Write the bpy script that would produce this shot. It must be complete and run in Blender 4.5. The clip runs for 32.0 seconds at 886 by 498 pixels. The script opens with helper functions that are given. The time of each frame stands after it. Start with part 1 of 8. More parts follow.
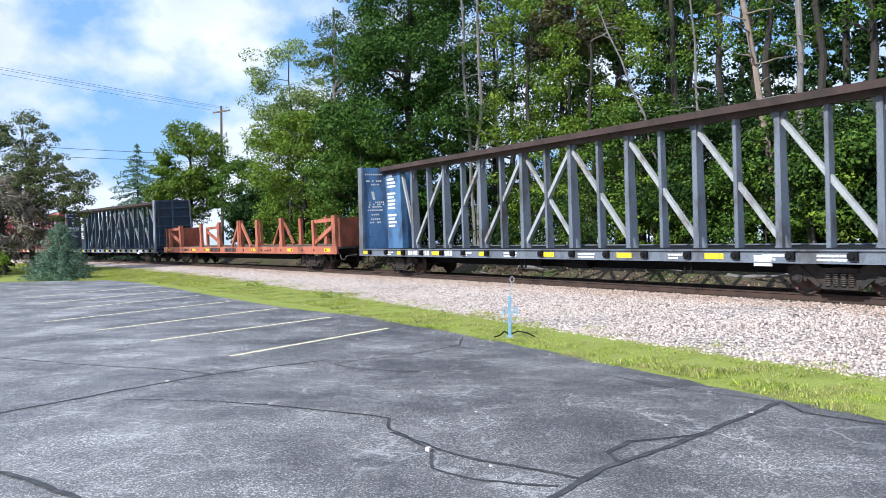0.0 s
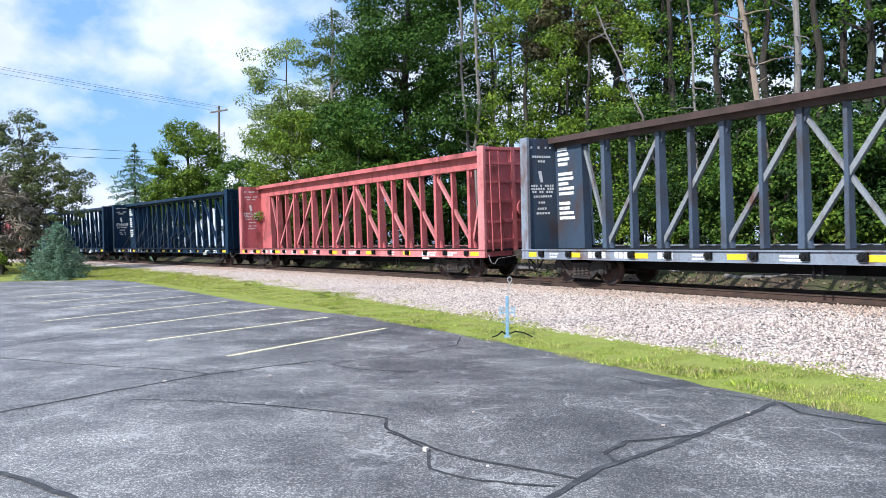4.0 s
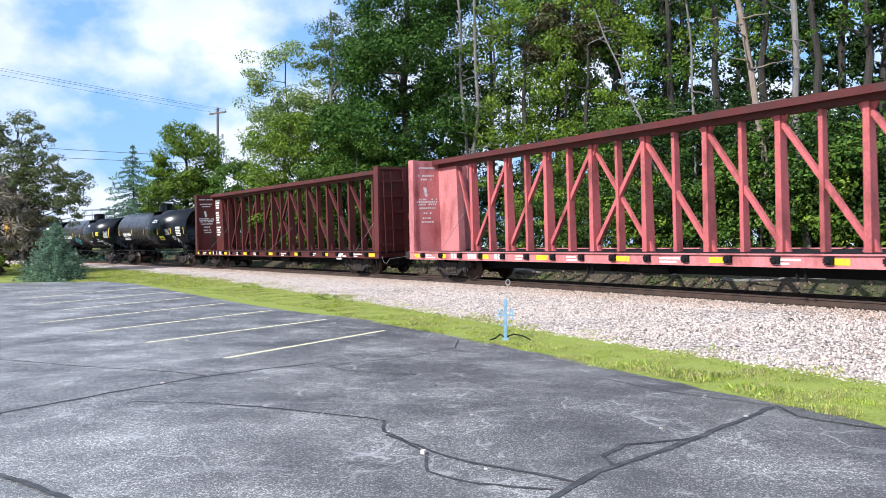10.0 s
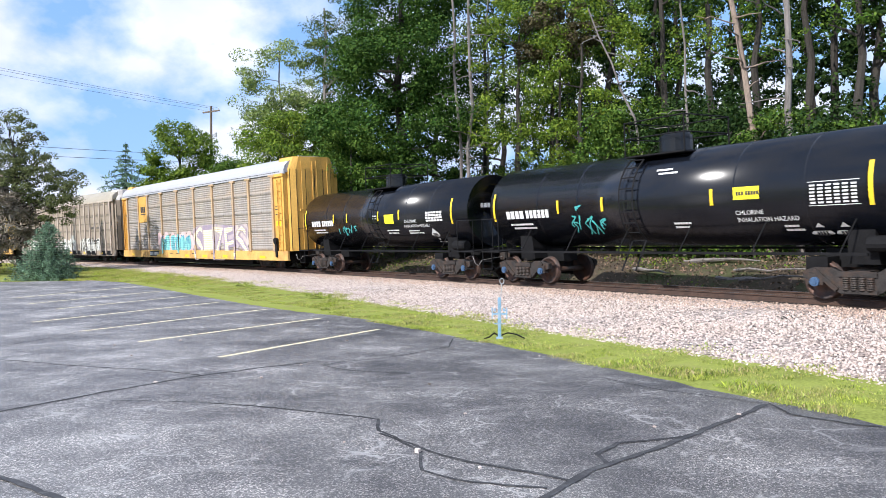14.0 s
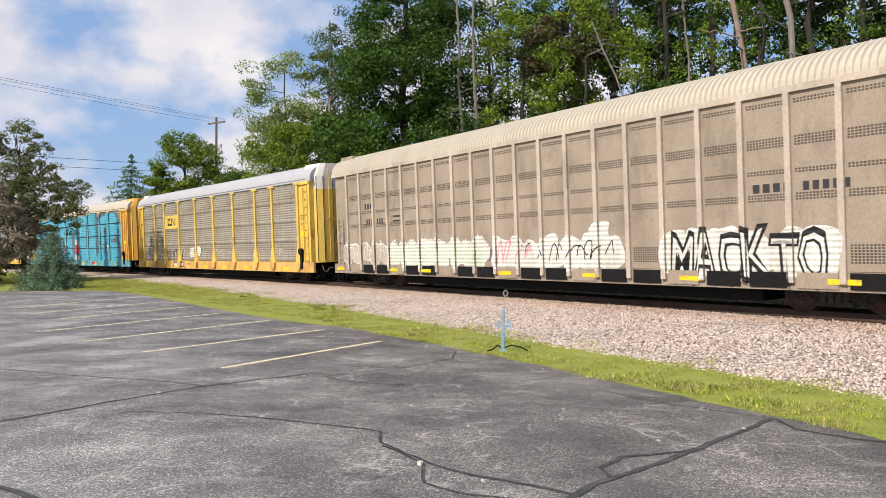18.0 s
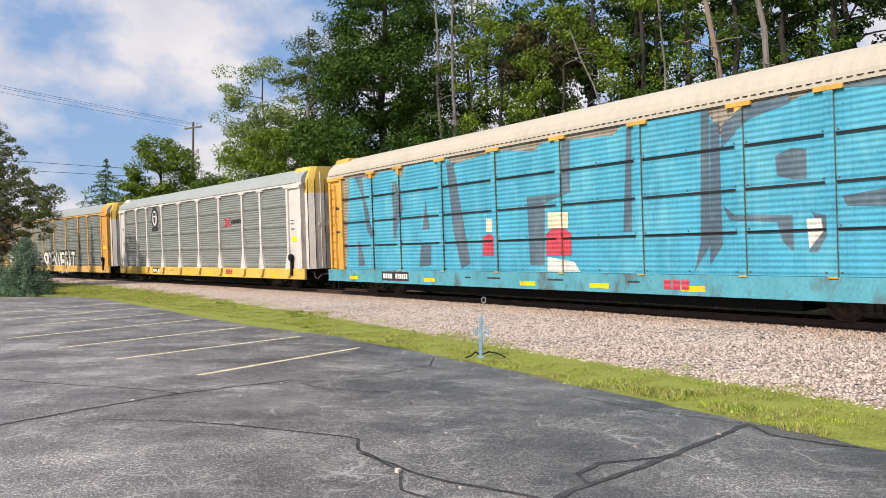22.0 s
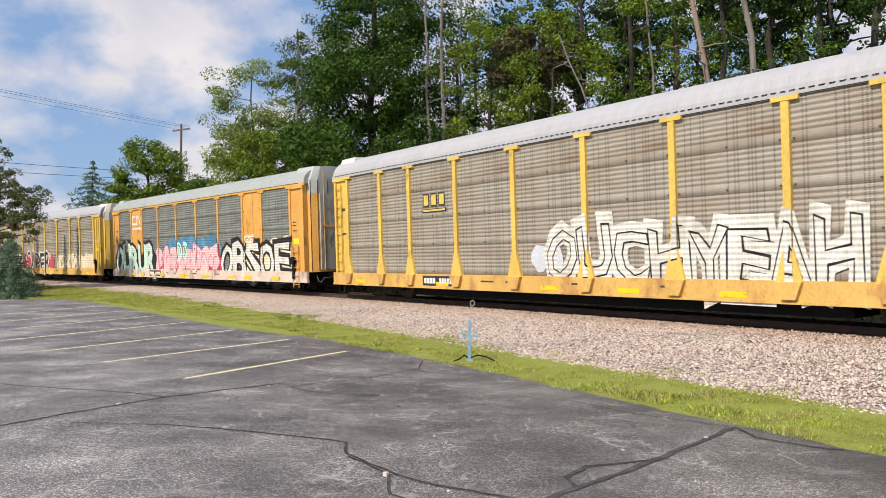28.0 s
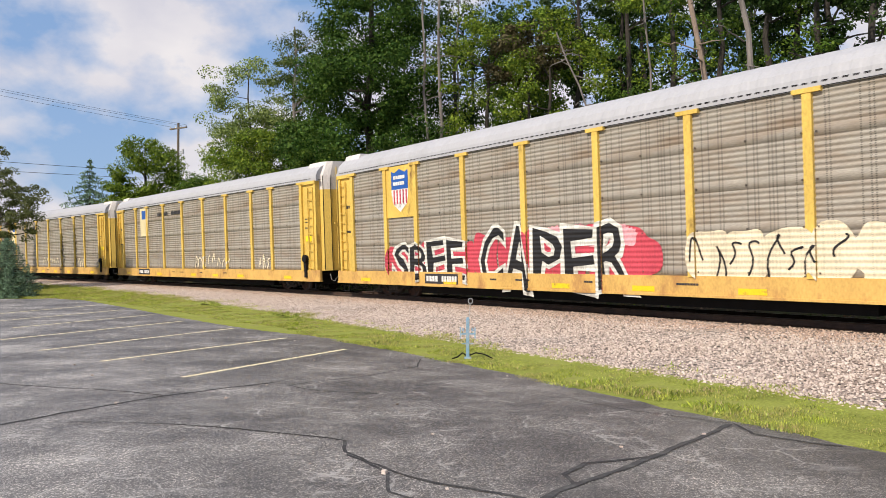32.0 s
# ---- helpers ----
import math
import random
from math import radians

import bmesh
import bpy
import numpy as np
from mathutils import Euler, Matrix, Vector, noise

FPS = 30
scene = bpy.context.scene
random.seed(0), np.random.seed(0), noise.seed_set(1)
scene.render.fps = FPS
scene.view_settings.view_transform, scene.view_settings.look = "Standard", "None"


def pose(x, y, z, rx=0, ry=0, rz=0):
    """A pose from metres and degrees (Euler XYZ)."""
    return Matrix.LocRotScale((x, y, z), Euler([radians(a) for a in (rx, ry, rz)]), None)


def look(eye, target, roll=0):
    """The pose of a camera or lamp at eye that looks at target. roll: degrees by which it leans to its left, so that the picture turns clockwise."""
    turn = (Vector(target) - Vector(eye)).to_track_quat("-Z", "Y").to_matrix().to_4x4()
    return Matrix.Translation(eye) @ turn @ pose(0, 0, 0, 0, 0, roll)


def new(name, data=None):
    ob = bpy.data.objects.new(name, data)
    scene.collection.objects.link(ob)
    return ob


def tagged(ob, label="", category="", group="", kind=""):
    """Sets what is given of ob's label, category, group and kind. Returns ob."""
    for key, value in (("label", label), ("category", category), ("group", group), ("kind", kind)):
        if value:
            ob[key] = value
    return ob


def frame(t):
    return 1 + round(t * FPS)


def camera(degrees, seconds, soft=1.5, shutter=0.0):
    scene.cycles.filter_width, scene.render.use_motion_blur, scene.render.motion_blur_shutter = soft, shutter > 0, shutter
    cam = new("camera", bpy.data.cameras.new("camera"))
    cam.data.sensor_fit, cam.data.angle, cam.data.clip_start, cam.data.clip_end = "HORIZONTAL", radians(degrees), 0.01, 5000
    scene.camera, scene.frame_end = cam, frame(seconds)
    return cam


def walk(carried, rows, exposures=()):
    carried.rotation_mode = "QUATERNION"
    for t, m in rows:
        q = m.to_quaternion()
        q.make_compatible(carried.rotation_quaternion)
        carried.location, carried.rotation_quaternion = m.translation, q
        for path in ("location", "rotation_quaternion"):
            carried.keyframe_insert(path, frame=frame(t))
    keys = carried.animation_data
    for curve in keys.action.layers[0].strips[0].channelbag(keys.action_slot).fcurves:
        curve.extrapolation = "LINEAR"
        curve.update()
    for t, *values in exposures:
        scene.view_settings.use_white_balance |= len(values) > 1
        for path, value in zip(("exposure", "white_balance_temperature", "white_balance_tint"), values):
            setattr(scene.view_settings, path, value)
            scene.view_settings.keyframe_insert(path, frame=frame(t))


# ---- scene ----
EYE = (0.0, 0.0, 1.68)
cam = camera(61, 32.0, soft=0.75, shutter=0.06)
# seconds and the camera's turn in degrees; the camera stands on one spot and pans slowly
CAMERA_ROWS = [
    (0, 89.590, 0.504, -0.002), (0.5, 89.593, 0.535, -0.085), (1, 89.612, 0.463, -0.112), (1.5, 89.610, 0.455, -0.106),
    (2, 89.613, 0.445, -0.099), (2.5, 89.609, 0.429, -0.109), (3, 89.596, 0.465, -0.129), (3.5, 89.592, 0.424, -0.166),
    (5.5, 89.653, 0.464, -0.250), (6, 89.681, 0.456, -0.330), (6.5, 89.691, 0.463, -0.406), (7, 89.723, 0.393, -0.457),
    (7.5, 89.733, 0.288, -0.468), (8, 89.733, 0.229, -0.384), (8.5, 89.736, 0.214, -0.317), (9, 89.747, 0.194, -0.272),
    (9.5, 89.759, 0.174, -0.274), (10, 89.791, 0.244, -0.303), (10.5, 89.808, 0.303, -0.373), (11, 89.804, 0.288, -0.446),
    (11.5, 89.757, 0.338, -0.496), (12, 89.694, 0.326, -0.574), (12.5, 89.653, 0.326, -0.679), (13, 89.645, 0.334, -0.747),
    (13.5, 89.662, 0.309, -0.762), (14, 89.696, 0.272, -0.755), (14.5, 89.701, 0.210, -0.710), (16.5, 89.958, -0.030, -0.531),
    (17, 90.155, -0.055, -0.511), (17.5, 90.397, -0.090, -0.455), (18, 90.600, -0.020, -0.473), (18.5, 90.704, -0.010, -0.599),
    (19, 90.768, -0.030, -0.909), (19.5, 90.817, -0.167, -1.348), (20, 90.889, -0.298, -1.851), (20.5, 90.989, -0.316, -2.203),
    (21, 91.035, -0.283, -2.288), (21.5, 91.074, -0.208, -2.240), (22, 91.101, -0.162, -2.127), (22.5, 91.116, -0.214, -2.045),
    (23, 91.141, -0.268, -2.003), (23.5, 91.151, -0.270, -1.908), (24, 91.181, -0.334, -1.829), (24.5, 91.193, -0.259, -1.790),
    (25, 91.196, -0.219, -1.848), (25.5, 91.188, -0.192, -1.968), (27.5, 91.292, -0.243, -2.777), (28, 91.350, -0.290, -2.983),
    (28.5, 91.407, -0.378, -3.138), (29, 91.414, -0.388, -3.215), (29.5, 91.406, -0.434, -3.186), (30, 91.341, -0.333, -3.133),
    (30.5, 91.277, -0.257, -3.106), (31, 91.222, -0.141, -3.137), (31.5, 91.184, -0.095, -3.195), (32, 91.184, -0.097, -3.138),
]
walk(cam, [(t, pose(*EYE, rx, ry, rz)) for t, rx, ry, rz in CAMERA_ROWS],
     exposures=[(0, 0.24, 5740, 8), (5, 0.28, 5760, 8), (9, 0.31, 5780, 8), (12, 0.32, 5880, 10), (14.3, 0.31, 6080, 12), (16.7, -0.06, 6920, 13), (20.5, -0.08, 6950, 13), (23.5, -0.17, 6930, 13), (32, -0.17, 6980, 13)])

# ---- light ----
SUN_AZ, SUN_EL = radians(226), radians(38)     # azimuth from +y towards +x
sun_dir = Vector((math.sin(SUN_AZ) * math.cos(SUN_EL), math.cos(SUN_AZ) * math.cos(SUN_EL), math.sin(SUN_EL)))
sun = new("sun", bpy.data.lights.new("sun", "SUN"))
sun.data.energy, sun.data.angle, sun.data.color = 5.0, radians(0.6), (1.0, 0.93, 0.83)
sun.matrix_world = look(sun_dir * 100, (0, 0, 0))
world = bpy.data.worlds.new("world")
scene.world = world
world.use_nodes = True


def build_sky(w):
    nt = w.node_tree
    nt.nodes.clear()
    N, L = nt.nodes.new, nt.links.new
    sky = N("ShaderNodeTexSky")
    sky.sky_type, sky.sun_disc = "NISHITA", False
    sky.sun_elevation, sky.sun_rotation = SUN_EL, SUN_AZ
    tc = N("ShaderNodeTexCoord")
    mp = N("ShaderNodeMapping")
    mp.inputs["Location"].default_value = CLOUD_AT
    mp.inputs["Scale"].default_value = (1.0, 1.0, 1.5)
    L(tc.outputs["Generated"], mp.inputs["Vector"])
    n1 = N("ShaderNodeTexNoise"); n1.inputs["Scale"].default_value = 5.5
    n1.inputs["Detail"].default_value = 8; n1.inputs["Roughness"].default_value = 0.52
    L(mp.outputs[0], n1.inputs["Vector"])
    # heaps of cumulus round a few directions, broken up by the noise
    total = n1.outputs["Fac"]
    for cx, cy, cz, size, gain in CLOUD_HEAPS:
        d = N("ShaderNodeVectorMath"); d.operation = "DISTANCE"; d.inputs[1].default_value = Vector((cx, cy, cz)).normalized()
        L(tc.outputs["Generated"], d.inputs[0])
        m = N("ShaderNodeMapRange"); m.interpolation_type = "SMOOTHSTEP"
        m.inputs[2].default_value, m.inputs[3].default_value, m.inputs[4].default_value = size, gain, 0.0
        L(d.outputs["Value"], m.inputs[0])
        a = N("ShaderNodeMath"); a.operation = "ADD"
        L(total, a.inputs[0]); L(m.outputs[0], a.inputs[1])
        total = a.outputs[0]
    r = N("ShaderNodeValToRGB")
    r.color_ramp.elements[0].position, r.color_ramp.elements[1].position = 0.405, 0.56
    L(total, r.inputs[0])
    n2 = N("ShaderNodeTexNoise"); n2.inputs["Scale"].default_value = 7.0; n2.inputs["Detail"].default_value = 6
    L(mp.outputs[0], n2.inputs["Vector"])
    cr = N("ShaderNodeValToRGB")
    cr.color_ramp.elements[0].position, cr.color_ramp.elements[1].position = 0.3, 0.7
    cr.color_ramp.elements[0].color, cr.color_ramp.elements[1].color = (6.0, 6.3, 7.5, 1), (8.2, 8.3, 8.8, 1)
    L(n2.outputs["Fac"], cr.inputs[0])
    mix = N("ShaderNodeMix"); mix.data_type = "RGBA"
    L(r.outputs[0], mix.inputs["Factor"])
    # a thin veil of high haze pales the clear sky
    veil = N("ShaderNodeMix"); veil.data_type = "RGBA"; veil.inputs["Factor"].default_value = 0.6
    L(sky.outputs[0], veil.inputs[6]); veil.inputs[7].default_value = (2.7, 4.9, 9.0, 1)
    L(veil.outputs[2], mix.inputs[6]); L(cr.outputs[0], mix.inputs[7])
    bg = N("ShaderNodeBackground"); bg.inputs["Strength"].default_value = SKY_STRENGTH
    L(mix.outputs[2], bg.inputs[0])
    out = N("ShaderNodeOutputWorld")
    L(bg.outputs[0], out.inputs[0])


CLOUD_AT, SKY_STRENGTH = (2.3, 1.2, 0.0), 0.115
CLOUD_HEAPS = ((-0.36, 1.0, 0.27, 0.14, 0.06), (-0.52, 1.0, 0.12, 0.20, 0.10), (-0.19, 1.0, 0.31, 0.14, -0.08), (-0.30, 1.0, 0.07, 0.12, 0.07), (-0.47, 1.0, 0.22, 0.05, -0.05))
build_sky(world)

# ---- materials ----


def ramp(nt, pos_cols):
    r = nt.nodes.new("ShaderNodeValToRGB")
    e = r.color_ramp.elements
    while len(e) < len(pos_cols):
        e.new(0.5)
    for i, (p, c) in enumerate(pos_cols):
        e[i].position, e[i].color = p, (*c, 1)
    return r


def mat(name, base, rough=0.6, metal=0.0, var=0.25, scale=6.0, fine=60.0, bump=0.15, stain=None, stain_amt=0.5,
        stain_scale=1.5, island=0.0, obj_var=0.0, stretch=(1, 1, 1), translucent=0.0, bump_dist=0.02, spec=0.5):
    """A painted or natural surface: base colour varied at two scales, stains, bump."""
    m = bpy.data.materials.new(name)
    m.use_nodes = True
    nt = m.node_tree
    N, L = nt.nodes.new, nt.links.new
    b = nt.nodes["Principled BSDF"]
    tc = N("ShaderNodeTexCoord")
    mp = N("ShaderNodeMapping"); mp.inputs["Scale"].default_value = stretch
    L(tc.outputs["Object"], mp.inputs[0])
    n1 = N("ShaderNodeTexNoise"); n1.inputs["Scale"].default_value = scale; n1.inputs["Detail"].default_value = 5
    n2 = N("ShaderNodeTexNoise"); n2.inputs["Scale"].default_value = fine; n2.inputs["Detail"].default_value = 3
    L(mp.outputs[0], n1.inputs["Vector"]); L(mp.outputs[0], n2.inputs["Vector"])
    add = N("ShaderNodeMath"); add.operation = "ADD"
    L(n1.outputs["Fac"], add.inputs[0]); L(n2.outputs["Fac"], add.inputs[1])
    half = N("ShaderNodeMath"); half.operation = "MULTIPLY"; half.inputs[1].default_value = 0.5
    L(add.outputs[0], half.inputs[0])
    lo = tuple(c * (1 - var) for c in base)
    hi = tuple(min(1, c * (1 + var)) for c in base)
    r = ramp(nt, [(0.35, lo), (0.65, hi)])
    L(half.outputs[0], r.inputs[0])
    col = r.outputs[0]
    if stain:
        n3 = N("ShaderNodeTexNoise"); n3.inputs["Scale"].default_value = stain_scale; n3.inputs["Detail"].default_value = 8
        n3.inputs["Roughness"].default_value = 0.65
        L(mp.outputs[0], n3.inputs["Vector"])
        rs = ramp(nt, [(0.62 - 0.3 * stain_amt, (0, 0, 0)), (0.78 - 0.2 * stain_amt, (1, 1, 1))])
        L(n3.outputs["Fac"], rs.inputs[0])
        mx = N("ShaderNodeMix"); mx.data_type = "RGBA"
        L(rs.outputs[0], mx.inputs["Factor"]); L(col, mx.inputs[6]); mx.inputs[7].default_value = (*stain, 1)
        col = mx.outputs[2]
    if island or obj_var:
        hs = N("ShaderNodeHueSaturation")
        src = N("ShaderNodeNewGeometry").outputs["Random Per Island"] if island else N("ShaderNodeObjectInfo").outputs["Random"]
        amt = island or obj_var
        mr = N("ShaderNodeMapRange")
        mr.inputs[3].default_value, mr.inputs[4].default_value = 1 - amt, 1 + amt
        L(src, mr.inputs[0]); L(mr.outputs[0], hs.inputs["Value"])
        mh = N("ShaderNodeMapRange")
        mh.inputs[3].default_value, mh.inputs[4].default_value = 0.5 + 0.05 * amt, 0.5 - 0.05 * amt
        L(src, mh.inputs[0]); L(mh.outputs[0], hs.inputs["Hue"])
        L(col, hs.inputs["Color"])
        col = hs.outputs[0]
    L(col, b.inputs["Base Color"])
    b.inputs["Roughness"].default_value, b.inputs["Metallic"].default_value = rough, metal
    b.inputs["Specular IOR Level"].default_value = spec
    if bump:
        bp = N("ShaderNodeBump"); bp.inputs["Strength"].default_value = bump; bp.inputs["Distance"].default_value = bump_dist
        L(n2.outputs["Fac"], bp.inputs["Height"]); L(bp.outputs[0], b.inputs["Normal"])
    if translucent:
        tr = N("ShaderNodeBsdfTranslucent"); L(col, tr.inputs[0])
        ms = N("ShaderNodeMixShader"); ms.inputs[0].default_value = translucent
        L(b.outputs[0], ms.inputs[1]); L(tr.outputs[0], ms.inputs[2])
        L(ms.outputs[0], nt.nodes["Material Output"].inputs[0])
    return m


# ---- mesh helpers ----
class Shape:
    """Gathers simple solids into one mesh."""

    def __init__(self):
        self.v, self.f = [], []

    def add(self, vs, fs):
        n = len(self.v)
        self.v.extend(vs)
        self.f.extend([tuple(i + n for i in f) for f in fs])
        return self

    def box(self, x0, x1, y0, y1, z0, z1):
        return self.add([(x0, y0, z0), (x1, y0, z0), (x1, y1, z0), (x0, y1, z0), (x0, y0, z1), (x1, y0, z1), (x1, y1, z1), (x0, y1, z1)],
                        [(0, 3, 2, 1), (4, 5, 6, 7), (0, 1, 5, 4), (1, 2, 6, 5), (2, 3, 7, 6), (3, 0, 4, 7)])

    def beam(self, a, b, w, h, up=(0, 0, 1)):
        """A bar of section w (sideways) by h (along up) from a to b."""
        a, b, up = Vector(a), Vector(b), Vector(up)
        d = (b - a).normalized()
        s = d.cross(up)
        if s.length < 1e-4:
            s = d.cross(Vector((1, 0, 0)))
        s.normalize()
        u = s.cross(d)
        vs = []
        for p in (a, b):
            for i, j in ((-1, -1), (1, -1), (1, 1), (-1, 1)):
                vs.append(tuple(p + s * (i * w / 2) + u * (j * h / 2)))
        return self.add(vs, [(0, 3, 2, 1), (4, 5, 6, 7), (0, 1, 5, 4), (1, 2, 6, 5), (2, 3, 7, 6), (3, 0, 4, 7)])

    def rod(self, a, b, r, n=8, r2=None):
        a, b = Vector(a), Vector(b)
        d = (b - a).normalized()
        s = d.cross(Vector((0, 0, 1)))
        if s.length < 1e-3:
            s = d.cross(Vector((1, 0, 0)))
        s.normalize()
        u = s.cross(d)
        r2 = r if r2 is None else r2
        vs = []
        for p, q in ((a, r), (b, r2)):
            for i in range(n):
                t = 2 * math.pi * i / n
                vs.append(tuple(p + s * (q * math.cos(t)) + u * (q * math.sin(t))))
        fs = [(i, (i + 1) % n, n + (i + 1) % n, n + i) for i in range(n)]
        fs += [tuple(range(n - 1, -1, -1)), tuple(range(n, 2 * n))]
        return self.add(vs, fs)

    def loft(self, rings, caps=True, closed=True):
        """Rings of equal point counts joined one to the next."""
        n = len(rings[0])
        vs = [tuple(p) for ring in rings for p in ring]
        fs = []
        for k in range(len(rings) - 1):
            for i in range(n if closed else n - 1):
                j = (i + 1) % n
                fs.append((k * n + i, k * n + j, (k + 1) * n + j, (k + 1) * n + i))
        if caps:
            fs += [tuple(range(n - 1, -1, -1)), tuple(range((len(rings) - 1) * n, len(rings) * n))]
        return self.add(vs, fs)

    def sheet(self, pts, d):
        """A flat polygon of thickness given by the vector d."""
        n = len(pts)
        vs = [tuple(p) for p in pts] + [tuple(Vector(p) + Vector(d)) for p in pts]
        fs = [tuple(range(n)), tuple(range(2 * n - 1, n - 1, -1))] + [(i, i + n, (i + 1) % n + n, (i + 1) % n) for i in range(n)]
        return self.add(vs, fs)

    def mesh(self, name, material, smooth=False):
        me = bpy.data.meshes.new(name)
        me.from_pydata(self.v, [], self.f)
        me.validate()
        me.update()
        if material:
            me.materials.append(material)
        if smooth:
            me.polygons.foreach_set("use_smooth", [True] * len(me.polygons))
        return me


def part(name, shape, material, parent, label="", smooth=False, at=None):
    """Links a shape (or a ready mesh) as one mesh object under a thing or a part."""
    me = shape if isinstance(shape, bpy.types.Mesh) else shape.mesh(name, material, smooth)
    ob = new(name, me)
    ob.parent = parent
    if at is not None:
        ob.matrix_basis = at
    return tagged(ob, label) if label else ob


def thing(name, label, category, m=None, group="", kind=""):
    ob = new(name)
    ob.empty_display_size = 0.3
    if m is not None:
        ob.matrix_basis = m
    return tagged(ob, label, category, group, kind)


# ---- the track's line: an arc that bends round the lot ----
R_TRACK, HEAD, RAIL_Z, CANT = 381.1, radians(-54.76), 0.46, radians(2.5)
Y_LINE, HALF = 28.19, 1.6


def track(s, off=0.0, z=0.0):
    """World place at arc length s, off metres from the centre line (plus: away from the lot), z over the rail top, and the heading."""
    a = HEAD - s / R_TRACK
    n0 = Vector((-math.sin(HEAD), math.cos(HEAD)))
    n = Vector((-math.sin(a), math.cos(a)))
    p = Vector((0, Y_LINE)) - n0 * R_TRACK + n * (R_TRACK + HALF + off)
    return Vector((p.x, p.y, RAIL_Z + z)), a


# small surges of the train, every half second, in metres
SURGE = (-0.26, -0.22, 0.47, 0.02, -0.33, -0.29, 0.51, 0.27, 0.2, 0.1, 0.15, 0.24, 0.35, -0.23, -0.27, -0.14, 0.3, 0.33, -0.07, -0.25, -0.45, 0.02, 0.03, -0.45, -0.4, -0.31, 0.29, -0.04, 0.15, 0.23, 0.1, -0.1,
         -0.25, -0.34, -0.22, 0.4, 0.29, -0.17, -0.16, -0.06, 0.38, 0.41, 0.03, 0.07, -0.01, 0.35, -0.21, -0.17, -0.11, -0.23, 0.28, -0.13, 0.0, 0.1, 0.2, 0.25, -0.25, -0.29, -0.29, 0.25, 0.22, -0.3, -0.17, 0.04, 0.36)


def run(t):
    """How far the train has come by t: a slowly braking run with small surges."""
    u = t / 16 - 1
    return 231.09 + 236.982 * u - 3.236 * u ** 2 + 0.045 * u ** 3 - 0.623 * u ** 4 + SURGE[int(round(2 * t))]


def car_pose(s):
    """A car whose middle is at s, on its two trucks, leaning with the track."""
    a, _ = track(s - 8)
    b, _ = track(s + 8)
    mid = (a + b) / 2
    h = math.atan2(b.y - a.y, b.x - a.x)
    return Matrix.Translation(mid) @ Matrix.Rotation(h, 4, "Z") @ Matrix.Rotation(CANT, 4, "X")


# ---- ground, lot, track bed ----
def stone_colours(name, cols, scale, bump, big=0.35, rough=0.95):
    """Loose stone seen from afar: cells of several greys, with dark gaps and broad drifts of colour."""
    m = bpy.data.materials.new(name)
    m.use_nodes = True
    nt = m.node_tree
    N, L = nt.nodes.new, nt.links.new
    b = nt.nodes["Principled BSDF"]
    tc = N("ShaderNodeTexCoord")
    v = N("ShaderNodeTexVoronoi"); v.inputs["Scale"].default_value = scale
    L(tc.outputs["Object"], v.inputs["Vector"])
    sp = N("ShaderNodeSeparateColor"); L(v.outputs["Color"], sp.inputs[0])
    r = ramp(nt, [(i / (len(cols) - 1), c) for i, c in enumerate(cols)])
    L(sp.outputs[0], r.inputs[0])
    n = N("ShaderNodeTexNoise"); n.inputs["Scale"].default_value = big; n.inputs["Detail"].default_value = 6
    L(tc.outputs["Object"], n.inputs["Vector"])
    r2 = ramp(nt, [(0.35, (0.72, 0.66, 0.62)), (0.65, (1.0, 1.0, 1.0))])
    L(n.outputs["Fac"], r2.inputs[0])
    mx = N("ShaderNodeMix"); mx.data_type, mx.blend_type = "RGBA", "MULTIPLY"; mx.inputs["Factor"].default_value = 1.0
    L(r.outputs[0], mx.inputs[6]); L(r2.outputs[0], mx.inputs[7]); L(mx.outputs[2], b.inputs["Base Color"])
    b.inputs["Roughness"].default_value = rough
    b.inputs["Specular IOR Level"].default_value = 0.2
    bp = N("ShaderNodeBump"); bp.inputs["Strength"].default_value = bump; bp.inputs["Distance"].default_value = 0.03
    L(v.outputs["Distance"], bp.inputs["Height"]); bp.invert = True
    L(bp.outputs[0], b.inputs["Normal"])
    return m


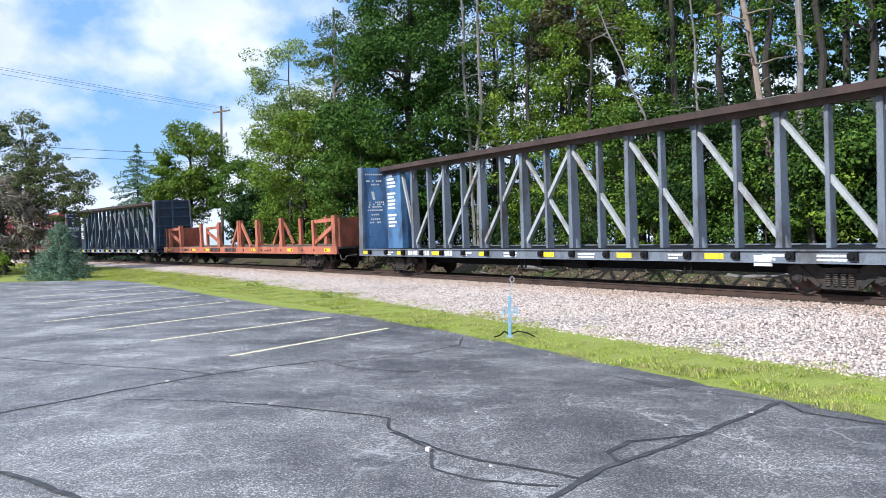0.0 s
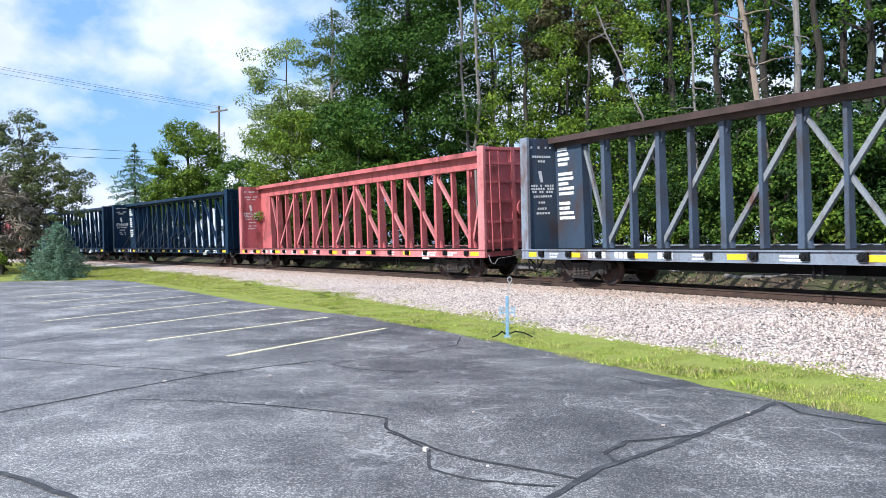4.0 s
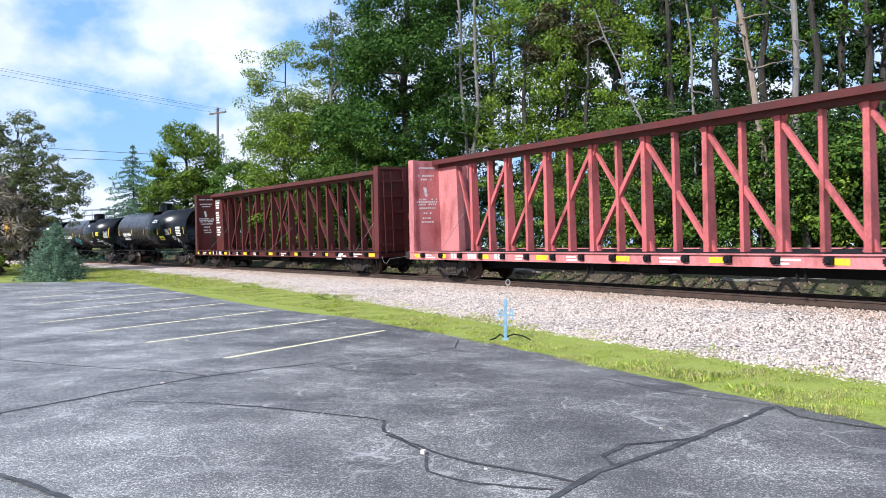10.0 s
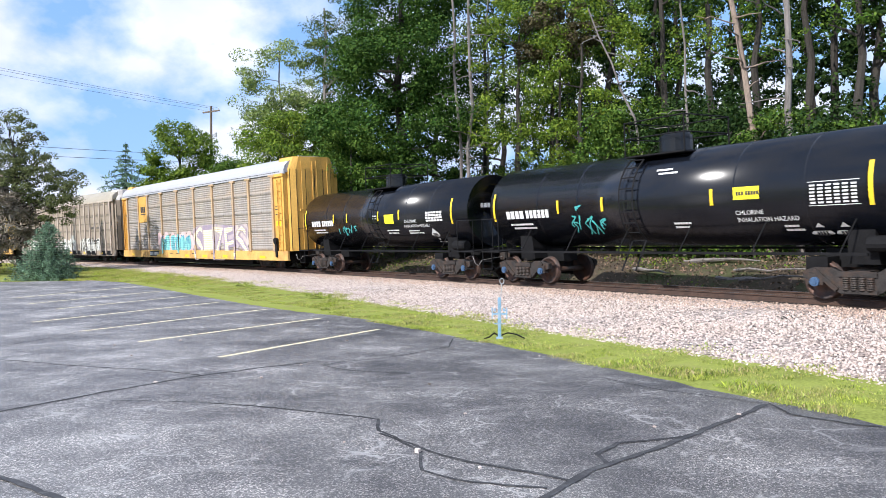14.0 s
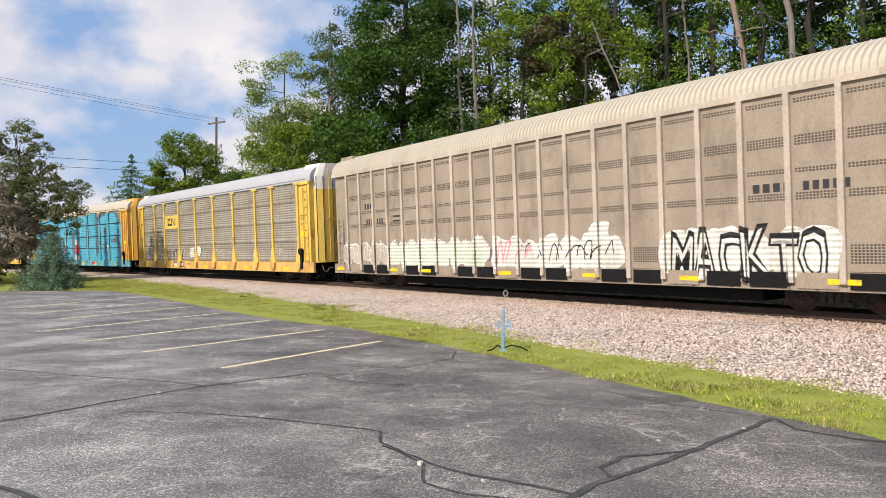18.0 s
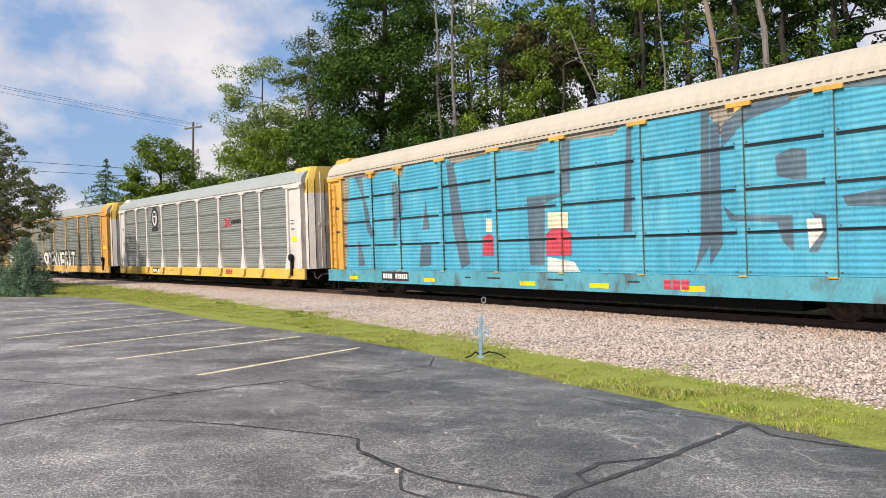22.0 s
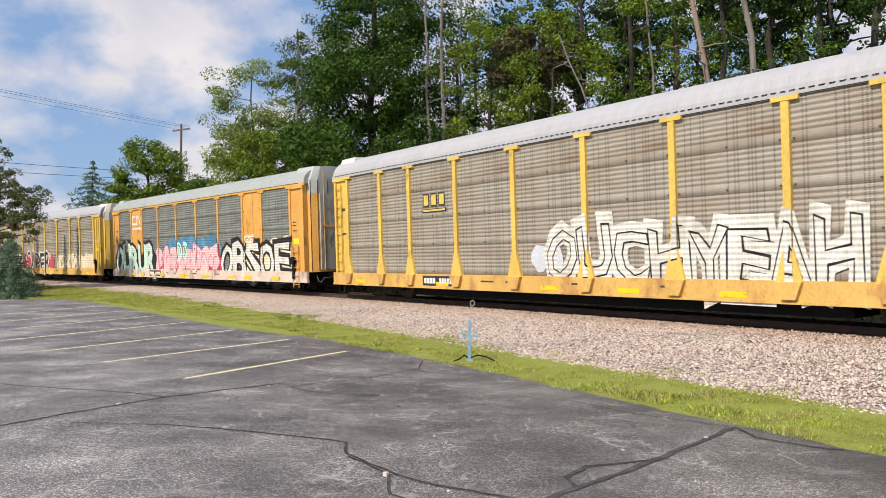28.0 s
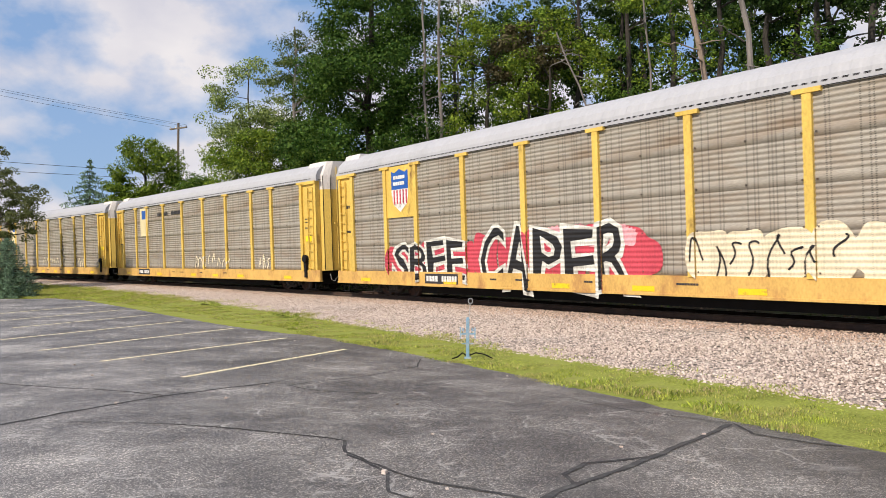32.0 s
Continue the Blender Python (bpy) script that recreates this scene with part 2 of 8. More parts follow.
def asphalt():
    """Worn asphalt: fine pale aggregate in dark binder, broad bleached and dark patches."""
    m = bpy.data.materials.new("worn_asphalt")
    m.use_nodes = True
    nt = m.node_tree
    N, L = nt.nodes.new, nt.links.new
    b = nt.nodes["Principled BSDF"]
    tc = N("ShaderNodeTexCoord")

    def noise_tex(scale, detail=5, rough=0.6, stretch=None):
        n = N("ShaderNodeTexNoise")
        n.inputs["Scale"].default_value, n.inputs["Detail"].default_value, n.inputs["Roughness"].default_value = scale, detail, rough
        if stretch:
            mp = N("ShaderNodeMapping"); mp.inputs["Scale"].default_value = stretch; mp.inputs["Rotation"].default_value = (0, 0, 0.9)
            L(tc.outputs["Object"], mp.inputs[0]); L(mp.outputs[0], n.inputs["Vector"])
        else:
            L(tc.outputs["Object"], n.inputs["Vector"])
        return n.outputs["Fac"]
    broad = ramp(nt, [(0.30, (0.050, 0.048, 0.049)), (0.42, (0.090, 0.086, 0.085)), (0.54, (0.152, 0.146, 0.141)), (0.68, (0.27, 0.26, 0.248))])
    # the broad tone runs from paler over the stalls to darker beside the grass
    sp = N("ShaderNodeSeparateXYZ"); L(tc.outputs["Object"], sp.inputs[0])
    across = N("ShaderNodeMath"); across.operation = "MULTIPLY_ADD"; across.inputs[1].default_value = 1.74
    L(sp.outputs["X"], across.inputs[0]); L(sp.outputs["Y"], across.inputs[2])
    edge_tone = N("ShaderNodeMapRange")
    edge_tone.inputs[1].default_value, edge_tone.inputs[2].default_value, edge_tone.inputs[3].default_value, edge_tone.inputs[4].default_value = 3.0, 14.2, 0.035, -0.085
    L(across.outputs[0], edge_tone.inputs[0])
    bn = N("ShaderNodeMath"); bn.operation = "ADD"
    L(noise_tex(0.55, 8, 0.66), bn.inputs[0]); L(edge_tone.outputs[0], bn.inputs[1]); L(bn.outputs[0], broad.inputs[0])
    fine = ramp(nt, [(0.30, (0.45, 0.45, 0.46)), (0.50, (0.84, 0.86, 0.86)), (0.62, (1.2, 1.2, 1.19)), (0.70, (3.3, 3.2, 3.1))])
    vo = N("ShaderNodeTexVoronoi"); vo.inputs["Scale"].default_value = 100
    L(tc.outputs["Object"], vo.inputs["Vector"])
    vs = N("ShaderNodeSeparateColor"); L(vo.outputs["Color"], vs.inputs[0])
    av = N("ShaderNodeMath"); av.operation = "MULTIPLY_ADD"; av.inputs[1].default_value = 0.45
    L(vs.outputs[0], av.inputs[0])
    hn = N("ShaderNodeMath"); hn.operation = "MULTIPLY"; hn.inputs[1].default_value = 0.55
    L(noise_tex(55, 3, 0.8), hn.inputs[0]); L(hn.outputs[0], av.inputs[2])
    L(av.outputs[0], fine.inputs[0])
    mx = N("ShaderNodeMix"); mx.data_type, mx.blend_type = "RGBA", "MULTIPLY"; mx.inputs["Factor"].default_value = 1.0
    L(broad.outputs[0], mx.inputs[6]); L(fine.outputs[0], mx.inputs[7])
    # bleached streaks, and hairline cracks filled with pale grit
    streak = ramp(nt, [(0.56, (0, 0, 0)), (0.74, (1, 1, 1))])
    L(noise_tex(1.3, 8, 0.72, (0.5, 2.4, 1)), streak.inputs[0])
    wn = N("ShaderNodeTexNoise"); wn.inputs["Scale"].default_value = 2.2; wn.inputs["Detail"].default_value = 5
    L(tc.outputs["Object"], wn.inputs["Vector"])
    wv = N("ShaderNodeMix"); wv.data_type = "RGBA"; wv.inputs["Factor"].default_value = 0.28
    L(tc.outputs["Object"], wv.inputs[6]); L(wn.outputs["Color"], wv.inputs[7])
    ce = N("ShaderNodeTexVoronoi"); ce.feature = "DISTANCE_TO_EDGE"; ce.inputs["Scale"].default_value = 2.6
    L(wv.outputs[2], ce.inputs["Vector"])
    hair = ramp(nt, [(0.010, (1, 1, 1)), (0.028, (0, 0, 0))])
    L(ce.outputs["Distance"], hair.inputs[0])
    gap = ramp(nt, [(0.47, (0, 0, 0)), (0.60, (1, 1, 1))])
    L(noise_tex(1.1, 6, 0.7), gap.inputs[0])
    hg = N("ShaderNodeMath"); hg.operation = "MULTIPLY"
    L(hair.outputs[0], hg.inputs[0]); L(gap.outputs[0], hg.inputs[1])
    m2 = N("ShaderNodeMix"); m2.data_type = "RGBA"
    sc = N("ShaderNodeMath"); sc.operation = "MULTIPLY"; sc.inputs[1].default_value = 0.45
    L(streak.outputs[0], sc.inputs[0])
    mxx = N("ShaderNodeMath"); mxx.operation = "MAXIMUM"
    hs = N("ShaderNodeMath"); hs.operation = "MULTIPLY"; hs.inputs[1].default_value = 0.75
    L(hg.outputs[0], hs.inputs[0]); L(sc.outputs[0], mxx.inputs[0]); L(hs.outputs[0], mxx.inputs[1])
    L(mxx.outputs[0], m2.inputs["Factor"])
    L(mx.outputs[2], m2.inputs[6]); m2.inputs[7].default_value = (0.42, 0.41, 0.395, 1)
    L(m2.outputs[2], b.inputs["Base Color"])
    b.inputs["Roughness"].default_value = 0.52
    b.inputs["Specular IOR Level"].default_value = 0.65
    bp = N("ShaderNodeBump"); bp.inputs["Strength"].default_value = 0.5; bp.inputs["Distance"].default_value = 0.012
    L(noise_tex(110, 2, 0.7), bp.inputs["Height"]); L(bp.outputs[0], b.inputs["Normal"])
    return m


def stone_mix(name="crushed_stone", tint=(1.0, 1.0, 1.0)):
    """Crushed stone: each stone its own tone, from slate to pinkish buff and near white."""
    m = mat(name, (0.4, 0.36, 0.33), 0.92, 0, 0.25, 9, 60, 0.2, spec=0.2)
    nt = m.node_tree
    b = nt.nodes["Principled BSDF"]
    g = nt.nodes.new("ShaderNodeNewGeometry")
    r = ramp(nt, [(0.0, (0.13, 0.115, 0.105)), (0.09, (0.32, 0.27, 0.24)), (0.28, (0.46, 0.385, 0.345)), (0.60, (0.55, 0.47, 0.42)), (0.85, (0.61, 0.54, 0.49)), (1.0, (0.69, 0.64, 0.59))])
    for e in r.color_ramp.elements:
        e.color = (e.color[0] * tint[0], e.color[1] * tint[1], e.color[2] * tint[2], 1)
    nt.links.new(g.outputs["Random Per Island"], r.inputs[0])
    nt.links.new(r.outputs[0], b.inputs["Base Color"])
    return m


M_ASPHALT = asphalt()
M_SEAL = mat("crack_sealant", (0.040, 0.040, 0.042), 0.7, 0, 0.35, 3, 60, 0.2, (0.10, 0.10, 0.10), 0.45, 7)
M_LINE = mat("worn_line_paint", (0.74, 0.66, 0.42), 0.8, 0, 0.2, 5, 70, 0.1, (0.20, 0.20, 0.17), 0.35, 12)
M_BALLAST = stone_colours("ballast_stone", [(0.05, 0.045, 0.043), (0.24, 0.20, 0.18), (0.46, 0.40, 0.36), (0.38, 0.32, 0.285), (0.62, 0.56, 0.51)], 17, 1.0)
M_STONE = stone_mix("crushed_stone", (1.08, 1.06, 1.04))
M_STONE_RUST = stone_mix("rusty_stone", (0.95, 0.82, 0.72))
M_SOIL = mat("woodland_soil", (0.080, 0.062, 0.044), 0.95, 0, 0.4, 0.8, 14, 0.5, (0.06, 0.085, 0.025), 0.55, 0.5, bump_dist=0.06, spec=0.1)
M_TURF = mat("turf", (0.25, 0.285, 0.062), 0.95, 0, 0.35, 0.9, 30, 0.4, (0.20, 0.18, 0.075), 0.35, 0.9, bump_dist=0.04, spec=0.1)
M_BLADE = mat("grass_blade", (0.33, 0.41, 0.06), 0.7, 0, 0.5, 1.6, 5, 0, (0.50, 0.44, 0.19), 0.68, 1.3, island=0.45, translucent=0.45, spec=0.25)
M_TIE = mat("creosoted_timber", (0.055, 0.044, 0.036), 0.9, 0, 0.4, 3, 25, 0.4, obj_var=0.3, stretch=(3, 0.4, 1))
M_RAIL = mat("rusty_rail", (0.085, 0.052, 0.038), 0.7, 0.3, 0.3, 3, 30, 0.15, (0.05, 0.035, 0.03), 0.5, 2)
M_HEADTOP = mat("polished_rail_head", (0.33, 0.32, 0.31), 0.28, 0.9, 0.15, 4, 30, 0)

# the ground reaches the horizon; a hollow grid keeps it light
gs = Shape()
rr = [0, 30, 60, 120, 300, 900, 2600]
rings = [[(q * math.cos(2 * math.pi * i / 48), 20 + q * math.sin(2 * math.pi * i / 48), -0.07) for i in range(48)] for q in rr[1:]]
gs.add([(0, 20, -0.07)], [])
gs.loft(rings, caps=False)
gs.add([(0, 20, -0.07)] + rings[0], [(0, 1 + i, 1 + (i + 1) % 48) for i in range(48)])
ground = part("ground", gs, M_TURF, None)
tagged(ground, "mown green turf reaching to the horizon", "ground", "", "structure")

LOT_EDGE = [(9.6, -2.6), (6.6, 2.6), (4.12, 6.95), (3.28, 8.42), (2.18, 10.55), (0.36, 13.85), (-3.40, 20.05), (-9.5, 29.1), (-13.6, 34.9), (-16.6, 37.2)]


def smooth_edge(pts, n=6, jag=0.05, seed=3):
    rnd = random.Random(seed)
    out = []
    for (x0, y0), (x1, y1) in zip(pts, pts[1:]):
        for k in range(n):
            t = k / n
            out.append((x0 + (x1 - x0) * t + rnd.uniform(-jag, jag), y0 + (y1 - y0) * t + rnd.uniform(-jag, jag)))
    return out + [pts[-1]]


edge = smooth_edge(LOT_EDGE)
lot = Shape().sheet([(x, y, 0.0) for x, y in edge + [(-19.0, 36.95), (-23.0, 36.2), (-60, 33.0), (-60, -30), (12, -30)]], (0, 0, -0.12))
lot = tagged(part("parking_lot", lot, M_ASPHALT, None), "grey worn asphalt car park with sealed cracks", "pavement", "", "structure")


def strip_on_ground(pts, w, z, wob=0.0, seed=0, taper=True):
    """A ribbon that follows points on the ground."""
    rnd = random.Random(seed)
    dense = []
    for (x0, y0), (x1, y1) in zip(pts, pts[1:]):
        n = max(2, int(math.hypot(x1 - x0, y1 - y0) / 0.12))
        dense += [(x0 + (x1 - x0) * k / n, y0 + (y1 - y0) * k / n) for k in range(n)]
    dense.append(pts[-1])
    sh = Shape()
    vs, fs = [], []
    ox = oy = 0.0
    for i, (x, y) in enumerate(dense):
        a, b = dense[max(0, i - 1)], dense[min(len(dense) - 1, i + 1)]
        d = math.hypot(b[0] - a[0], b[1] - a[1]) or 1
        nx, ny = -(b[1] - a[1]) / d, (b[0] - a[0]) / d
        ox, oy = 0.85 * ox + rnd.uniform(-wob, wob), 0.85 * oy + rnd.uniform(-wob, wob)
        q = w / 2 * (rnd.uniform(0.75, 1.25) if wob else 1)
        vs += [(x + ox + nx * q, y + oy + ny * q, z), (x + ox - nx * q, y + oy - ny * q, z)]
        if i:
            fs.append((2 * i - 2, 2 * i - 1, 2 * i + 1, 2 * i))
    return sh.add(vs, fs)


# parking lines
for i, (a, b) in enumerate((((-3.24, 11.39), (-1.10, 15.03)), ((-5.18, 13.30), (-2.62, 17.36)), ((-7.01, 14.99), (-4.40, 19.96)), ((-8.95, 16.89), (-6.40, 22.6)),
                            ((-10.19, 20.38), (-8.25, 25.5)), ((-11.95, 22.29), (-10.2, 28.3)), ((-13.81, 24.83), (-12.4, 31.6)))):
    part("parking_line", strip_on_ground([a, b], 0.105, 0.004, 0.0015, i), M_LINE, lot, "faded yellowish-white painted stall line")
# sealed cracks
CRACKS = ((0.075, ((-4.5, 7.6), (-4.2, 8.13), (-3.75, 8.81), (-2.99, 9.8), (-2.46, 10.35), (-1.75, 10.9))), (0.05, ((-10, 12.6), (-6.75, 11.42), (-5.22, 10.75), (-3.72, 10.19), (-2.99, 9.8))),
          (0.05, ((-2.4, 8.06), (-1.55, 7.75), (-0.76, 7.38), (-0.56, 7.21), (-0.53, 6.77), (-0.14, 6.09), (-0.07, 5.6), (0.25, 5.32), (0.77, 5.16))),
          (0.06, ((-0.5, 6.7), (-0.13, 6.23), (0.27, 5.81), (0.72, 5.51), (0.97, 5.3))), (0.095, ((0.2, 4.4), (0.74, 5.01), (1.24, 5.63), (2.22, 6.52), (3.5, 7.81))),
          (0.06, ((2.22, 6.52), (1.54, 6.35), (1.28, 6.01), (1.28, 5.7))), (0.06, ((3.5, 7.81), (3.45, 7.3), (3.86, 6.91), (4.1, 6.8))), (0.035, ((-1.55, 10.55), (-1.19, 10.88), (-0.48, 11.39), (0.23, 12.36), (0.3, 13.4))),
          (0.035, ((-1.55, 10.55), (-1.1, 10.05), (-0.34, 9.79))), (0.085, ((-5.2, 6.4), (-3.29, 5.56), (-2.91, 5.31), (-2.49, 5.02), (-1.6, 3.6))), (0.03, ((2.1, 9.4), (2.65, 8.52), (3.5, 7.81))),
          (0.04, ((-7.6, 11.9), (-7.13, 13.43), (-6.99, 14.99), (-6.25, 15.54), (-5.32, 15.89))), (0.03, ((-3.5, 8.2), (-2.4, 8.06))), (0.03, ((-12.6, 14.6), (-9.4, 17.4), (-7.3, 18.4))),
          (0.03, ((-16, 20), (-11.6, 22.4), (-9.6, 24.5))))
for i, (w, pts) in enumerate(CRACKS):
    part("sealed_crack", strip_on_ground(pts, w * 0.66, 0.0045 + 0.0004 * i, 0.018, 100 + i), M_SEAL, lot, "dark tar-sealed crack")
rnd = random.Random(8)
chip = Shape()
for _ in range(26):
    x, y = rnd.uniform(-6, 3), rnd.uniform(4.5, 18)
    if x > 0.36 + (13.85 - y) * 0.5:
        continue
    q = rnd.uniform(0.012, 0.028)
    chip.loft([[(x + q * math.cos(t), y + q * math.sin(t), z) for t in (0, 1.3, 2.5, 3.9, 5.1)] for z in (0.0, q * 0.6)])
chip.loft([[(-0.135 + 0.026 * math.cos(t), 6.09 + 0.024 * math.sin(t), z) for t in (0, 1.2, 2.4, 3.6, 5.0)] for z in (0.0, 0.03)])
tagged(part("loose_stone_chips", chip, M_STONE, None), "loose pale stone chips scattered on the asphalt", "stones", "", "stuff")

# track bed: shoulder, ballast, far side bank; offsets from the centre line and heights over the rail top
S_ALL = [-620 + 10 * i for i in range(50)] + [-120 + 2 * i for i in range(100)] + [80 + 10 * i for i in range(46)]
BED = ((-10.4, -0.60), (-8.9, -0.47), (-6.6, -0.405), (-4.5, -0.30), (-3.0, -0.22), (-1.5, -0.175), (0, -0.19), (1.5, -0.175), (2.3, -0.30), (3.4, -0.58), (3.6, -0.75))
nz = noise.noise
rings = [[track(s, o + (0.35 * nz((s * 0.35, 7, 0)) + 0.2 * nz((s * 1.1, 3, 0)) if k < 2 else 0), z + (0.03 * nz((s * 0.6, o, 1)) if 1 < k < 9 else 0))[0] for k, (o, z) in enumerate(BED)] for s in S_ALL]
bed = tagged(part("ballast_bed", Shape().loft(rings, caps=False, closed=False), M_BALLAST, None), "pale pinkish-grey crushed stone track ballast", "ballast", "", "structure")
BANK = ((2.9, -0.62), (4.0, -0.30), (5.0, 0.12), (6.2, 0.42), (8.0, 0.62), (11, 0.75), (18, 0.85), (30, 0.9), (60, 0.7), (120, -0.3), (160, -0.6))
rings = [[track(s, o, z + (0.22 * nz((s * 0.3, o * 0.4, 2)) + 0.10 * nz((s * 1.3, o, 5)) if 0 < k < 9 else 0))[0] for k, (o, z) in enumerate(BANK)] for s in S_ALL if -300 < s < 150]
bank = tagged(part("far_bank", Shape().loft(rings, caps=False, closed=False), M_SOIL, None, smooth=True), "brown leaf-littered bank beyond the track", "ground", "", "structure")

# dark strip laid under the cars: the train's shade put into its colour
M_TRAIN_SHADE = stone_colours("train_shade_ballast", [(0.016, 0.014, 0.013), (0.035, 0.03, 0.027), (0.06, 0.05, 0.043), (0.045, 0.038, 0.033), (0.085, 0.07, 0.06)], 17, 1.0)
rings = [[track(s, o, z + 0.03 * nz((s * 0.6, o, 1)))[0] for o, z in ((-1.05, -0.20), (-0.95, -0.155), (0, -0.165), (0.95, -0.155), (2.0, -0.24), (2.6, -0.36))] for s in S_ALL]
tagged(part("train_shade_strip", Shape().loft(rings, caps=False, closed=False), M_TRAIN_SHADE, None), "dark strip under the train with its shade put into the ballast colour", "ballast", "", "structure")

# rails
RAILP = ((-0.07, -0.172), (0.07, -0.172), (0.07, -0.160), (0.012, -0.140), (0.012, -0.045), (0.036, -0.035), (0.036, -0.002), (-0.036, -0.002), (-0.036, -0.035), (-0.012, -0.045), (-0.012, -0.140), (-0.07, -0.160))
S_RAIL = [-620 + 5 * i for i in range(228)]
for o in (-0.755, 0.755):
    ra = tagged(part("steel_rail", Shape().loft([[track(s, o + a, b)[0] for a, b in RAILP] for s in S_RAIL]), M_RAIL, None), "rust-brown steel rail on timber ties", "rail", "pair of rails")
    part("running_surface", Shape().loft([[track(s, o + a, b)[0] for a, b in ((-0.026, -0.002), (0.026, -0.002), (0.022, 0.001), (-0.022, 0.001))] for s in S_RAIL]), M_HEADTOP, ra, "polished bright head")
tie = Shape().box(-0.115, 0.115, -1.3, 1.3, -0.16, 0.0).mesh("tie", M_TIE)
tm = random.Random(4)
for i in range(290):
    s = -100 + i * 0.5
    p, a = track(s, tm.uniform(-0.04, 0.04), -0.172)
    part("tie", tie, None, bed, at=Matrix.Translation(p) @ Matrix.Rotation(a + tm.uniform(-0.01, 0.01), 4, "Z"))


def scatter_mesh(name, base_v, base_f, xyz, scale, rot, material):
    """Many small copies of one solid as one mesh. xyz (n, 3), scale (n, 3), rot (n, 3, 3)."""
    bv = np.array(base_v, float)
    v = np.einsum("nij,nkj->nki", rot, bv[None] * scale[:, None, :]) + xyz[:, None, :]
    n, k = len(xyz), len(bv)
    sizes = [len(f) for f in base_f]
    flat = np.concatenate([np.array(f) for f in base_f])
    loops = (flat[None, :] + (np.arange(n) * k)[:, None]).ravel()
    starts = np.concatenate([[0], np.cumsum(np.tile(sizes, n))[:-1]])
    me = bpy.data.meshes.new(name)
    me.vertices.add(n * k)
    me.vertices.foreach_set("co", v.reshape(-1).astype(np.float32))
    me.loops.add(len(loops))
    me.loops.foreach_set("vertex_index", loops.astype(np.int32))
    me.polygons.add(n * len(sizes))
    me.polygons.foreach_set("loop_start", starts.astype(np.int32))
    me.update(calc_edges=True)
    me.materials.append(material)
    return me


def turns(rng, n):
    """Random rotations."""
    q = rng.normal(size=(n, 4))
    q /= np.linalg.norm(q, axis=1)[:, None]
    w, x, y, z = q.T
    return np.stack([np.stack([1 - 2 * (y * y + z * z), 2 * (x * y - z * w), 2 * (x * z + y * w)], -1),
                     np.stack([2 * (x * y + z * w), 1 - 2 * (x * x + z * z), 2 * (y * z - x * w)], -1),
                     np.stack([2 * (x * z - y * w), 2 * (y * z + x * w), 1 - 2 * (x * x + y * y)], -1)], 1)


def track_np(s, off, z):
    a = HEAD - s / R_TRACK
    n0 = np.array([-math.sin(HEAD), math.cos(HEAD)])
    q = R_TRACK + HALF + off
    return np.stack([-n0[0] * R_TRACK - np.sin(a) * q, Y_LINE - n0[1] * R_TRACK + np.cos(a) * q, RAIL_Z + z], -1)


OCT_V = [(1, 0.15, 0.1), (-1, 0.1, -0.1), (0.1, 1, 0.2), (-0.2, -1, 0), (0.45, 0.1, 0.9), (-0.3, 0.1, -0.9)]
OCT_F = [(0, 2, 4), (2, 1, 4), (1, 3, 4), (3, 0, 4), (2, 0, 5), (1, 2, 5), (3, 1, 5), (0, 3, 5)]
rng = np.random.default_rng(5)
# where the ballast gives way to grass, by the distance along the track
FRINGE_S, FRINGE = (-60, -28, -7, 4, 13, 24), (-4.6, -4.6, -5.9, -6.8, -7.65, -8.1)
bo, bz = np.array([b[0] for b in BED]), np.array([b[1] for b in BED])
for s0, s1, dens, size in ((-14, 22, 300, 0.0275), (-40, -14, 85, 0.047), (-75, -40, 26, 0.07)):
    n = int((s1 - s0) * 8.0 * dens)
    s = rng.uniform(s0, s1, n)
    off = -1.0 - 8.0 * rng.uniform(0, 1, n) ** 0.9
    keep = off > np.interp(s, FRINGE_S, FRINGE) - 0.25
    s, off = s[keep], off[keep]
    z = np.interp(off, bo, bz) + rng.uniform(-0.008, 0.012, len(s))
    sc = size * rng.uniform(0.55, 1.35, (len(s), 1)) * rng.uniform(0.6, 1.15, (len(s), 3))
    near = off > -2.6 + rng.normal(0, 0.5, len(s))
    for sel, sm, lab in ((~near, M_STONE, "loose angular pale grey and pinkish ballast stones"), (near, M_STONE_RUST, "rust-tinted brownish ballast stones beside the rail")):
        me = scatter_mesh("ballast_stones", OCT_V, OCT_F, track_np(s[sel], off[sel], z[sel]), sc[sel], turns(rng, int(sel.sum())), sm)
        tagged(new("ballast_stones", me), lab, "ballast", "", "stuff")

# grass strip between lot and ballast, and tufts along it
ex, ey = np.array([p[0] for p in LOT_EDGE[::-1]]), np.array([p[1] for p in LOT_EDGE[::-1]])
strip = Shape()
rows = []
for s in [-60 + i for i in range(90)]:
    fo = float(np.interp(s, FRINGE_S, FRINGE))
    rows.append([Vector((q.x, q.y, max(-0.012, RAIL_Z + float(np.interp(o, bo, bz)) + 0.012))) for o in (fo - 0.05, fo - 0.5, fo - 1.0, fo - 1.8, fo - 4.0) for q in (track(s, o)[0],)])
verge = tagged(part("grass_verge", Shape().loft(rows, caps=False, closed=False), M_TURF, None, smooth=True), "narrow strip of bright green grass between asphalt and ballast", "grass", "", "structure")
BLADE_V = [(-0.5, 0, 0), (0.5, 0, 0), (0.28, 0.10, 0.55), (0.0, 0.32, 1.0)]
BLADE_F = [(0, 1, 2, 3)]


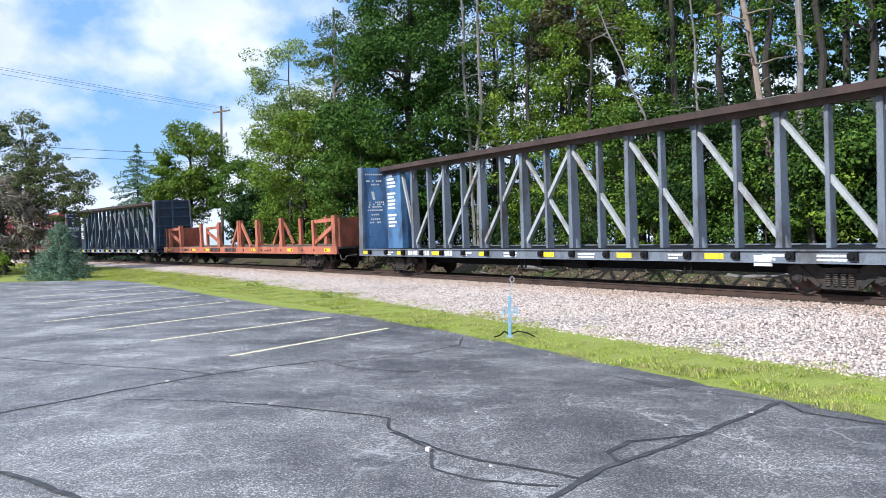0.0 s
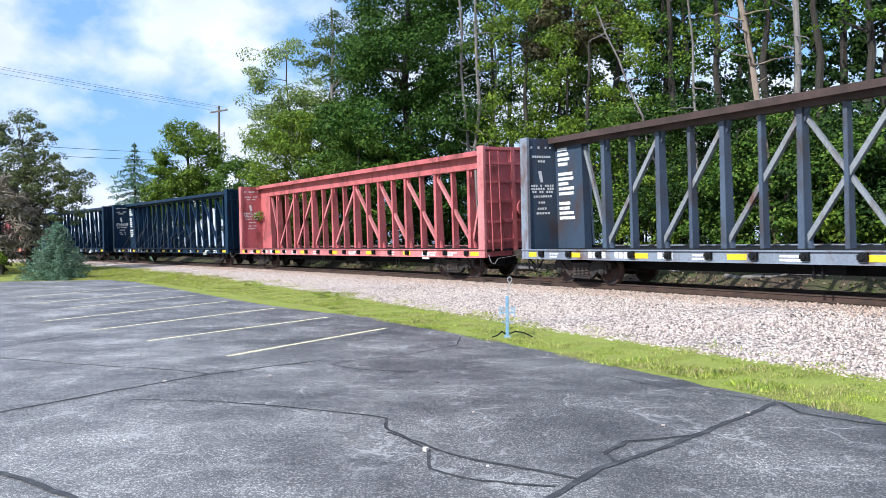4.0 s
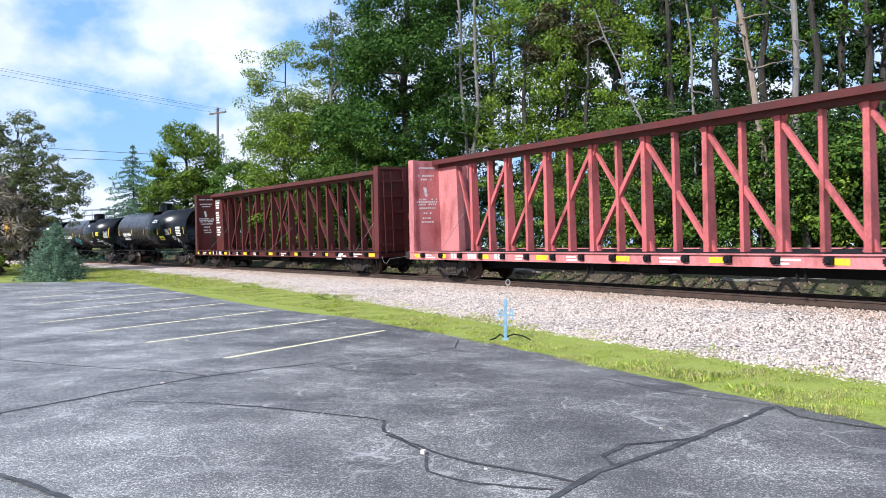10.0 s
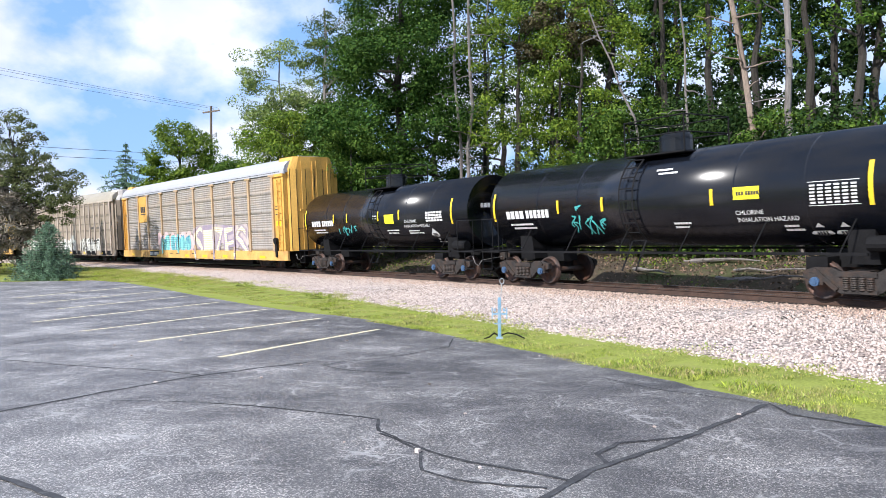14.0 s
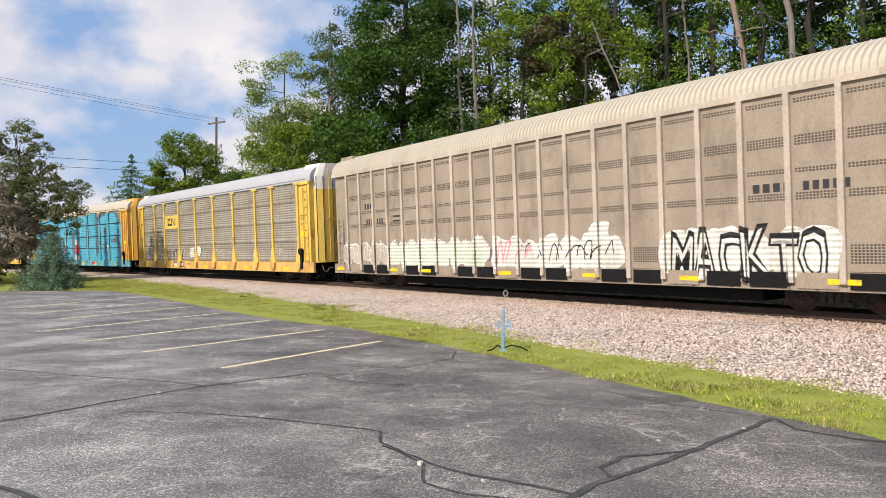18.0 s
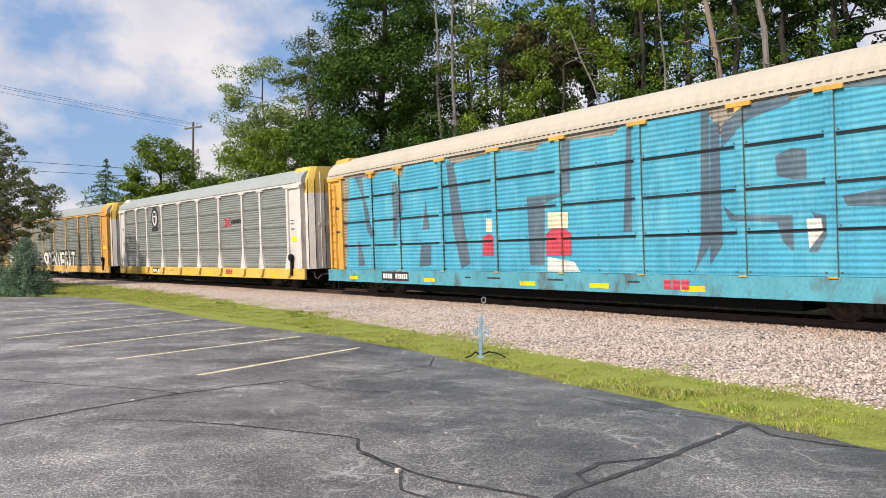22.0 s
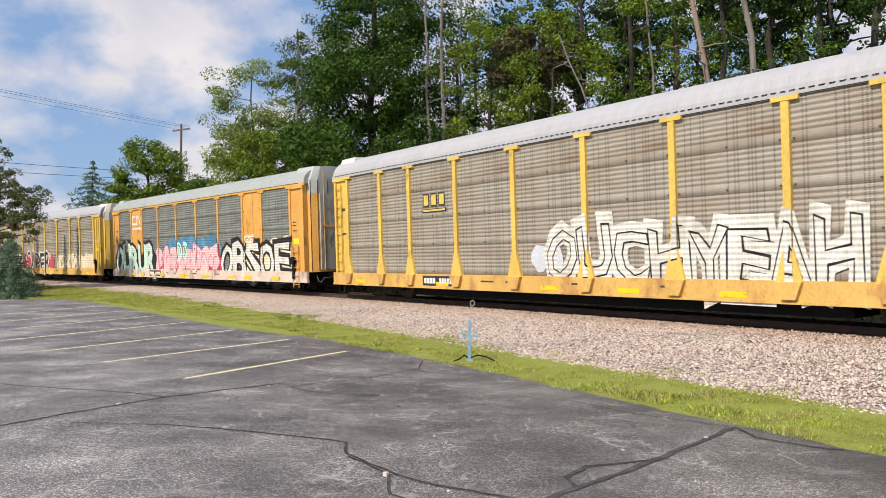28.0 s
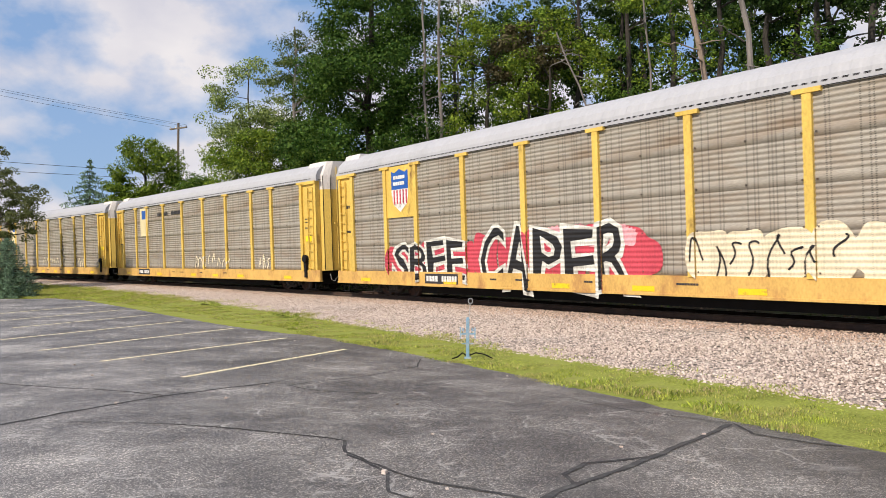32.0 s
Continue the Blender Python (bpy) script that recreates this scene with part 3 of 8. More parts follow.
def blades(n, s0, s1, o0, o1, h, seed, name="verge_grass", label="blades of green and straw-coloured verge grass", wide=1.0, clump=None, reach=0.1, blade_m=None):
    rg = np.random.default_rng(seed)
    s, off = rg.uniform(s0, s1, n), rg.uniform(o0, o1, n)
    p = track_np(s, off, np.zeros(n))
    lim = np.interp(p[:, 1], ey[::-1], ex[::-1]) if ey[0] > ey[-1] else np.interp(p[:, 1], ey, ex)
    wob = np.array([nz((a * 0.5, b * 0.5, 9)) for a, b in zip(p[:, 0], p[:, 1])])
    edge_d = np.where(p[:, 1] > 37.5, 1.0, p[:, 0] - lim)
    fringe = np.interp(s, FRINGE_S, FRINGE) + reach + 0.65 * np.array([nz((a * 0.45, 1, 4)) for a in s]) + 0.55 * np.array([nz((a * 1.7, 2, 4)) for a in s])
    keep = (edge_d > -0.06 + 0.40 * wob) & (off < fringe + rg.normal(0, 0.25, n))
    if clump is not None:
        keep &= np.array([nz((a * 1.5, b * 1.5, 7)) for a, b in zip(p[:, 0], p[:, 1])]) > clump
    p, wob, off = p[keep], wob[keep], off[keep]
    m = len(p)
    p[:, 2] = np.maximum(0.0, RAIL_Z + np.interp(off, bo, bz))
    tuft = np.array([nz((a * 2.6, b * 2.6, 3)) for a, b in zip(p[:, 0], p[:, 1])])
    hh = h * rg.uniform(0.35, 1.25, m) * (1 + 0.9 * np.clip(wob, -0.6, 1)) * (1 + 0.9 * np.clip(tuft, -0.7, 1))
    t = rg.uniform(0, 2 * math.pi, m)
    c, sn = np.cos(t), np.sin(t)
    zero, one = np.zeros(m), np.ones(m)
    rot = np.stack([np.stack([c, -sn, zero], -1), np.stack([sn, c, zero], -1), np.stack([zero, zero, one], -1)], 1)
    sc = np.stack([wide * rg.uniform(0.006, 0.012, m) * (1 + (s0 < -12) * 0.8), hh * rg.uniform(0.3, 3.0, m), hh], -1)
    tagged(new(name, scatter_mesh(name, BLADE_V, BLADE_F, p, sc, rot, blade_m or M_BLADE)), label, "grass", "", "stuff")


blades(260000, -8, 24, -11.8, -4.8, 0.036, 1, clump=-0.22)
M_WEED = mat("pale_weed_leaf", (0.36, 0.43, 0.10), 0.7, 0, 0.4, 1.2, 6, 0, None, 0, 1, island=0.45, translucent=0.4, spec=0.25)
M_STRAW = mat("dry_straw_blade", (0.46, 0.38, 0.22), 0.8, 0, 0.3, 1.5, 6, 0, None, 0, 1, island=0.4, translucent=0.3, spec=0.2)
blades(60000, -8, 24, -11.0, -4.4, 0.045, 5, "verge_weeds", "low broad-leaved weeds spreading into the ballast", 3.2, 0.08, 0.55, M_WEED)
blades(30000, -8, 24, -11.0, -4.4, 0.045, 6, "dry_grass", "dry straw-coloured grass along the ballast edge", 1.1, 0.05, 0.75, M_STRAW)
blades(80000, -34, -8, -10.5, -3.8, 0.07, 2)
blades(30000, -60, -34, -11.5, -3.8, 0.10, 3)


# ---- the train ----
RUST = (0.11, 0.05, 0.03)
M_STEEL = mat("worn_steel", (0.10, 0.085, 0.075), 0.55, 0.5, 0.35, 4, 40, 0.2, RUST, 0.5, 2)
M_TRUCK = mat("grimy_cast_steel", (0.040, 0.036, 0.034), 0.8, 0.1, 0.4, 5, 50, 0.35, (0.08, 0.05, 0.035), 0.45, 3, spec=0.25)
M_WHEEL = mat("rusty_wheel_steel", (0.07, 0.055, 0.05), 0.6, 0.5, 0.4, 5, 40, 0.25, (0.12, 0.06, 0.04), 0.6, 3)
M_HUB = mat("blue_bearing_cap", (0.05, 0.10, 0.19), 0.5)
M_BLACK = mat("black_underframe", (0.009, 0.009, 0.010), 0.8, 0.0, 0.35, 4, 40, 0.2, spec=0.2)
M_WHITE = mat("white_stencil_paint", (0.72, 0.72, 0.70), 0.7, 0, 0.12, 6, 60, 0, (0.3, 0.28, 0.26), 0.35, 4)
M_DARKINK = mat("dark_stencil_paint", (0.03, 0.03, 0.035), 0.7, 0, 0.2, 6, 60, 0)
M_REFLECT = mat("yellow_reflector", (0.85, 0.58, 0.02), 0.45, 0, 0.1, 6, 40, 0, (0.3, 0.2, 0.05), 0.3, 6)
M_SIGN = mat("yellow_placard", (0.85, 0.70, 0.02), 0.55, 0, 0.06, 4, 40, 0)
M_DIAMOND = mat("white_placard", (0.7, 0.7, 0.68), 0.5, 0, 0.1, 6, 40, 0)
M_CABLE = mat("steel_cable", (0.16, 0.15, 0.15), 0.6, 0.2, 0.2, 8, 60, 0)
M_CHROME = mat("pale_uncoupling_rod", (0.30, 0.29, 0.28), 0.5, 0.4, 0.2, 8, 60, 0)
PAINT = {}


def paint(key, base, stain=RUST, amt=0.4, rough=0.55, var=0.2, **kw):
    if key not in PAINT:
        PAINT[key] = mat(key, base, rough, 0.0, var, 1.2, 25, 0.12, stain, amt, 1.6, stretch=(1, 1, 0.45), spec=0.25, **kw)
    return PAINT[key]


def spray(key, base, stain=None, amt=0.0, rough=0.6, var=0.2):
    """Sprayed paint over a corrugated side: the sheet's ribs show as relief."""
    if key not in PAINT:
        m = paint(key, base, stain, amt, rough, var)
        nt = m.node_tree
        tc = nt.nodes.new("ShaderNodeTexCoord")
        w = nt.nodes.new("ShaderNodeTexWave")
        w.wave_type, w.bands_direction = "BANDS", "Z"
        w.inputs["Scale"].default_value, w.inputs["Distortion"].default_value = 2.36, 0.0
        nt.links.new(tc.outputs["Object"], w.inputs["Vector"])
        bp = nt.nodes.new("ShaderNodeBump")
        bp.inputs["Strength"].default_value, bp.inputs["Distance"].default_value = 0.55, 0.03
        nt.links.new(w.outputs["Fac"], bp.inputs["Height"])
        nt.links.new(bp.outputs[0], nt.nodes["Principled BSDF"].inputs["Normal"])
        perforate(m, 0.042, 0.22)
    return PAINT[key]


def side_text(text, size, offset=0.0, spacing=1.0):
    """The built-in font's outline of a word as points and triangles, in x and z, from its lower left corner."""
    cu = bpy.data.curves.new("word", "FONT")
    cu.body, cu.size, cu.offset, cu.resolution_u, cu.space_character = text, size, offset, 2, spacing
    ob = bpy.data.objects.new("word", cu)
    scene.collection.objects.link(ob)
    bpy.context.view_layer.update()
    me = bpy.data.meshes.new_from_object(ob.evaluated_get(bpy.context.evaluated_depsgraph_get()))
    vs = [(v.co.x, v.co.y) for v in me.vertices]
    fs = [tuple(p.vertices) for p in me.polygons]
    bpy.data.objects.remove(ob)
    bpy.data.curves.remove(cu)
    bpy.data.meshes.remove(me)
    return vs, fs


GLYPHS = {}


def glyph(ch, offset=0.0):
    if (ch, offset) not in GLYPHS:
        GLYPHS[ch, offset] = side_text(ch, 1.0, offset)
    return GLYPHS[ch, offset]


def flat_part(name, polys, y, material, parent, label="", ledges=()):
    """Paint on a car's side: each polygon (points in x and z, faces) is laid on the plane y and steps out over the posts' faces at ledges (x0, x1, y).
    Small marks stay together as one part."""
    small = name in ("stencil", "notice", "perforation", "emblem_bar", "panel_joint")
    made = None
    for k, group in enumerate([polys] if small else [[q] for q in polys]):
        made = part(name, paint_shape(group, y - 0.0003 * (k % 4), [(x0, x1, yl - 0.0003 * (k % 4)) for x0, x1, yl in ledges]), material, parent, label)
        if small and len(polys) > 1:
            tagged(made, "", "", "", "stuff")
    return made


def paint_shape(polys, y, ledges):
    bm = bmesh.new()
    for vs, fs in polys:
        row = [bm.verts.new((x, 0, z)) for x, z in vs]
        for f in fs:
            try:
                bm.faces.new([row[i] for i in f])
            except ValueError:
                pass
    if ledges and bm.verts:
        lo, hi = min(v.co.x for v in bm.verts), max(v.co.x for v in bm.verts)
        for x0, x1, _ in ledges:
            for x in (x0, x1):
                if lo < x < hi:
                    bmesh.ops.bisect_plane(bm, geom=bm.verts[:] + bm.edges[:] + bm.faces[:], plane_co=(x, 0, 0), plane_no=(1, 0, 0))
    sh, index, depth = Shape(), {}, {}

    def at(v, yy):
        key = (v.index, round(yy, 4))
        if key not in index:
            index[key] = len(sh.v)
            sh.v.append((v.co.x, yy, v.co.z))
        return index[key]
    bm.verts.index_update()
    bm.faces.index_update()
    for f in bm.faces:
        c = f.calc_center_median().x
        yy = y
        for x0, x1, yl in ledges:
            if x0 <= c <= x1:
                yy = yl
        depth[f.index] = yy
        sh.f.append(tuple(at(v, yy) for v in f.verts))
    for e in bm.edges:
        if len(e.link_faces) == 2:
            p, q = (depth[f.index] for f in e.link_faces)
            if abs(p - q) > 1e-5:
                m, n = e.verts
                sh.f.append((at(m, p), at(n, p), at(n, q), at(m, q)))
    bm.free()
    return sh


def rect(x0, x1, z0, z1):
    return [(x0, z0), (x1, z0), (x1, z1), (x0, z1)], [(0, 1, 2, 3)]


def bar_row(x, z, count, h, w=None, gap=None, skip=()):
    """A row of plain bars in place of figures and marks."""
    w = w or h * 0.55
    gap = gap or h * 0.18
    return [rect(x + i * (w + gap), x + i * (w + gap) + w, z, z + h) for i in range(count) if i not in skip]


def word(text, x, z, size):
    vs, fs = side_text(text, size)
    return [([(x + a, z + b) for a, b in vs], fs)]


def tag_word(text, x0, x1, z0, z1, seed, offset=0.03, tilt=6.0):
    """Sprayed letters that fill a strip, each a little turned and stretched."""
    rnd = random.Random(seed)
    n = len(text)
    cell = (x1 - x0) / n
    out = []
    for i, ch in enumerate(text):
        dz0, dz1, rot = rnd.uniform(-0.08, 0.08), rnd.uniform(-0.05, 0.1), radians(rnd.uniform(-tilt, tilt))
        if ch == " ":
            continue
        vs, fs = glyph(ch, offset)
        plain = glyph(ch)[0]
        ax, bx = min(v[0] for v in plain), max(v[0] for v in plain)
        az, bz = min(v[1] for v in plain), max(v[1] for v in plain)
        cx, cz = x0 + (i + 0.5) * cell, (z0 + z1) / 2
        w, h = cell * 0.9, (z1 - z0) * (1 + dz1)
        pts = []
        for a, b in vs:
            u, v = (a - ax) / max(1e-3, bx - ax) - 0.5, (b - az) / max(1e-3, bz - az) - 0.5
            u += 0.06 * math.sin(5 * v + i)
            v += 0.05 * math.sin(6 * u + 2 * i)
            pts.append((cx + u * w * math.cos(rot) - v * h * math.sin(rot) * 0.4, cz + dz0 + v * h + u * w * math.sin(rot)))
        out.append((pts, fs))
    return out


def blobs(x0, x1, z0, z1, n, seed, grow=0.0, spikes=0.0):
    """Rounded sprayed shapes side by side, where no letters can be told."""
    rnd = random.Random(seed)
    out = []
    cell = (x1 - x0) / n
    for i in range(n):
        cx, cz = x0 + (i + 0.5) * cell + rnd.uniform(-0.1, 0.1) * cell, (z0 + z1) / 2 + rnd.uniform(-0.06, 0.06)
        a, b = cell * (0.60 + grow), (z1 - z0) * (0.5 + grow * 0.35) * rnd.uniform(0.9, 1.12)
        ph = [rnd.uniform(0, 6.3) for _ in range(4)]
        am = [rnd.uniform(0.02, 0.10) for _ in range(4)]
        pts = []
        m = 40
        for k in range(m):
            t = 2 * math.pi * k / m
            r = 1 + sum(am[j] * math.sin((j + 2) * t + ph[j]) for j in range(4))
            if spikes and math.sin(t) > 0.1:
                r += spikes * (k % 2)
            c, s = math.cos(t), math.sin(t)
            pts.append((cx + a * r * math.copysign(abs(c) ** 0.75, c), cz + b * r * math.copysign(abs(s) ** 0.75, s)))
        out.append((pts, [tuple(range(m))]))
    return out


def strokes(x0, x1, z0, z1, n, seed, w=0.06):
    """Loose sprayed lines."""
    rnd = random.Random(seed)
    out = []
    for i in range(n):
        cx = x0 + (x1 - x0) * (i + 0.5) / n
        p = (cx + rnd.uniform(-0.2, 0.2), rnd.uniform(z0, (z0 + z1) / 2))
        k1, k2 = rnd.uniform(-3, 3), rnd.uniform(1.5, 3.5)
        hh, ww = (z1 - p[1]) * rnd.uniform(0.6, 1), (x1 - x0) / n * rnd.uniform(0.4, 1.1)
        mid = [(p[0] + ww * (j / 11 - 0.5) + 0.08 * math.sin(k1 * j / 3), p[1] + hh * abs(math.sin(k2 * j / 11))) for j in range(12)]
        vs, fs = [], []
        for j, (a, b) in enumerate(mid):
            a2, b2 = mid[min(j + 1, 11)]
            a1, b1 = mid[max(j - 1, 0)]
            d = math.hypot(a2 - a1, b2 - b1) or 1
            nx, nz = -(b2 - b1) / d * w / 2, (a2 - a1) / d * w / 2
            vs += [(a + nx, b + nz), (a - nx, b - nz)]
            if j:
                fs.append((2 * j - 2, 2 * j - 1, 2 * j + 1, 2 * j))
        out.append((vs, fs))
    return out


# -- trucks, built once and shared --
def truck_meshes():
    fr = Shape()
    prof = [(-1.22, 0.50), (-1.22, 0.66), (-0.95, 0.74), (-0.55, 0.74), (-0.42, 0.66), (0.42, 0.66), (0.55, 0.74), (0.95, 0.74), (1.22, 0.66), (1.22, 0.50),
            (1.02, 0.44), (0.80, 0.52), (0.48, 0.24), (0.36, 0.17), (-0.36, 0.17), (-0.48, 0.24), (-0.80, 0.52), (-1.02, 0.44)]
    fr.sheet([(x, -0.07, z) for x, z in prof], (0, 0.14, 0))
    fr.box(-0.40, 0.40, -0.11, -0.07, 0.19, 0.27).box(-0.40, 0.40, -0.11, -0.07, 0.55, 0.66)
    for sx in (-1, 1):
        fr.beam((sx * 0.95, -0.09, 0.68), (sx * 0.45, -0.09, 0.26), 0.05, 0.10)
        fr.box(sx * 0.91 - 0.17, sx * 0.91 + 0.17, -0.12, 0.06, 0.36, 0.60)
    sp = Shape()
    for x in (-0.25, -0.08, 0.09, 0.26):
        for k in range(6):
            z = 0.275 + k * 0.047
            sp.rod((x, -0.085, z), (x, -0.085, z + 0.028), 0.078, 8)
    hub = Shape().rod((0, -0.17, 0.425), (0, -0.05, 0.425), 0.105, 12).rod((0, -0.19, 0.425), (0, -0.17, 0.425), 0.06, 8)
    wh = Shape()
    n = 28
    prof_w = [(-0.07, 0.07), (-0.085, 0.12), (-0.02, 0.16), (0.0, 0.34), (-0.055, 0.37), (-0.06, 0.425), (0.04, 0.43), (0.055, 0.455), (0.075, 0.455), (0.075, 0.37), (0.03, 0.34), (0.02, 0.12), (0.02, 0.02)]
    rings = [[(r * math.cos(2 * math.pi * i / n), y, r * math.sin(2 * math.pi * i / n)) for i in range(n)] for y, r in prof_w]
    wh.loft(rings)
    ax = Shape().rod((0, -0.9, 0), (0, 0.9, 0), 0.085, 10)
    bo = Shape().box(-0.22, 0.22, -1.05, 1.05, 0.45, 0.68).box(-0.3, 0.3, -0.3, 0.3, 0.62, 0.80)
    bo.box(-0.62, -0.54, -0.95, 0.95, 0.35, 0.47).box(0.54, 0.62, -0.95, 0.95, 0.35, 0.47)
    return {"side_frame": fr.mesh("side_frame", M_TRUCK), "spring_nest": sp.mesh("spring_nest", M_STEEL), "bearing_cap": hub.mesh("bearing_cap", M_TRUCK),
            "bearing_cap_blue": hub.mesh("bearing_cap", M_HUB), "wheel": wh.mesh("wheel", M_WHEEL, True), "axle": ax.mesh("axle", M_STEEL, True), "bolster": bo.mesh("bolster", M_TRUCK)}


TM = truck_meshes()


def add_trucks(car, at, blue_caps=False):
    for x in (-at, at):
        tr = part("truck", TM["bolster"], None, car, at=pose(x, 0, 0))
        for sy, turn in ((-1, 0), (1, 180)):
            part("side_frame", TM["side_frame"], None, tr, at=pose(0, sy * 1.02, 0, 0, 0, turn))
            tagged(part("spring_nest", TM["spring_nest"], None, tr, at=pose(0, sy * 1.02, 0, 0, 0, turn)), "", "", "", "stuff")
            for wx in (-0.91, 0.91):
                part("wheel", TM["wheel"], None, tr, at=pose(wx, sy * 0.76, 0.425, 0, 0, turn))
                part("bearing_cap", TM["bearing_cap_blue" if blue_caps else "bearing_cap"], None, tr, at=pose(wx, sy * 1.02, 0, 0, 0, turn))
        for wx in (-0.91, 0.91):
            part("axle", TM["axle"], None, tr, at=pose(wx, 0, 0.425))


def coupler_mesh():
    s = Shape().box(-0.55, 0.28, -0.10, 0.10, 0.76, 0.96).box(0.18, 0.52, -0.20, 0.12, 0.70, 1.0).box(0.42, 0.62, 0.02, 0.20, 0.72, 0.98)
    s.box(-0.9, -0.3, -0.30, 0.30, 0.66, 1.05)
    return s.mesh("coupler", M_TRUCK)


def rod_mesh():
    s = Shape()
    pts = [(0.12, -1.42, 0.88), (0.22, -1.40, 0.62), (0.28, -1.30, 0.55), (0.30, -1.15, 0.74), (0.30, -0.3, 0.80), (0.30, 0.0, 0.84)]
    for a, b in zip(pts, pts[1:]):
        s.rod(a, b, 0.010, 6)
    s.rod((0.22, -1.40, 0.62), (0.30, -1.30, 0.55), 0.009, 6)
    return s.mesh("uncoupling_rod", M_CHROME)


def hose_mesh():
    s = Shape()
    pts = [(0.2, 0.35, 0.75), (0.45, 0.38, 0.48), (0.75, 0.35, 0.36), (0.95, 0.30, 0.48)]
    for a, b in zip(pts, pts[1:]):
        s.rod(a, b, 0.03, 6)
    return s.mesh("brake_hose", M_BLACK)


COUPLER, UNROD, HOSE = coupler_mesh(), rod_mesh(), hose_mesh()


def add_ends(car, half):
    for x, turn in ((half, 0), (-half, 180)):
        part("coupler", COUPLER, None, car, at=pose(x, 0, 0, 0, 0, turn))
        part("uncoupling_rod", UNROD, None, car, "pale steel uncoupling rod", at=pose(x, 0, 0, 0, 0, turn))
        part("brake_hose", HOSE, None, car, at=pose(x, 0, 0, 0, 0, turn))


TRAIN = []


def put(car, s):
    TRAIN.append((car, s))
    car.matrix_basis = car_pose(s)
    return car


def step_mesh(m):
    s = Shape()
    for dx in (-0.22, 0.22):
        s.beam((dx, 0, 0.0), (dx, 0, -0.36), 0.025, 0.04)
    s.beam((-0.22, 0, -0.36), (0.22, 0, -0.36), 0.04, 0.025)
    return s.mesh("stirrup_step", m)


STEP = step_mesh(M_BLACK)


# -- centre-beam flat cars --
def centerbeam(label, body, top, edge, s, half=11.2, marks=M_WHITE, cables=0, warn=True, rib=None, deep=False, seed=0, deck_z=1.08, zt=4.68, board=None, trucks=None):
    rnd = random.Random(seed)
    car = thing("centerbeam_flatcar", label, "railcar", group="train cars")
    rib = rib or body
    # deck
    d = Shape().box(-half + 0.05, half - 0.05, -1.38, 1.38, deck_z - 0.10, deck_z - 0.03)
    for i in range(19):
        x = -half + 0.6 + i * (2 * half - 1.2) / 18
        d.box(x - 0.05, x + 0.05, -1.38, 1.38, 0.80, deck_z - 0.10)
    part("deck", d, M_BLACK, car)
    for sy in (-1, 1):
        sect = ((-0.07, deck_z), (0.07, deck_z), (0.07, deck_z - 0.03), (0.02, deck_z - 0.03), (0.02, 0.805), (0.06, 0.805), (0.06, 0.775), (-0.06, 0.775), (-0.06, 0.805), (-0.02, 0.805), (-0.02, deck_z - 0.03), (-0.07, deck_z - 0.03))
        si = Shape().loft([[(x, sy * 1.45 + a, b) for a, b in sect] for x in (-half, half)])
        part("side_sill", si, edge, car)
    part("centre_sill", Shape().box(-half + 0.3, half - 0.3, -0.30, 0.30, 0.45, 0.82), M_BLACK, car)
    # winches along the sill
    wb = Shape().box(-0.09, 0.09, -0.09, 0.0, -0.09, 0.09).rod((0, -0.13, 0), (0, -0.05, 0), 0.05, 8).box(-0.14, -0.09, -0.06, 0, -0.05, 0.05)
    wm = wb.mesh("cable_winch", M_BLACK)
    nw = 17
    for i in range(nw):
        part("cable_winch", wm, None, car, at=pose(-half + 1.0 + i * (2 * half - 2.0) / (nw - 1), -1.475, deck_z - 0.14))
    # reflectors and stencils on the sill
    refl = [rect(x - 0.27, x + 0.27, deck_z - 0.235, deck_z - 0.09) for x in (-half + 0.45, -8.6, -6.0, -3.0, 0.3, 3.4, 6.3, half - 0.55)]
    flat_part("reflector_strip", refl, -1.478, M_REFLECT, car, "yellow reflective strips on the sill")
    st = bar_row(-8.0, deck_z - 0.245, 4, 0.19, 0.15) + bar_row(-6.95, deck_z - 0.245, 3, 0.19, 0.14) + bar_row(-5.4, deck_z - 0.245, 3, 0.19, 0.14)
    for x in (-9.7, -4.3, -1.9, 1.6, 4.9, 7.6, 8.9):
        st += bar_row(x, deck_z - 0.16, rnd.randint(4, 7), 0.055, 0.09) + bar_row(x, deck_z - 0.25, rnd.randint(3, 6), 0.055, 0.1)
    flat_part("stencil", st, -1.475, marks, car, "white stencilled bars on the sill")
    # top chord
    zw = zt - (0.62 if deep else 0.30)
    sect = ((-0.44, zt + 0.015), (-0.44, zt - 0.17), (-0.40, zt - 0.17), (-0.40, zt - 0.10), (-0.16, zt - 0.10), (-0.16, zw), (0.16, zw), (0.16, zt - 0.10), (0.40, zt - 0.10), (0.40, zt - 0.17), (0.44, zt - 0.17), (0.44, zt + 0.015), (0.40, zt + 0.015), (0.40, zt), (-0.40, zt), (-0.40, zt + 0.015))
    part("top_chord", Shape().loft([[(x, a, b) for a, b in sect] for x in (-half + 0.05, half - 0.05)]), top, car)
    # posts and braces in pairs of bays
    zb, zp = deck_z - 0.03, zt - (0.6 if deep else 0.28)
    inner = half - 1.55
    half_bay = 0.9
    bays = 8
    pitch = 2 * (inner - half_bay) / bays
    main = [-(inner - half_bay) + i * pitch for i in range(bays + 1)]
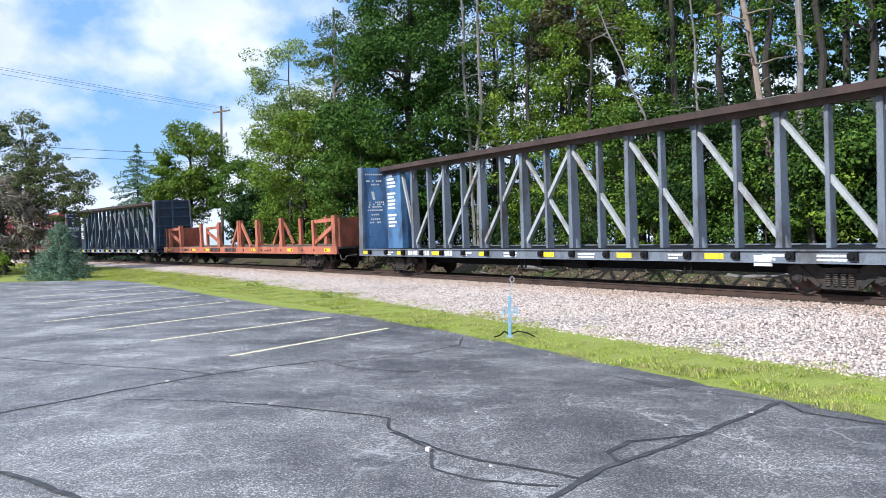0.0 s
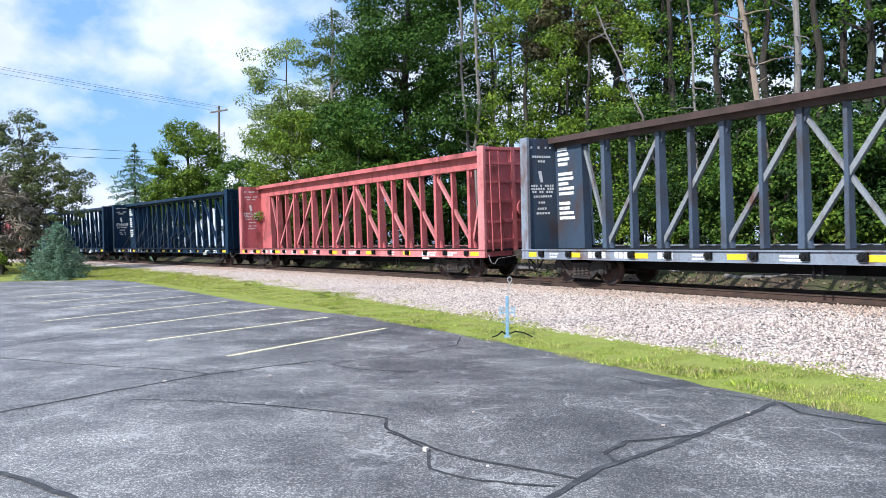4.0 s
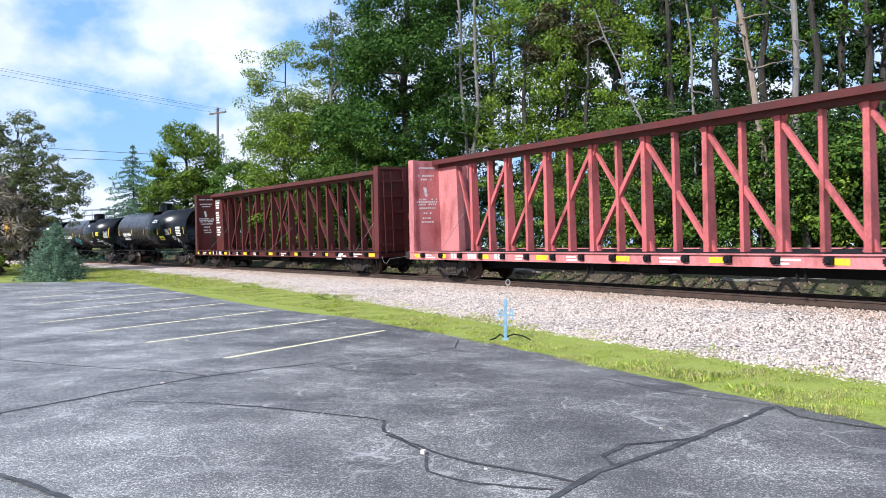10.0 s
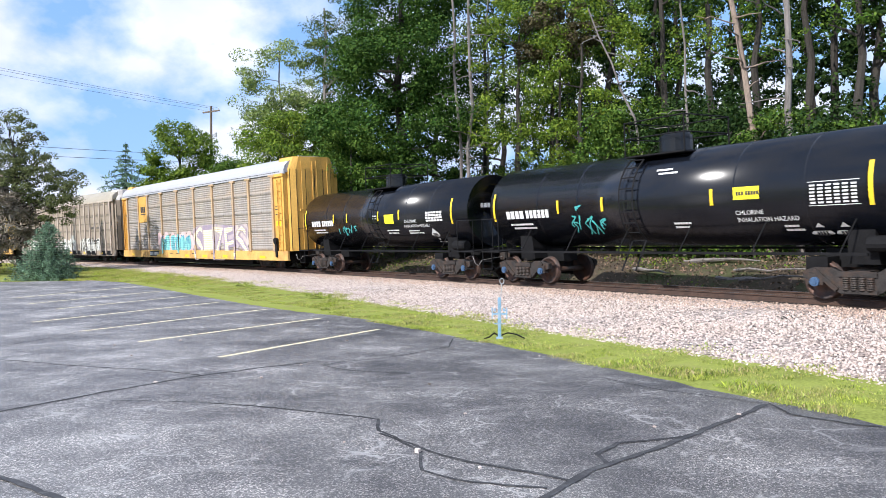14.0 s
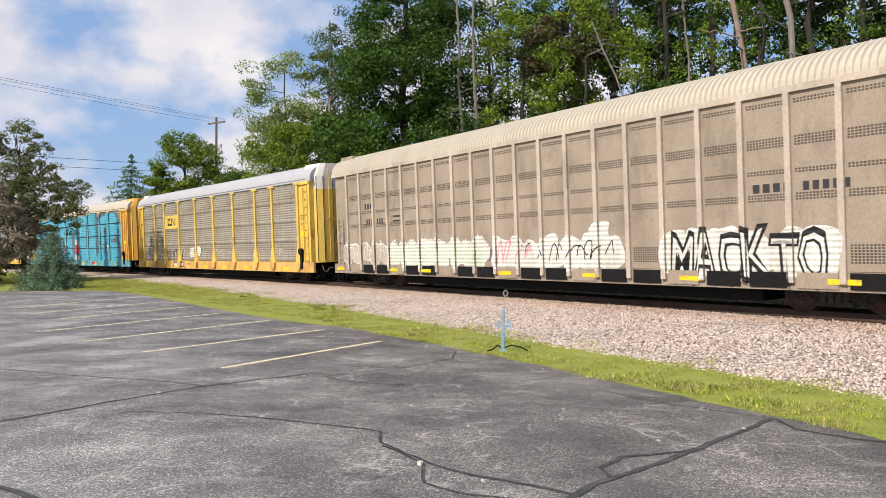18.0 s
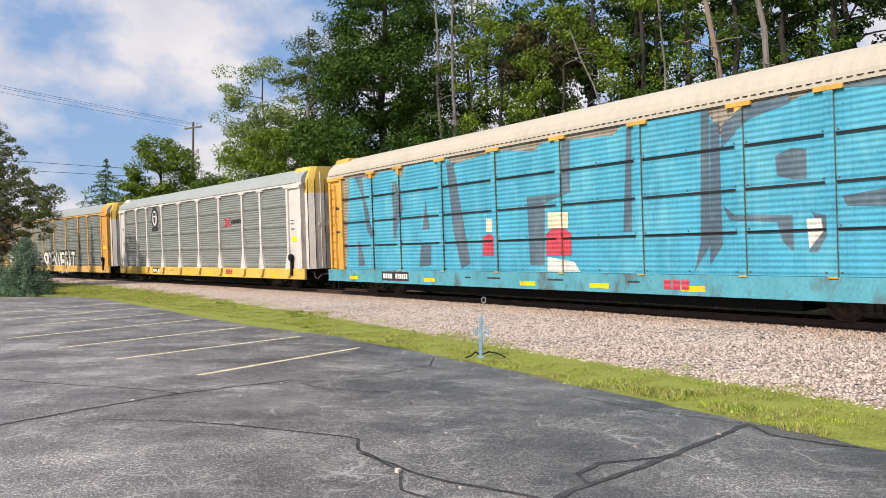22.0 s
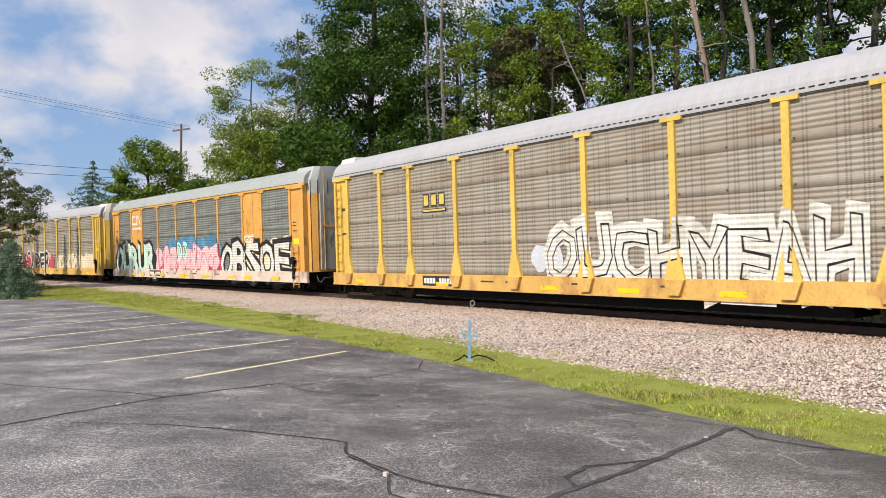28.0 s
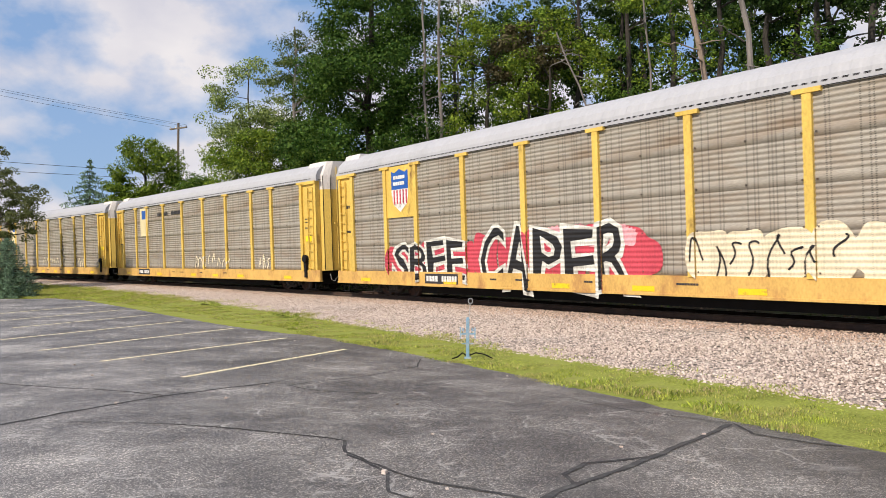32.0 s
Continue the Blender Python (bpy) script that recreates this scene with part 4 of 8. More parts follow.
    for i, x in enumerate(main):
        p = Shape()
        p.loft([[(x - 0.085, -0.19, zb), (x + 0.085, -0.19, zb), (x + 0.085, 0.19, zb), (x - 0.085, 0.19, zb)],
                [(x - 0.07, -0.13, zp), (x + 0.07, -0.13, zp), (x + 0.07, 0.13, zp), (x - 0.07, 0.13, zp)]])
        p.sheet([(x - 0.22, -0.05, zp), (x + 0.22, -0.05, zp), (x + 0.09, -0.05, zp - 0.34), (x - 0.09, -0.05, zp - 0.34)], (0, 0.1, 0))
        p.sheet([(x - 0.20, -0.05, zb), (x - 0.09, -0.05, zb + 0.30), (x + 0.09, -0.05, zb + 0.30), (x + 0.20, -0.05, zb)], (0, 0.1, 0))
        part("post", p, body, car)
        if i < bays:
            xm = x + pitch / 2
            q = Shape().loft([[(xm - 0.055, -0.14, zb), (xm + 0.055, -0.14, zb), (xm + 0.055, 0.14, zb), (xm - 0.055, 0.14, zb)],
                              [(xm - 0.05, -0.10, zp), (xm + 0.05, -0.10, zp), (xm + 0.05, 0.10, zp), (xm - 0.05, 0.10, zp)]])
            part("thin_post", q, body, car)
            x2 = x + pitch
            up = (x, x2) if i < bays / 2 else (x2, x)
            part("brace", Shape().beam((up[0], 0, zb + 0.12), (up[1], 0, zp - 0.12), 0.12, 0.13, (0, 1, 0)), rib, car)
            if i == bays // 2 - 1 and not deep:
                part("brace", Shape().beam((up[1], 0.06, zb + 0.12), (up[0], 0.06, zp - 0.12), 0.10, 0.11, (0, 1, 0)), rib, car)
    for sx in (-1, 1):
        part("brace", Shape().beam((sx * (inner - half_bay), 0, zb + 0.12), (sx * inner, 0, zp - 0.1), 0.10, 0.11, (0, 1, 0)), rib, car)
        x0, x1 = sorted((sx * inner, sx * (half - 0.28)))
        part("end_web", Shape().box(x0, x1, -0.15, 0.15, zb, zt - 0.1), board or body, car)
        # bulkhead: a tapering plate with channels, ribbed on its outer face
        bk = Shape()
        x_in, x_out = sx * (half - 0.30), sx * (half - 0.10)
        wb_, wt = 1.44, 1.33
        bk.loft([[(x_in, -wb_, 0.8), (x_out, -wb_, 0.8), (x_out, wb_, 0.8), (x_in, wb_, 0.8)], [(x_in, -wt, zt), (x_out, -wt, zt), (x_out, wt, zt), (x_in, wt, zt)]])
        part("bulkhead", bk, board or body, car)
        for sy in (-1, 1):
            e = Shape()
            a0, a1 = sorted((sx * (half - 0.34), sx * half))
            e.loft([[(a0, sy * wb_ - 0.05, 0.8), (a1, sy * wb_ - 0.05, 0.8), (a1, sy * wb_ + 0.05, 0.8), (a0, sy * wb_ + 0.05, 0.8)],
                    [(a0, sy * wt - 0.05, zt + 0.02), (a1, sy * wt - 0.05, zt + 0.02), (a1, sy * wt + 0.05, zt + 0.02), (a0, sy * wt + 0.05, zt + 0.02)]])
            part("corner_post", e, edge if edge is not body else body, car)
        rb = Shape()
        for z in (1.35, 2.05, 2.75, 3.45, 4.1, zt - 0.06):
            a0, a1 = sorted((sx * (half - 0.11), sx * (half - 0.01)))
            rb.box(a0, a1, -1.3, 1.3, z - 0.05, z + 0.05)
        rb.box(*sorted((sx * (half - 0.11), sx * half)), -0.08, 0.08, 0.9, zt)
        part("bulkhead_rib", rb, body, car)
    # white notices on the inner face of the rear bulkhead and on its web
    xin = -half + 0.30 + 0.006
    nt = Shape()
    rows = [(4.35, 0.9), (4.05, 0.8), (3.9, 0.55), (3.1, 1.0), (3.0, 1.0), (2.9, 0.9), (2.75, 0.8), (2.55, 0.4), (2.35, 0.5), (2.2, 0.6)]
    for z, w in rows:
        y = -0.75
        n = max(2, int(w / 0.1))
        for k in range(n):
            if rnd.random() < 0.85:
                y0 = y - w / 2 + k * w / n
                nt.add([(xin, y0, z), (xin, y0 + w / n * 0.75, z), (xin, y0 + w / n * 0.75, z + 0.07), (xin, y0, z + 0.07)], [(0, 1, 2, 3)])
    nt.add([(xin, -0.85, 3.25), (xin, -0.72, 3.25), (xin, -0.78, 3.62), (xin, -0.92, 3.62)], [(0, 1, 2, 3)])
    tagged(part("notice", nt, marks, car, "white stencilled notice bars on the bulkhead"), "", "", "", "stuff")
    if warn:
        cu = [rect(-inner - 1.15 + 0.02, -inner - 1.15 + 0.02 + rnd.uniform(0.45, 0.75), 2.0 + i * 0.16, 2.1 + i * 0.16) for i in range(15) if i not in (4, 10)]
        flat_part("notice", cu, -0.156, marks, car, "white stencilled notice bars on the web")
    for i in range(cables):
        x = -inner + 0.5 + i * (2 * inner - 1) / max(1, cables - 1)
        part("tie_cable", Shape().rod((x, -1.40, deck_z), (x + rnd.uniform(0.5, 1.3), -0.3, rnd.uniform(2.2, 3.2)), 0.009, 5), M_CABLE, car)
    for x in (half - 0.5, -half + 0.5):
        part("stirrup_step", STEP, None, car, at=pose(x, -1.44, 0.8))
    part("hand_brake", Shape().rod((half + 0.02, 0.35, 2.5), (half + 0.10, 0.35, 2.5), 0.28, 14).box(half, half + 0.05, 0.33, 0.37, 1.2, 2.5), body, car)
    lad = Shape()
    for y in (-1.15, -0.75):
        lad.beam((half + 0.07, y, 1.0), (half + 0.07, y, 4.5), 0.03, 0.03, (0, 1, 0))
    for k in range(9):
        lad.beam((half + 0.07, -1.15, 1.2 + k * 0.4), (half + 0.07, -0.75, 1.2 + k * 0.4), 0.025, 0.025)
    part("end_ladder", lad, body, car)
    part("defect_card_box", Shape().box(7.4, 7.85, -1.5, -1.46, 0.70, 0.95), M_WHITE, car)
    for x in (-1.2, 5.3):
        part("underframe_stay", Shape().beam((x, -1.3, 0.8), (x, -1.3, 0.45), 0.05, 0.05).beam((x + 0.2, -1.3, 0.8), (x + 0.2, -1.3, 0.45), 0.05, 0.05), M_BLACK, car)
    part("air_reservoir", Shape().rod((0.4, -0.75, 0.62), (1.4, -0.75, 0.62), 0.16, 12), M_BLACK, car)
    part("valve_box", Shape().box(-1.2, -0.7, -0.9, -0.5, 0.5, 0.8), M_BLACK, car)
    add_trucks(car, trucks or half - 2.35)
    add_ends(car, half)
    return put(car, s)


# -- bulkhead flat with timber stakes --
def stake_flat(s, half=12.3):
    car = thing("stake_flatcar", "faded orange flatcar with stakes, braced frames and worn deck", "railcar", group="train cars")
    o = paint("faded_orange_paint", (0.42, 0.145, 0.09), RUST, 0.35)
    o2 = paint("rusty_orange_paint", (0.28, 0.085, 0.055), RUST, 0.7)
    part("deck", Shape().box(-half, half, -1.42, 1.42, 1.08, 1.18), mat("worn_deck_timber", (0.10, 0.085, 0.075), 0.85, 0, 0.4, 3, 30, 0.3, stretch=(0.3, 3, 1)), car)
    for sy in (-1, 1):
        part("side_sill", Shape().box(-half, half, sy * 1.46 - 0.04, sy * 1.46 + 0.04, 0.84, 1.20).box(-half, half, sy * 1.46 - 0.08, sy * 1.46 + 0.08, 0.83, 0.87), o, car)
    fish = Shape().sheet([(x, -0.32, z) for x, z in ((-half + 0.4, 1.08), (half - 0.4, 1.08), (half - 0.4, 0.78), (6.5, 0.74), (5.5, 0.45), (-5.5, 0.45), (-6.5, 0.74), (-half + 0.4, 0.78))], (0, 0.64, 0))
    part("centre_sill", fish, M_BLACK, car)
    # end frames: two posts, rail and brace on each side
    for sy in (-1, 1):
        y = sy * 1.36
        for a, b in ((-11.15, -8.95), (9.95, 12.0)):
            part("stake", Shape().box(a - 0.1, a + 0.1, y - 0.09, y + 0.09, 1.18, 2.5), o, car)
            part("stake", Shape().box(b - 0.16, b + 0.16, y - 0.11, y + 0.11, 1.18, 2.68), o, car)
            part("rail", Shape().beam((a, y, 2.42), (b, y, 2.47), 0.10, 0.17), o, car)
            part("brace", Shape().beam((a, y - sy * 0.02, 2.2), (b, y - sy * 0.02, 1.42), 0.10, 0.19) if a < 0 else Shape().beam((a, y - sy * 0.02, 1.36), (b, y - sy * 0.02, 2.25), 0.10, 0.19), o, car)
        for x in (-6.2, -5.15, -2.1, 3.4, 6.4, 8.2):
            if x in (-6.2, 8.2):
                continue
            part("stake", Shape().box(x - 0.13, x + 0.13, y - 0.08, y + 0.08, 1.18, 2.72).box(x - 0.17, x + 0.17, y - 0.1, y + 0.1, 1.18, 1.5).box(x - 0.15, x + 0.15, y - 0.09, y + 0.09, 2.3, 2.38), o, car)
        part("stake", Shape().box(0.78, 1.02, y - 0.1, y + 0.1, 1.18, 2.74), o, car)
        part("stake", Shape().box(1.08, 1.32, y - 0.1, y + 0.1, 1.18, 2.74), o2, car)
        part("brace", Shape().beam((-0.25, y, 1.22), (0.85, y, 2.55), 0.10, 0.17), o, car)
        part("brace", Shape().beam((2.45, y, 1.22), (1.25, y, 2.55), 0.10, 0.17), o, car)
    for x0, sx in ((half - 0.06, 1), (-half + 0.06, -1)):
        part("bulkhead", Shape().box(x0 - 0.09, x0 + 0.09, -1.3, 1.3, 1.18, 2.55), o2, car)
    refl = [rect(x - 0.3, x + 0.3, 0.95, 1.10) for x in (-11.4, -6.3, -3.9, 3.0, 7.5, half - 0.9)]
    flat_part("reflector_strip", refl, -1.503, M_REFLECT, car, "yellow reflective strips on the sill")
    st = bar_row(-8.6, 0.93, 2, 0.17, 0.13) + bar_row(-8.1, 0.93, 5, 0.17, 0.13) + bar_row(-3.5, 0.90, 8, 0.23, 0.17) + bar_row(-1.1, 0.90, 8, 0.23, 0.17) + bar_row(4.4, 0.95, 6, 0.06, 0.1)
    flat_part("stencil", st, -1.503, M_DARKINK, car, "dark stencilled bars on the orange sill")
    tie = Shape()
    for i in range(20):
        x = -half + 0.8 + i * 1.2
        tie.rod((x, -1.53, 1.02), (x, -1.49, 1.02), 0.045, 8)
    tagged(part("tie_down_ring", tie, M_BLACK, car), "", "", "", "stuff")
    for x in (half - 0.5, -half + 0.5):
        part("stirrup_step", STEP, None, car, at=pose(x, -1.44, 0.84))
    add_trucks(car, 9.2)
    add_ends(car, half)
    return put(car, s)


# -- tank cars --
def tank_car(label, s, half, r, trucks, kind):
    car = thing("tank_car", label, "railcar", group="train cars")
    zc = 1.17 + r
    shell_m = PAINT.setdefault("black_tank_paint", mat("black_tank_paint", (0.004, 0.005, 0.008), 0.22, 0, 0.3, 0.8, 12, 0.010, (0.007, 0.008, 0.011), 0.35, 1.2, spec=0.5))
    n = 40

    def ring(x, q):
        return [(x, q * math.cos(2 * math.pi * i / n), zc + q * math.sin(2 * math.pi * i / n)) for i in range(n)]
    rings = []
    head = 0.62
    for k in range(8):
        a = math.pi / 2 * k / 7
        rings.append(ring(-half + head * (1 - math.sin(a)), max(0.02, r * math.cos(math.pi / 2 - a))))
    for k in range(7, -1, -1):
        a = math.pi / 2 * k / 7
        rings.append(ring(half - head * (1 - math.sin(a)), max(0.02, r * math.cos(math.pi / 2 - a))))
    part("tank_shell", Shape().loft(rings), shell_m, car, smooth=True)
    for k in range(1, 7):
        x = -half + head + (2 * half - 2 * head) * k / 7
        part("weld_seam", Shape().loft([ring(x - 0.02, r + 0.0005), ring(x - 0.01, r + 0.002), ring(x + 0.01, r + 0.002), ring(x + 0.02, r + 0.0005)], caps=False), shell_m, car, smooth=True)
    # dome platform with valve housing and rails
    zt = zc + r
    dm = Shape().rod((0, 0, zt - 0.15), (0, 0, zt + 0.42), 0.46, 20).rod((0, 0, zt + 0.42), (0, 0, zt + 0.5), 0.40, 20)
    part("valve_housing", dm, shell_m, car)
    pf = Shape().box(-1.0, 1.0, -0.95, 0.95, zt - 0.12, zt - 0.08)
    part("platform", pf, M_BLACK, car)
    for x in (-1.0, 1.0):
        for y in (-0.95, 0.95):
            part("platform_rail", Shape().rod((x, y, zt - 0.1), (x, y, zt + 0.85), 0.02, 6), M_BLACK, car)
    for z in (zt + 0.4, zt + 0.85):
        for y in (-0.95, 0.95):
            part("platform_rail", Shape().rod((-1.0, y, z), (1.0, y, z), 0.018, 6), M_BLACK, car)
        for x in (-1.0, 1.0):
            part("platform_rail", Shape().rod((x, -0.95, z), (x, 0.95, z), 0.018, 6), M_BLACK, car)
    lx = -0.65 if kind == "mid" else 0.0
    for x in (lx - 0.24, lx + 0.24):
        line = [(-1.35, 0.55)] + [((r + 0.10) * math.cos(radians(232 - k * 13)), zc + (r + 0.10) * math.sin(radians(232 - k * 13))) for k in range(9)]
        part("ladder_rail", Shape().loft([[(x - 0.025, y, z - 0.015), (x + 0.025, y, z - 0.015), (x + 0.025, y, z + 0.015), (x - 0.025, y, z + 0.015)] for y, z in line]), M_BLACK, car)
    for k in range(9):
        a = radians(180 + 52 - k * 13)
        part("rung", Shape().beam((lx - 0.24, (r + 0.10) * math.cos(a), zc + (r + 0.10) * math.sin(a)), (lx + 0.24, (r + 0.10) * math.cos(a), zc + (r + 0.10) * math.sin(a)), 0.03, 0.03), M_BLACK, car)
    # side running rail, sills, saddles
    part("running_rail", Shape().box(-half + 1.0, half - 1.0, -1.40, -1.34, 1.02, 1.08).box(-half + 1.0, half - 1.0, 1.34, 1.40, 1.02, 1.08), M_BLACK, car)
    for x in [-half + 1.6 + i * (2 * half - 3.2) / 5 for i in range(6)]:
        for sy in (-1, 1):
            part("rail_stay", Shape().rod((x, sy * 1.37, 1.04), (x + 0.25, sy * r * 0.83, zc - r * 0.52), 0.018, 5), M_BLACK, car)
    for sx in (-1, 1):
        st = Shape().box(*sorted((sx * (trucks - 1.1), sx * (half + 0.25))), -0.30, 0.30, 0.70, 1.12)
        part("stub_sill", st, M_BLACK, car)
        sd = Shape().loft([[(sx * trucks - 0.34, -0.85, 0.80), (sx * trucks + 0.34, -0.85, 0.80), (sx * trucks + 0.34, 0.85, 0.80), (sx * trucks - 0.34, 0.85, 0.80)],
                           [(sx * trucks - 0.28, -0.92, zc - r * 0.70), (sx * trucks + 0.28, -0.92, zc - r * 0.70), (sx * trucks + 0.28, 0.92, zc - r * 0.70), (sx * trucks - 0.28, 0.92, zc - r * 0.70)]])
        part("saddle", sd, M_BLACK, car)
        ep = Shape().box(*sorted((sx * (half - 0.55), sx * (half + 0.45))), -1.42, 1.42, 1.02, 1.07)
        part("end_platform", ep, M_BLACK, car)
        for y in (-1.4, -0.5, 0.5, 1.4):
            part("end_rail", Shape().rod((sx * (half + 0.4), y, 1.05), (sx * (half + 0.4), y, 2.15), 0.02, 6), M_BLACK, car)
        part("end_rail", Shape().rod((sx * (half + 0.4), -1.4, 2.15), (sx * (half + 0.4), 1.4, 2.15), 0.02, 6), M_BLACK, car)
        for x in (half - 0.5, half + 0.4):
            part("end_rail", Shape().rod((sx * x, -1.4, 1.05), (sx * x, -1.4, 2.15), 0.02, 6), M_BLACK, car)
        part("end_rail", Shape().rod((sx * (half - 0.5), -1.4, 2.15), (sx * (half + 0.4), -1.4, 2.15), 0.02, 6), M_BLACK, car)
        for z in (0.45, 0.72):
            part("end_rail", Shape().rod((sx * (half - 0.1), -1.4, z), (sx * (half + 0.4), -1.4, z), 0.018, 6), M_BLACK, car)
        for x in (half - 0.1, half + 0.4):
            part("end_rail", Shape().rod((sx * x, -1.4, 0.45), (sx * x, -1.4, 1.05), 0.018, 6), M_BLACK, car)
    part("air_reservoir", Shape().rod((half - 1.15, -1.0, 1.25), (half - 0.45, -1.0, 1.25), 0.17, 12), M_BLACK, car)
    part("valve_box", Shape().box(half - 2.6, half - 2.1, -0.9, -0.4, 0.62, 0.95), M_BLACK, car)
    part("hand_brake", Shape().rod((half + 0.28, 0.5, 1.75), (half + 0.36, 0.5, 1.75), 0.27, 14).box(half + 0.2, half + 0.3, 0.3, 0.7, 1.05, 2.0), M_BLACK, car)

    def curved(name, polys, material, label="", out=0.006):
        """Lays polygons given in x and z on the near side of the shell."""
        sh = Shape()
        for vs, fs in polys:
            pts = []
            for x, z in vs:
                h = max(-0.999, min(0.999, (z - zc) / r))
                a = math.asin(h)
                pts.append((x, -(r + out) * math.cos(a), zc + (r + out) * h))
            sh.add(pts, fs)
        made = part(name, sh, material, car, label)
        if len(polys) > 1:
            tagged(made, "", "", "", "stuff")

    def patch(x0, x1, z0, z1):
        return [(x, z0 + (z1 - z0) * k / 6) for k in range(7) for x in (x0, x1)], [(2 * k, 2 * k + 1, 2 * k + 3, 2 * k + 2) for k in range(6)]

    def strip(x, z0, z1, w=0.09):
        vs = [(x + dx, z0 + (z1 - z0) * k / 6) for k in range(7) for dx in (-w / 2, w / 2)]
        return vs, [(2 * k, 2 * k + 1, 2 * k + 3, 2 * k + 2) for k in range(6)]
    if kind == "long":
        for x in (-half + 0.3, -3.68, -1.06, 1.75, 4.27, half - 0.4):
            curved("reflector_strip", [strip(x, zc - 0.36, zc + 0.06)], M_REFLECT)
        curved("placard", [patch(1.9, 2.75, zc - 0.76, zc - 0.50)], M_SIGN, "yellow emergency placard with dark bars")
        curved("placard_bar", bar_row(1.97, zc - 0.70, 9, 0.10, 0.06), M_DARKINK, out=0.011)
        txt = bar_row(-5.7, zc - 0.42, 4, 0.25, 0.17) + bar_row(-4.75, zc - 0.40, 4, 0.25, 0.15) + bar_row(-5.6, zc - 0.58, 12, 0.06, 0.09) + bar_row(-5.6, zc - 0.69, 12, 0.06, 0.09)
        txt += word("INHALATION", 3.22, zc - 0.10, 0.155) + word("HAZARD", 3.34, zc - 0.25, 0.155) + word("CHLORINE", 3.27, zc - 0.40, 0.155)
        txt += bar_row(0.75, zc + 0.62, 8, 0.05, 0.09) + bar_row(0.6, zc + 0.52, 10, 0.05, 0.09)
        curved("lettering", txt, M_WHITE, "white lettering and stencil bars")
        dx = (5.1, 4.8)
        lab = [rect(5.15, 6.0, zc - 0.5 + k * 0.11, zc - 0.43 + k * 0.11) for k in range(6)] + [rect(4.39, 4.83, zc - 0.74, zc - 0.71), rect(4.39, 4.83, zc - 0.53, zc - 0.50), rect(4.39, 4.42, zc - 0.73, zc - 0.5), rect(4.80, 4.83, zc - 0.73, zc - 0.5), rect(4.59, 4.62, zc - 0.73, zc - 0.5)]
        curved("data_panel", lab, M_WHITE)
        dz = (zc - 0.90, zc - 1.18)
    elif kind == "mid":
        for x in (-3.44, -1.62, 2.01):
            curved("reflector_strip", [strip(x, zc - 0.26, zc + 0.14)], M_REFLECT)
        for x in (-6.55, half - 0.95):
            curved("reflector_strip", [strip(x, zc - 0.42, zc + 0.5, 0.10)], M_REFLECT)
        curved("placard", [patch(2.62, 3.30, zc - 0.16, zc + 0.14)], M_SIGN, "yellow emergency placard with dark bars")
        curved("placard_bar", bar_row(2.70, zc - 0.06, 3, 0.09, 0.055) + bar_row(2.95, zc - 0.06, 5, 0.09, 0.055), M_DARKINK, out=0.011)
        txt = bar_row(-5.92, zc - 0.36, 4, 0.25, 0.18) + bar_row(-4.95, zc - 0.36, 6, 0.25, 0.14) + bar_row(-5.8, zc - 0.58, 11, 0.06, 0.09) + bar_row(-5.7, zc - 0.70, 11, 0.06, 0.09)
        txt += word("CHLORINE", 2.62, zc - 0.52, 0.15) + word("INHALATION HAZARD", 2.62, zc - 0.69, 0.15)
        txt += bar_row(0.75, zc - 0.70, 6, 0.05, 0.08) + bar_row(0.75, zc - 0.80, 5, 0.05, 0.08) + bar_row(3.75, zc - 0.84, 4, 0.05, 0.08) + bar_row(3.75, zc - 0.93, 5, 0.05, 0.08) + bar_row(0.3, zc + 0.62, 7, 0.05, 0.08) + bar_row(0.2, zc + 0.72, 6, 0.05, 0.08)
        curved("lettering", txt, M_WHITE, "white lettering and stencil bars")
        lab = [rect(4.50 + i * 0.18, 4.62 + i * 0.18, zc - 0.34 + k * 0.075, zc - 0.30 + k * 0.075) for k in range(6) for i in range(6)] + [rect(4.46, 5.58, zc - 0.39, zc - 0.375), rect(4.46, 5.58, zc + 0.125, zc + 0.14)]
        curved("data_panel", lab, M_WHITE)
        g = paint("teal_spray_paint", (0.08, 0.42, 0.40), None, 0)
        curved("graffiti", strokes(-2.9, -1.65, zc - 0.95, zc - 0.35, 8, 40, 0.04) + strokes(-2.7, -2.3, zc - 0.2, zc - 0.05, 2, 44, 0.03), g, "teal sprayed scrawl")
        dx, dz = (4.55, 5.10), (zc - 1.0, zc - 1.0)
    else:
        for x in (-3.44, -2.21, 0.43, 2.01):
            curved("reflector_strip", [strip(x, zc - 0.18, zc + 0.22)], M_REFLECT)
        for x in (-6.3, half - 0.95):
            curved("reflector_strip", [strip(x, zc - 0.42, zc + 0.5, 0.10)], M_REFLECT)
        curved("placard", [patch(0.92, 1.62, zc - 0.32, zc + 0.06)], M_SIGN, "plain yellow placard")
        txt = bar_row(-5.62, zc - 0.30, 4, 0.25, 0.18) + bar_row(-4.6, zc - 0.30, 6, 0.25, 0.14) + bar_row(-5.5, zc - 0.50, 11, 0.06, 0.09) + bar_row(-5.4, zc - 0.62, 11, 0.06, 0.09)
        txt += word("CHLORINE", 2.38, zc - 0.31, 0.17) + word("INHALATION HAZARD", 2.28, zc - 0.50, 0.17)
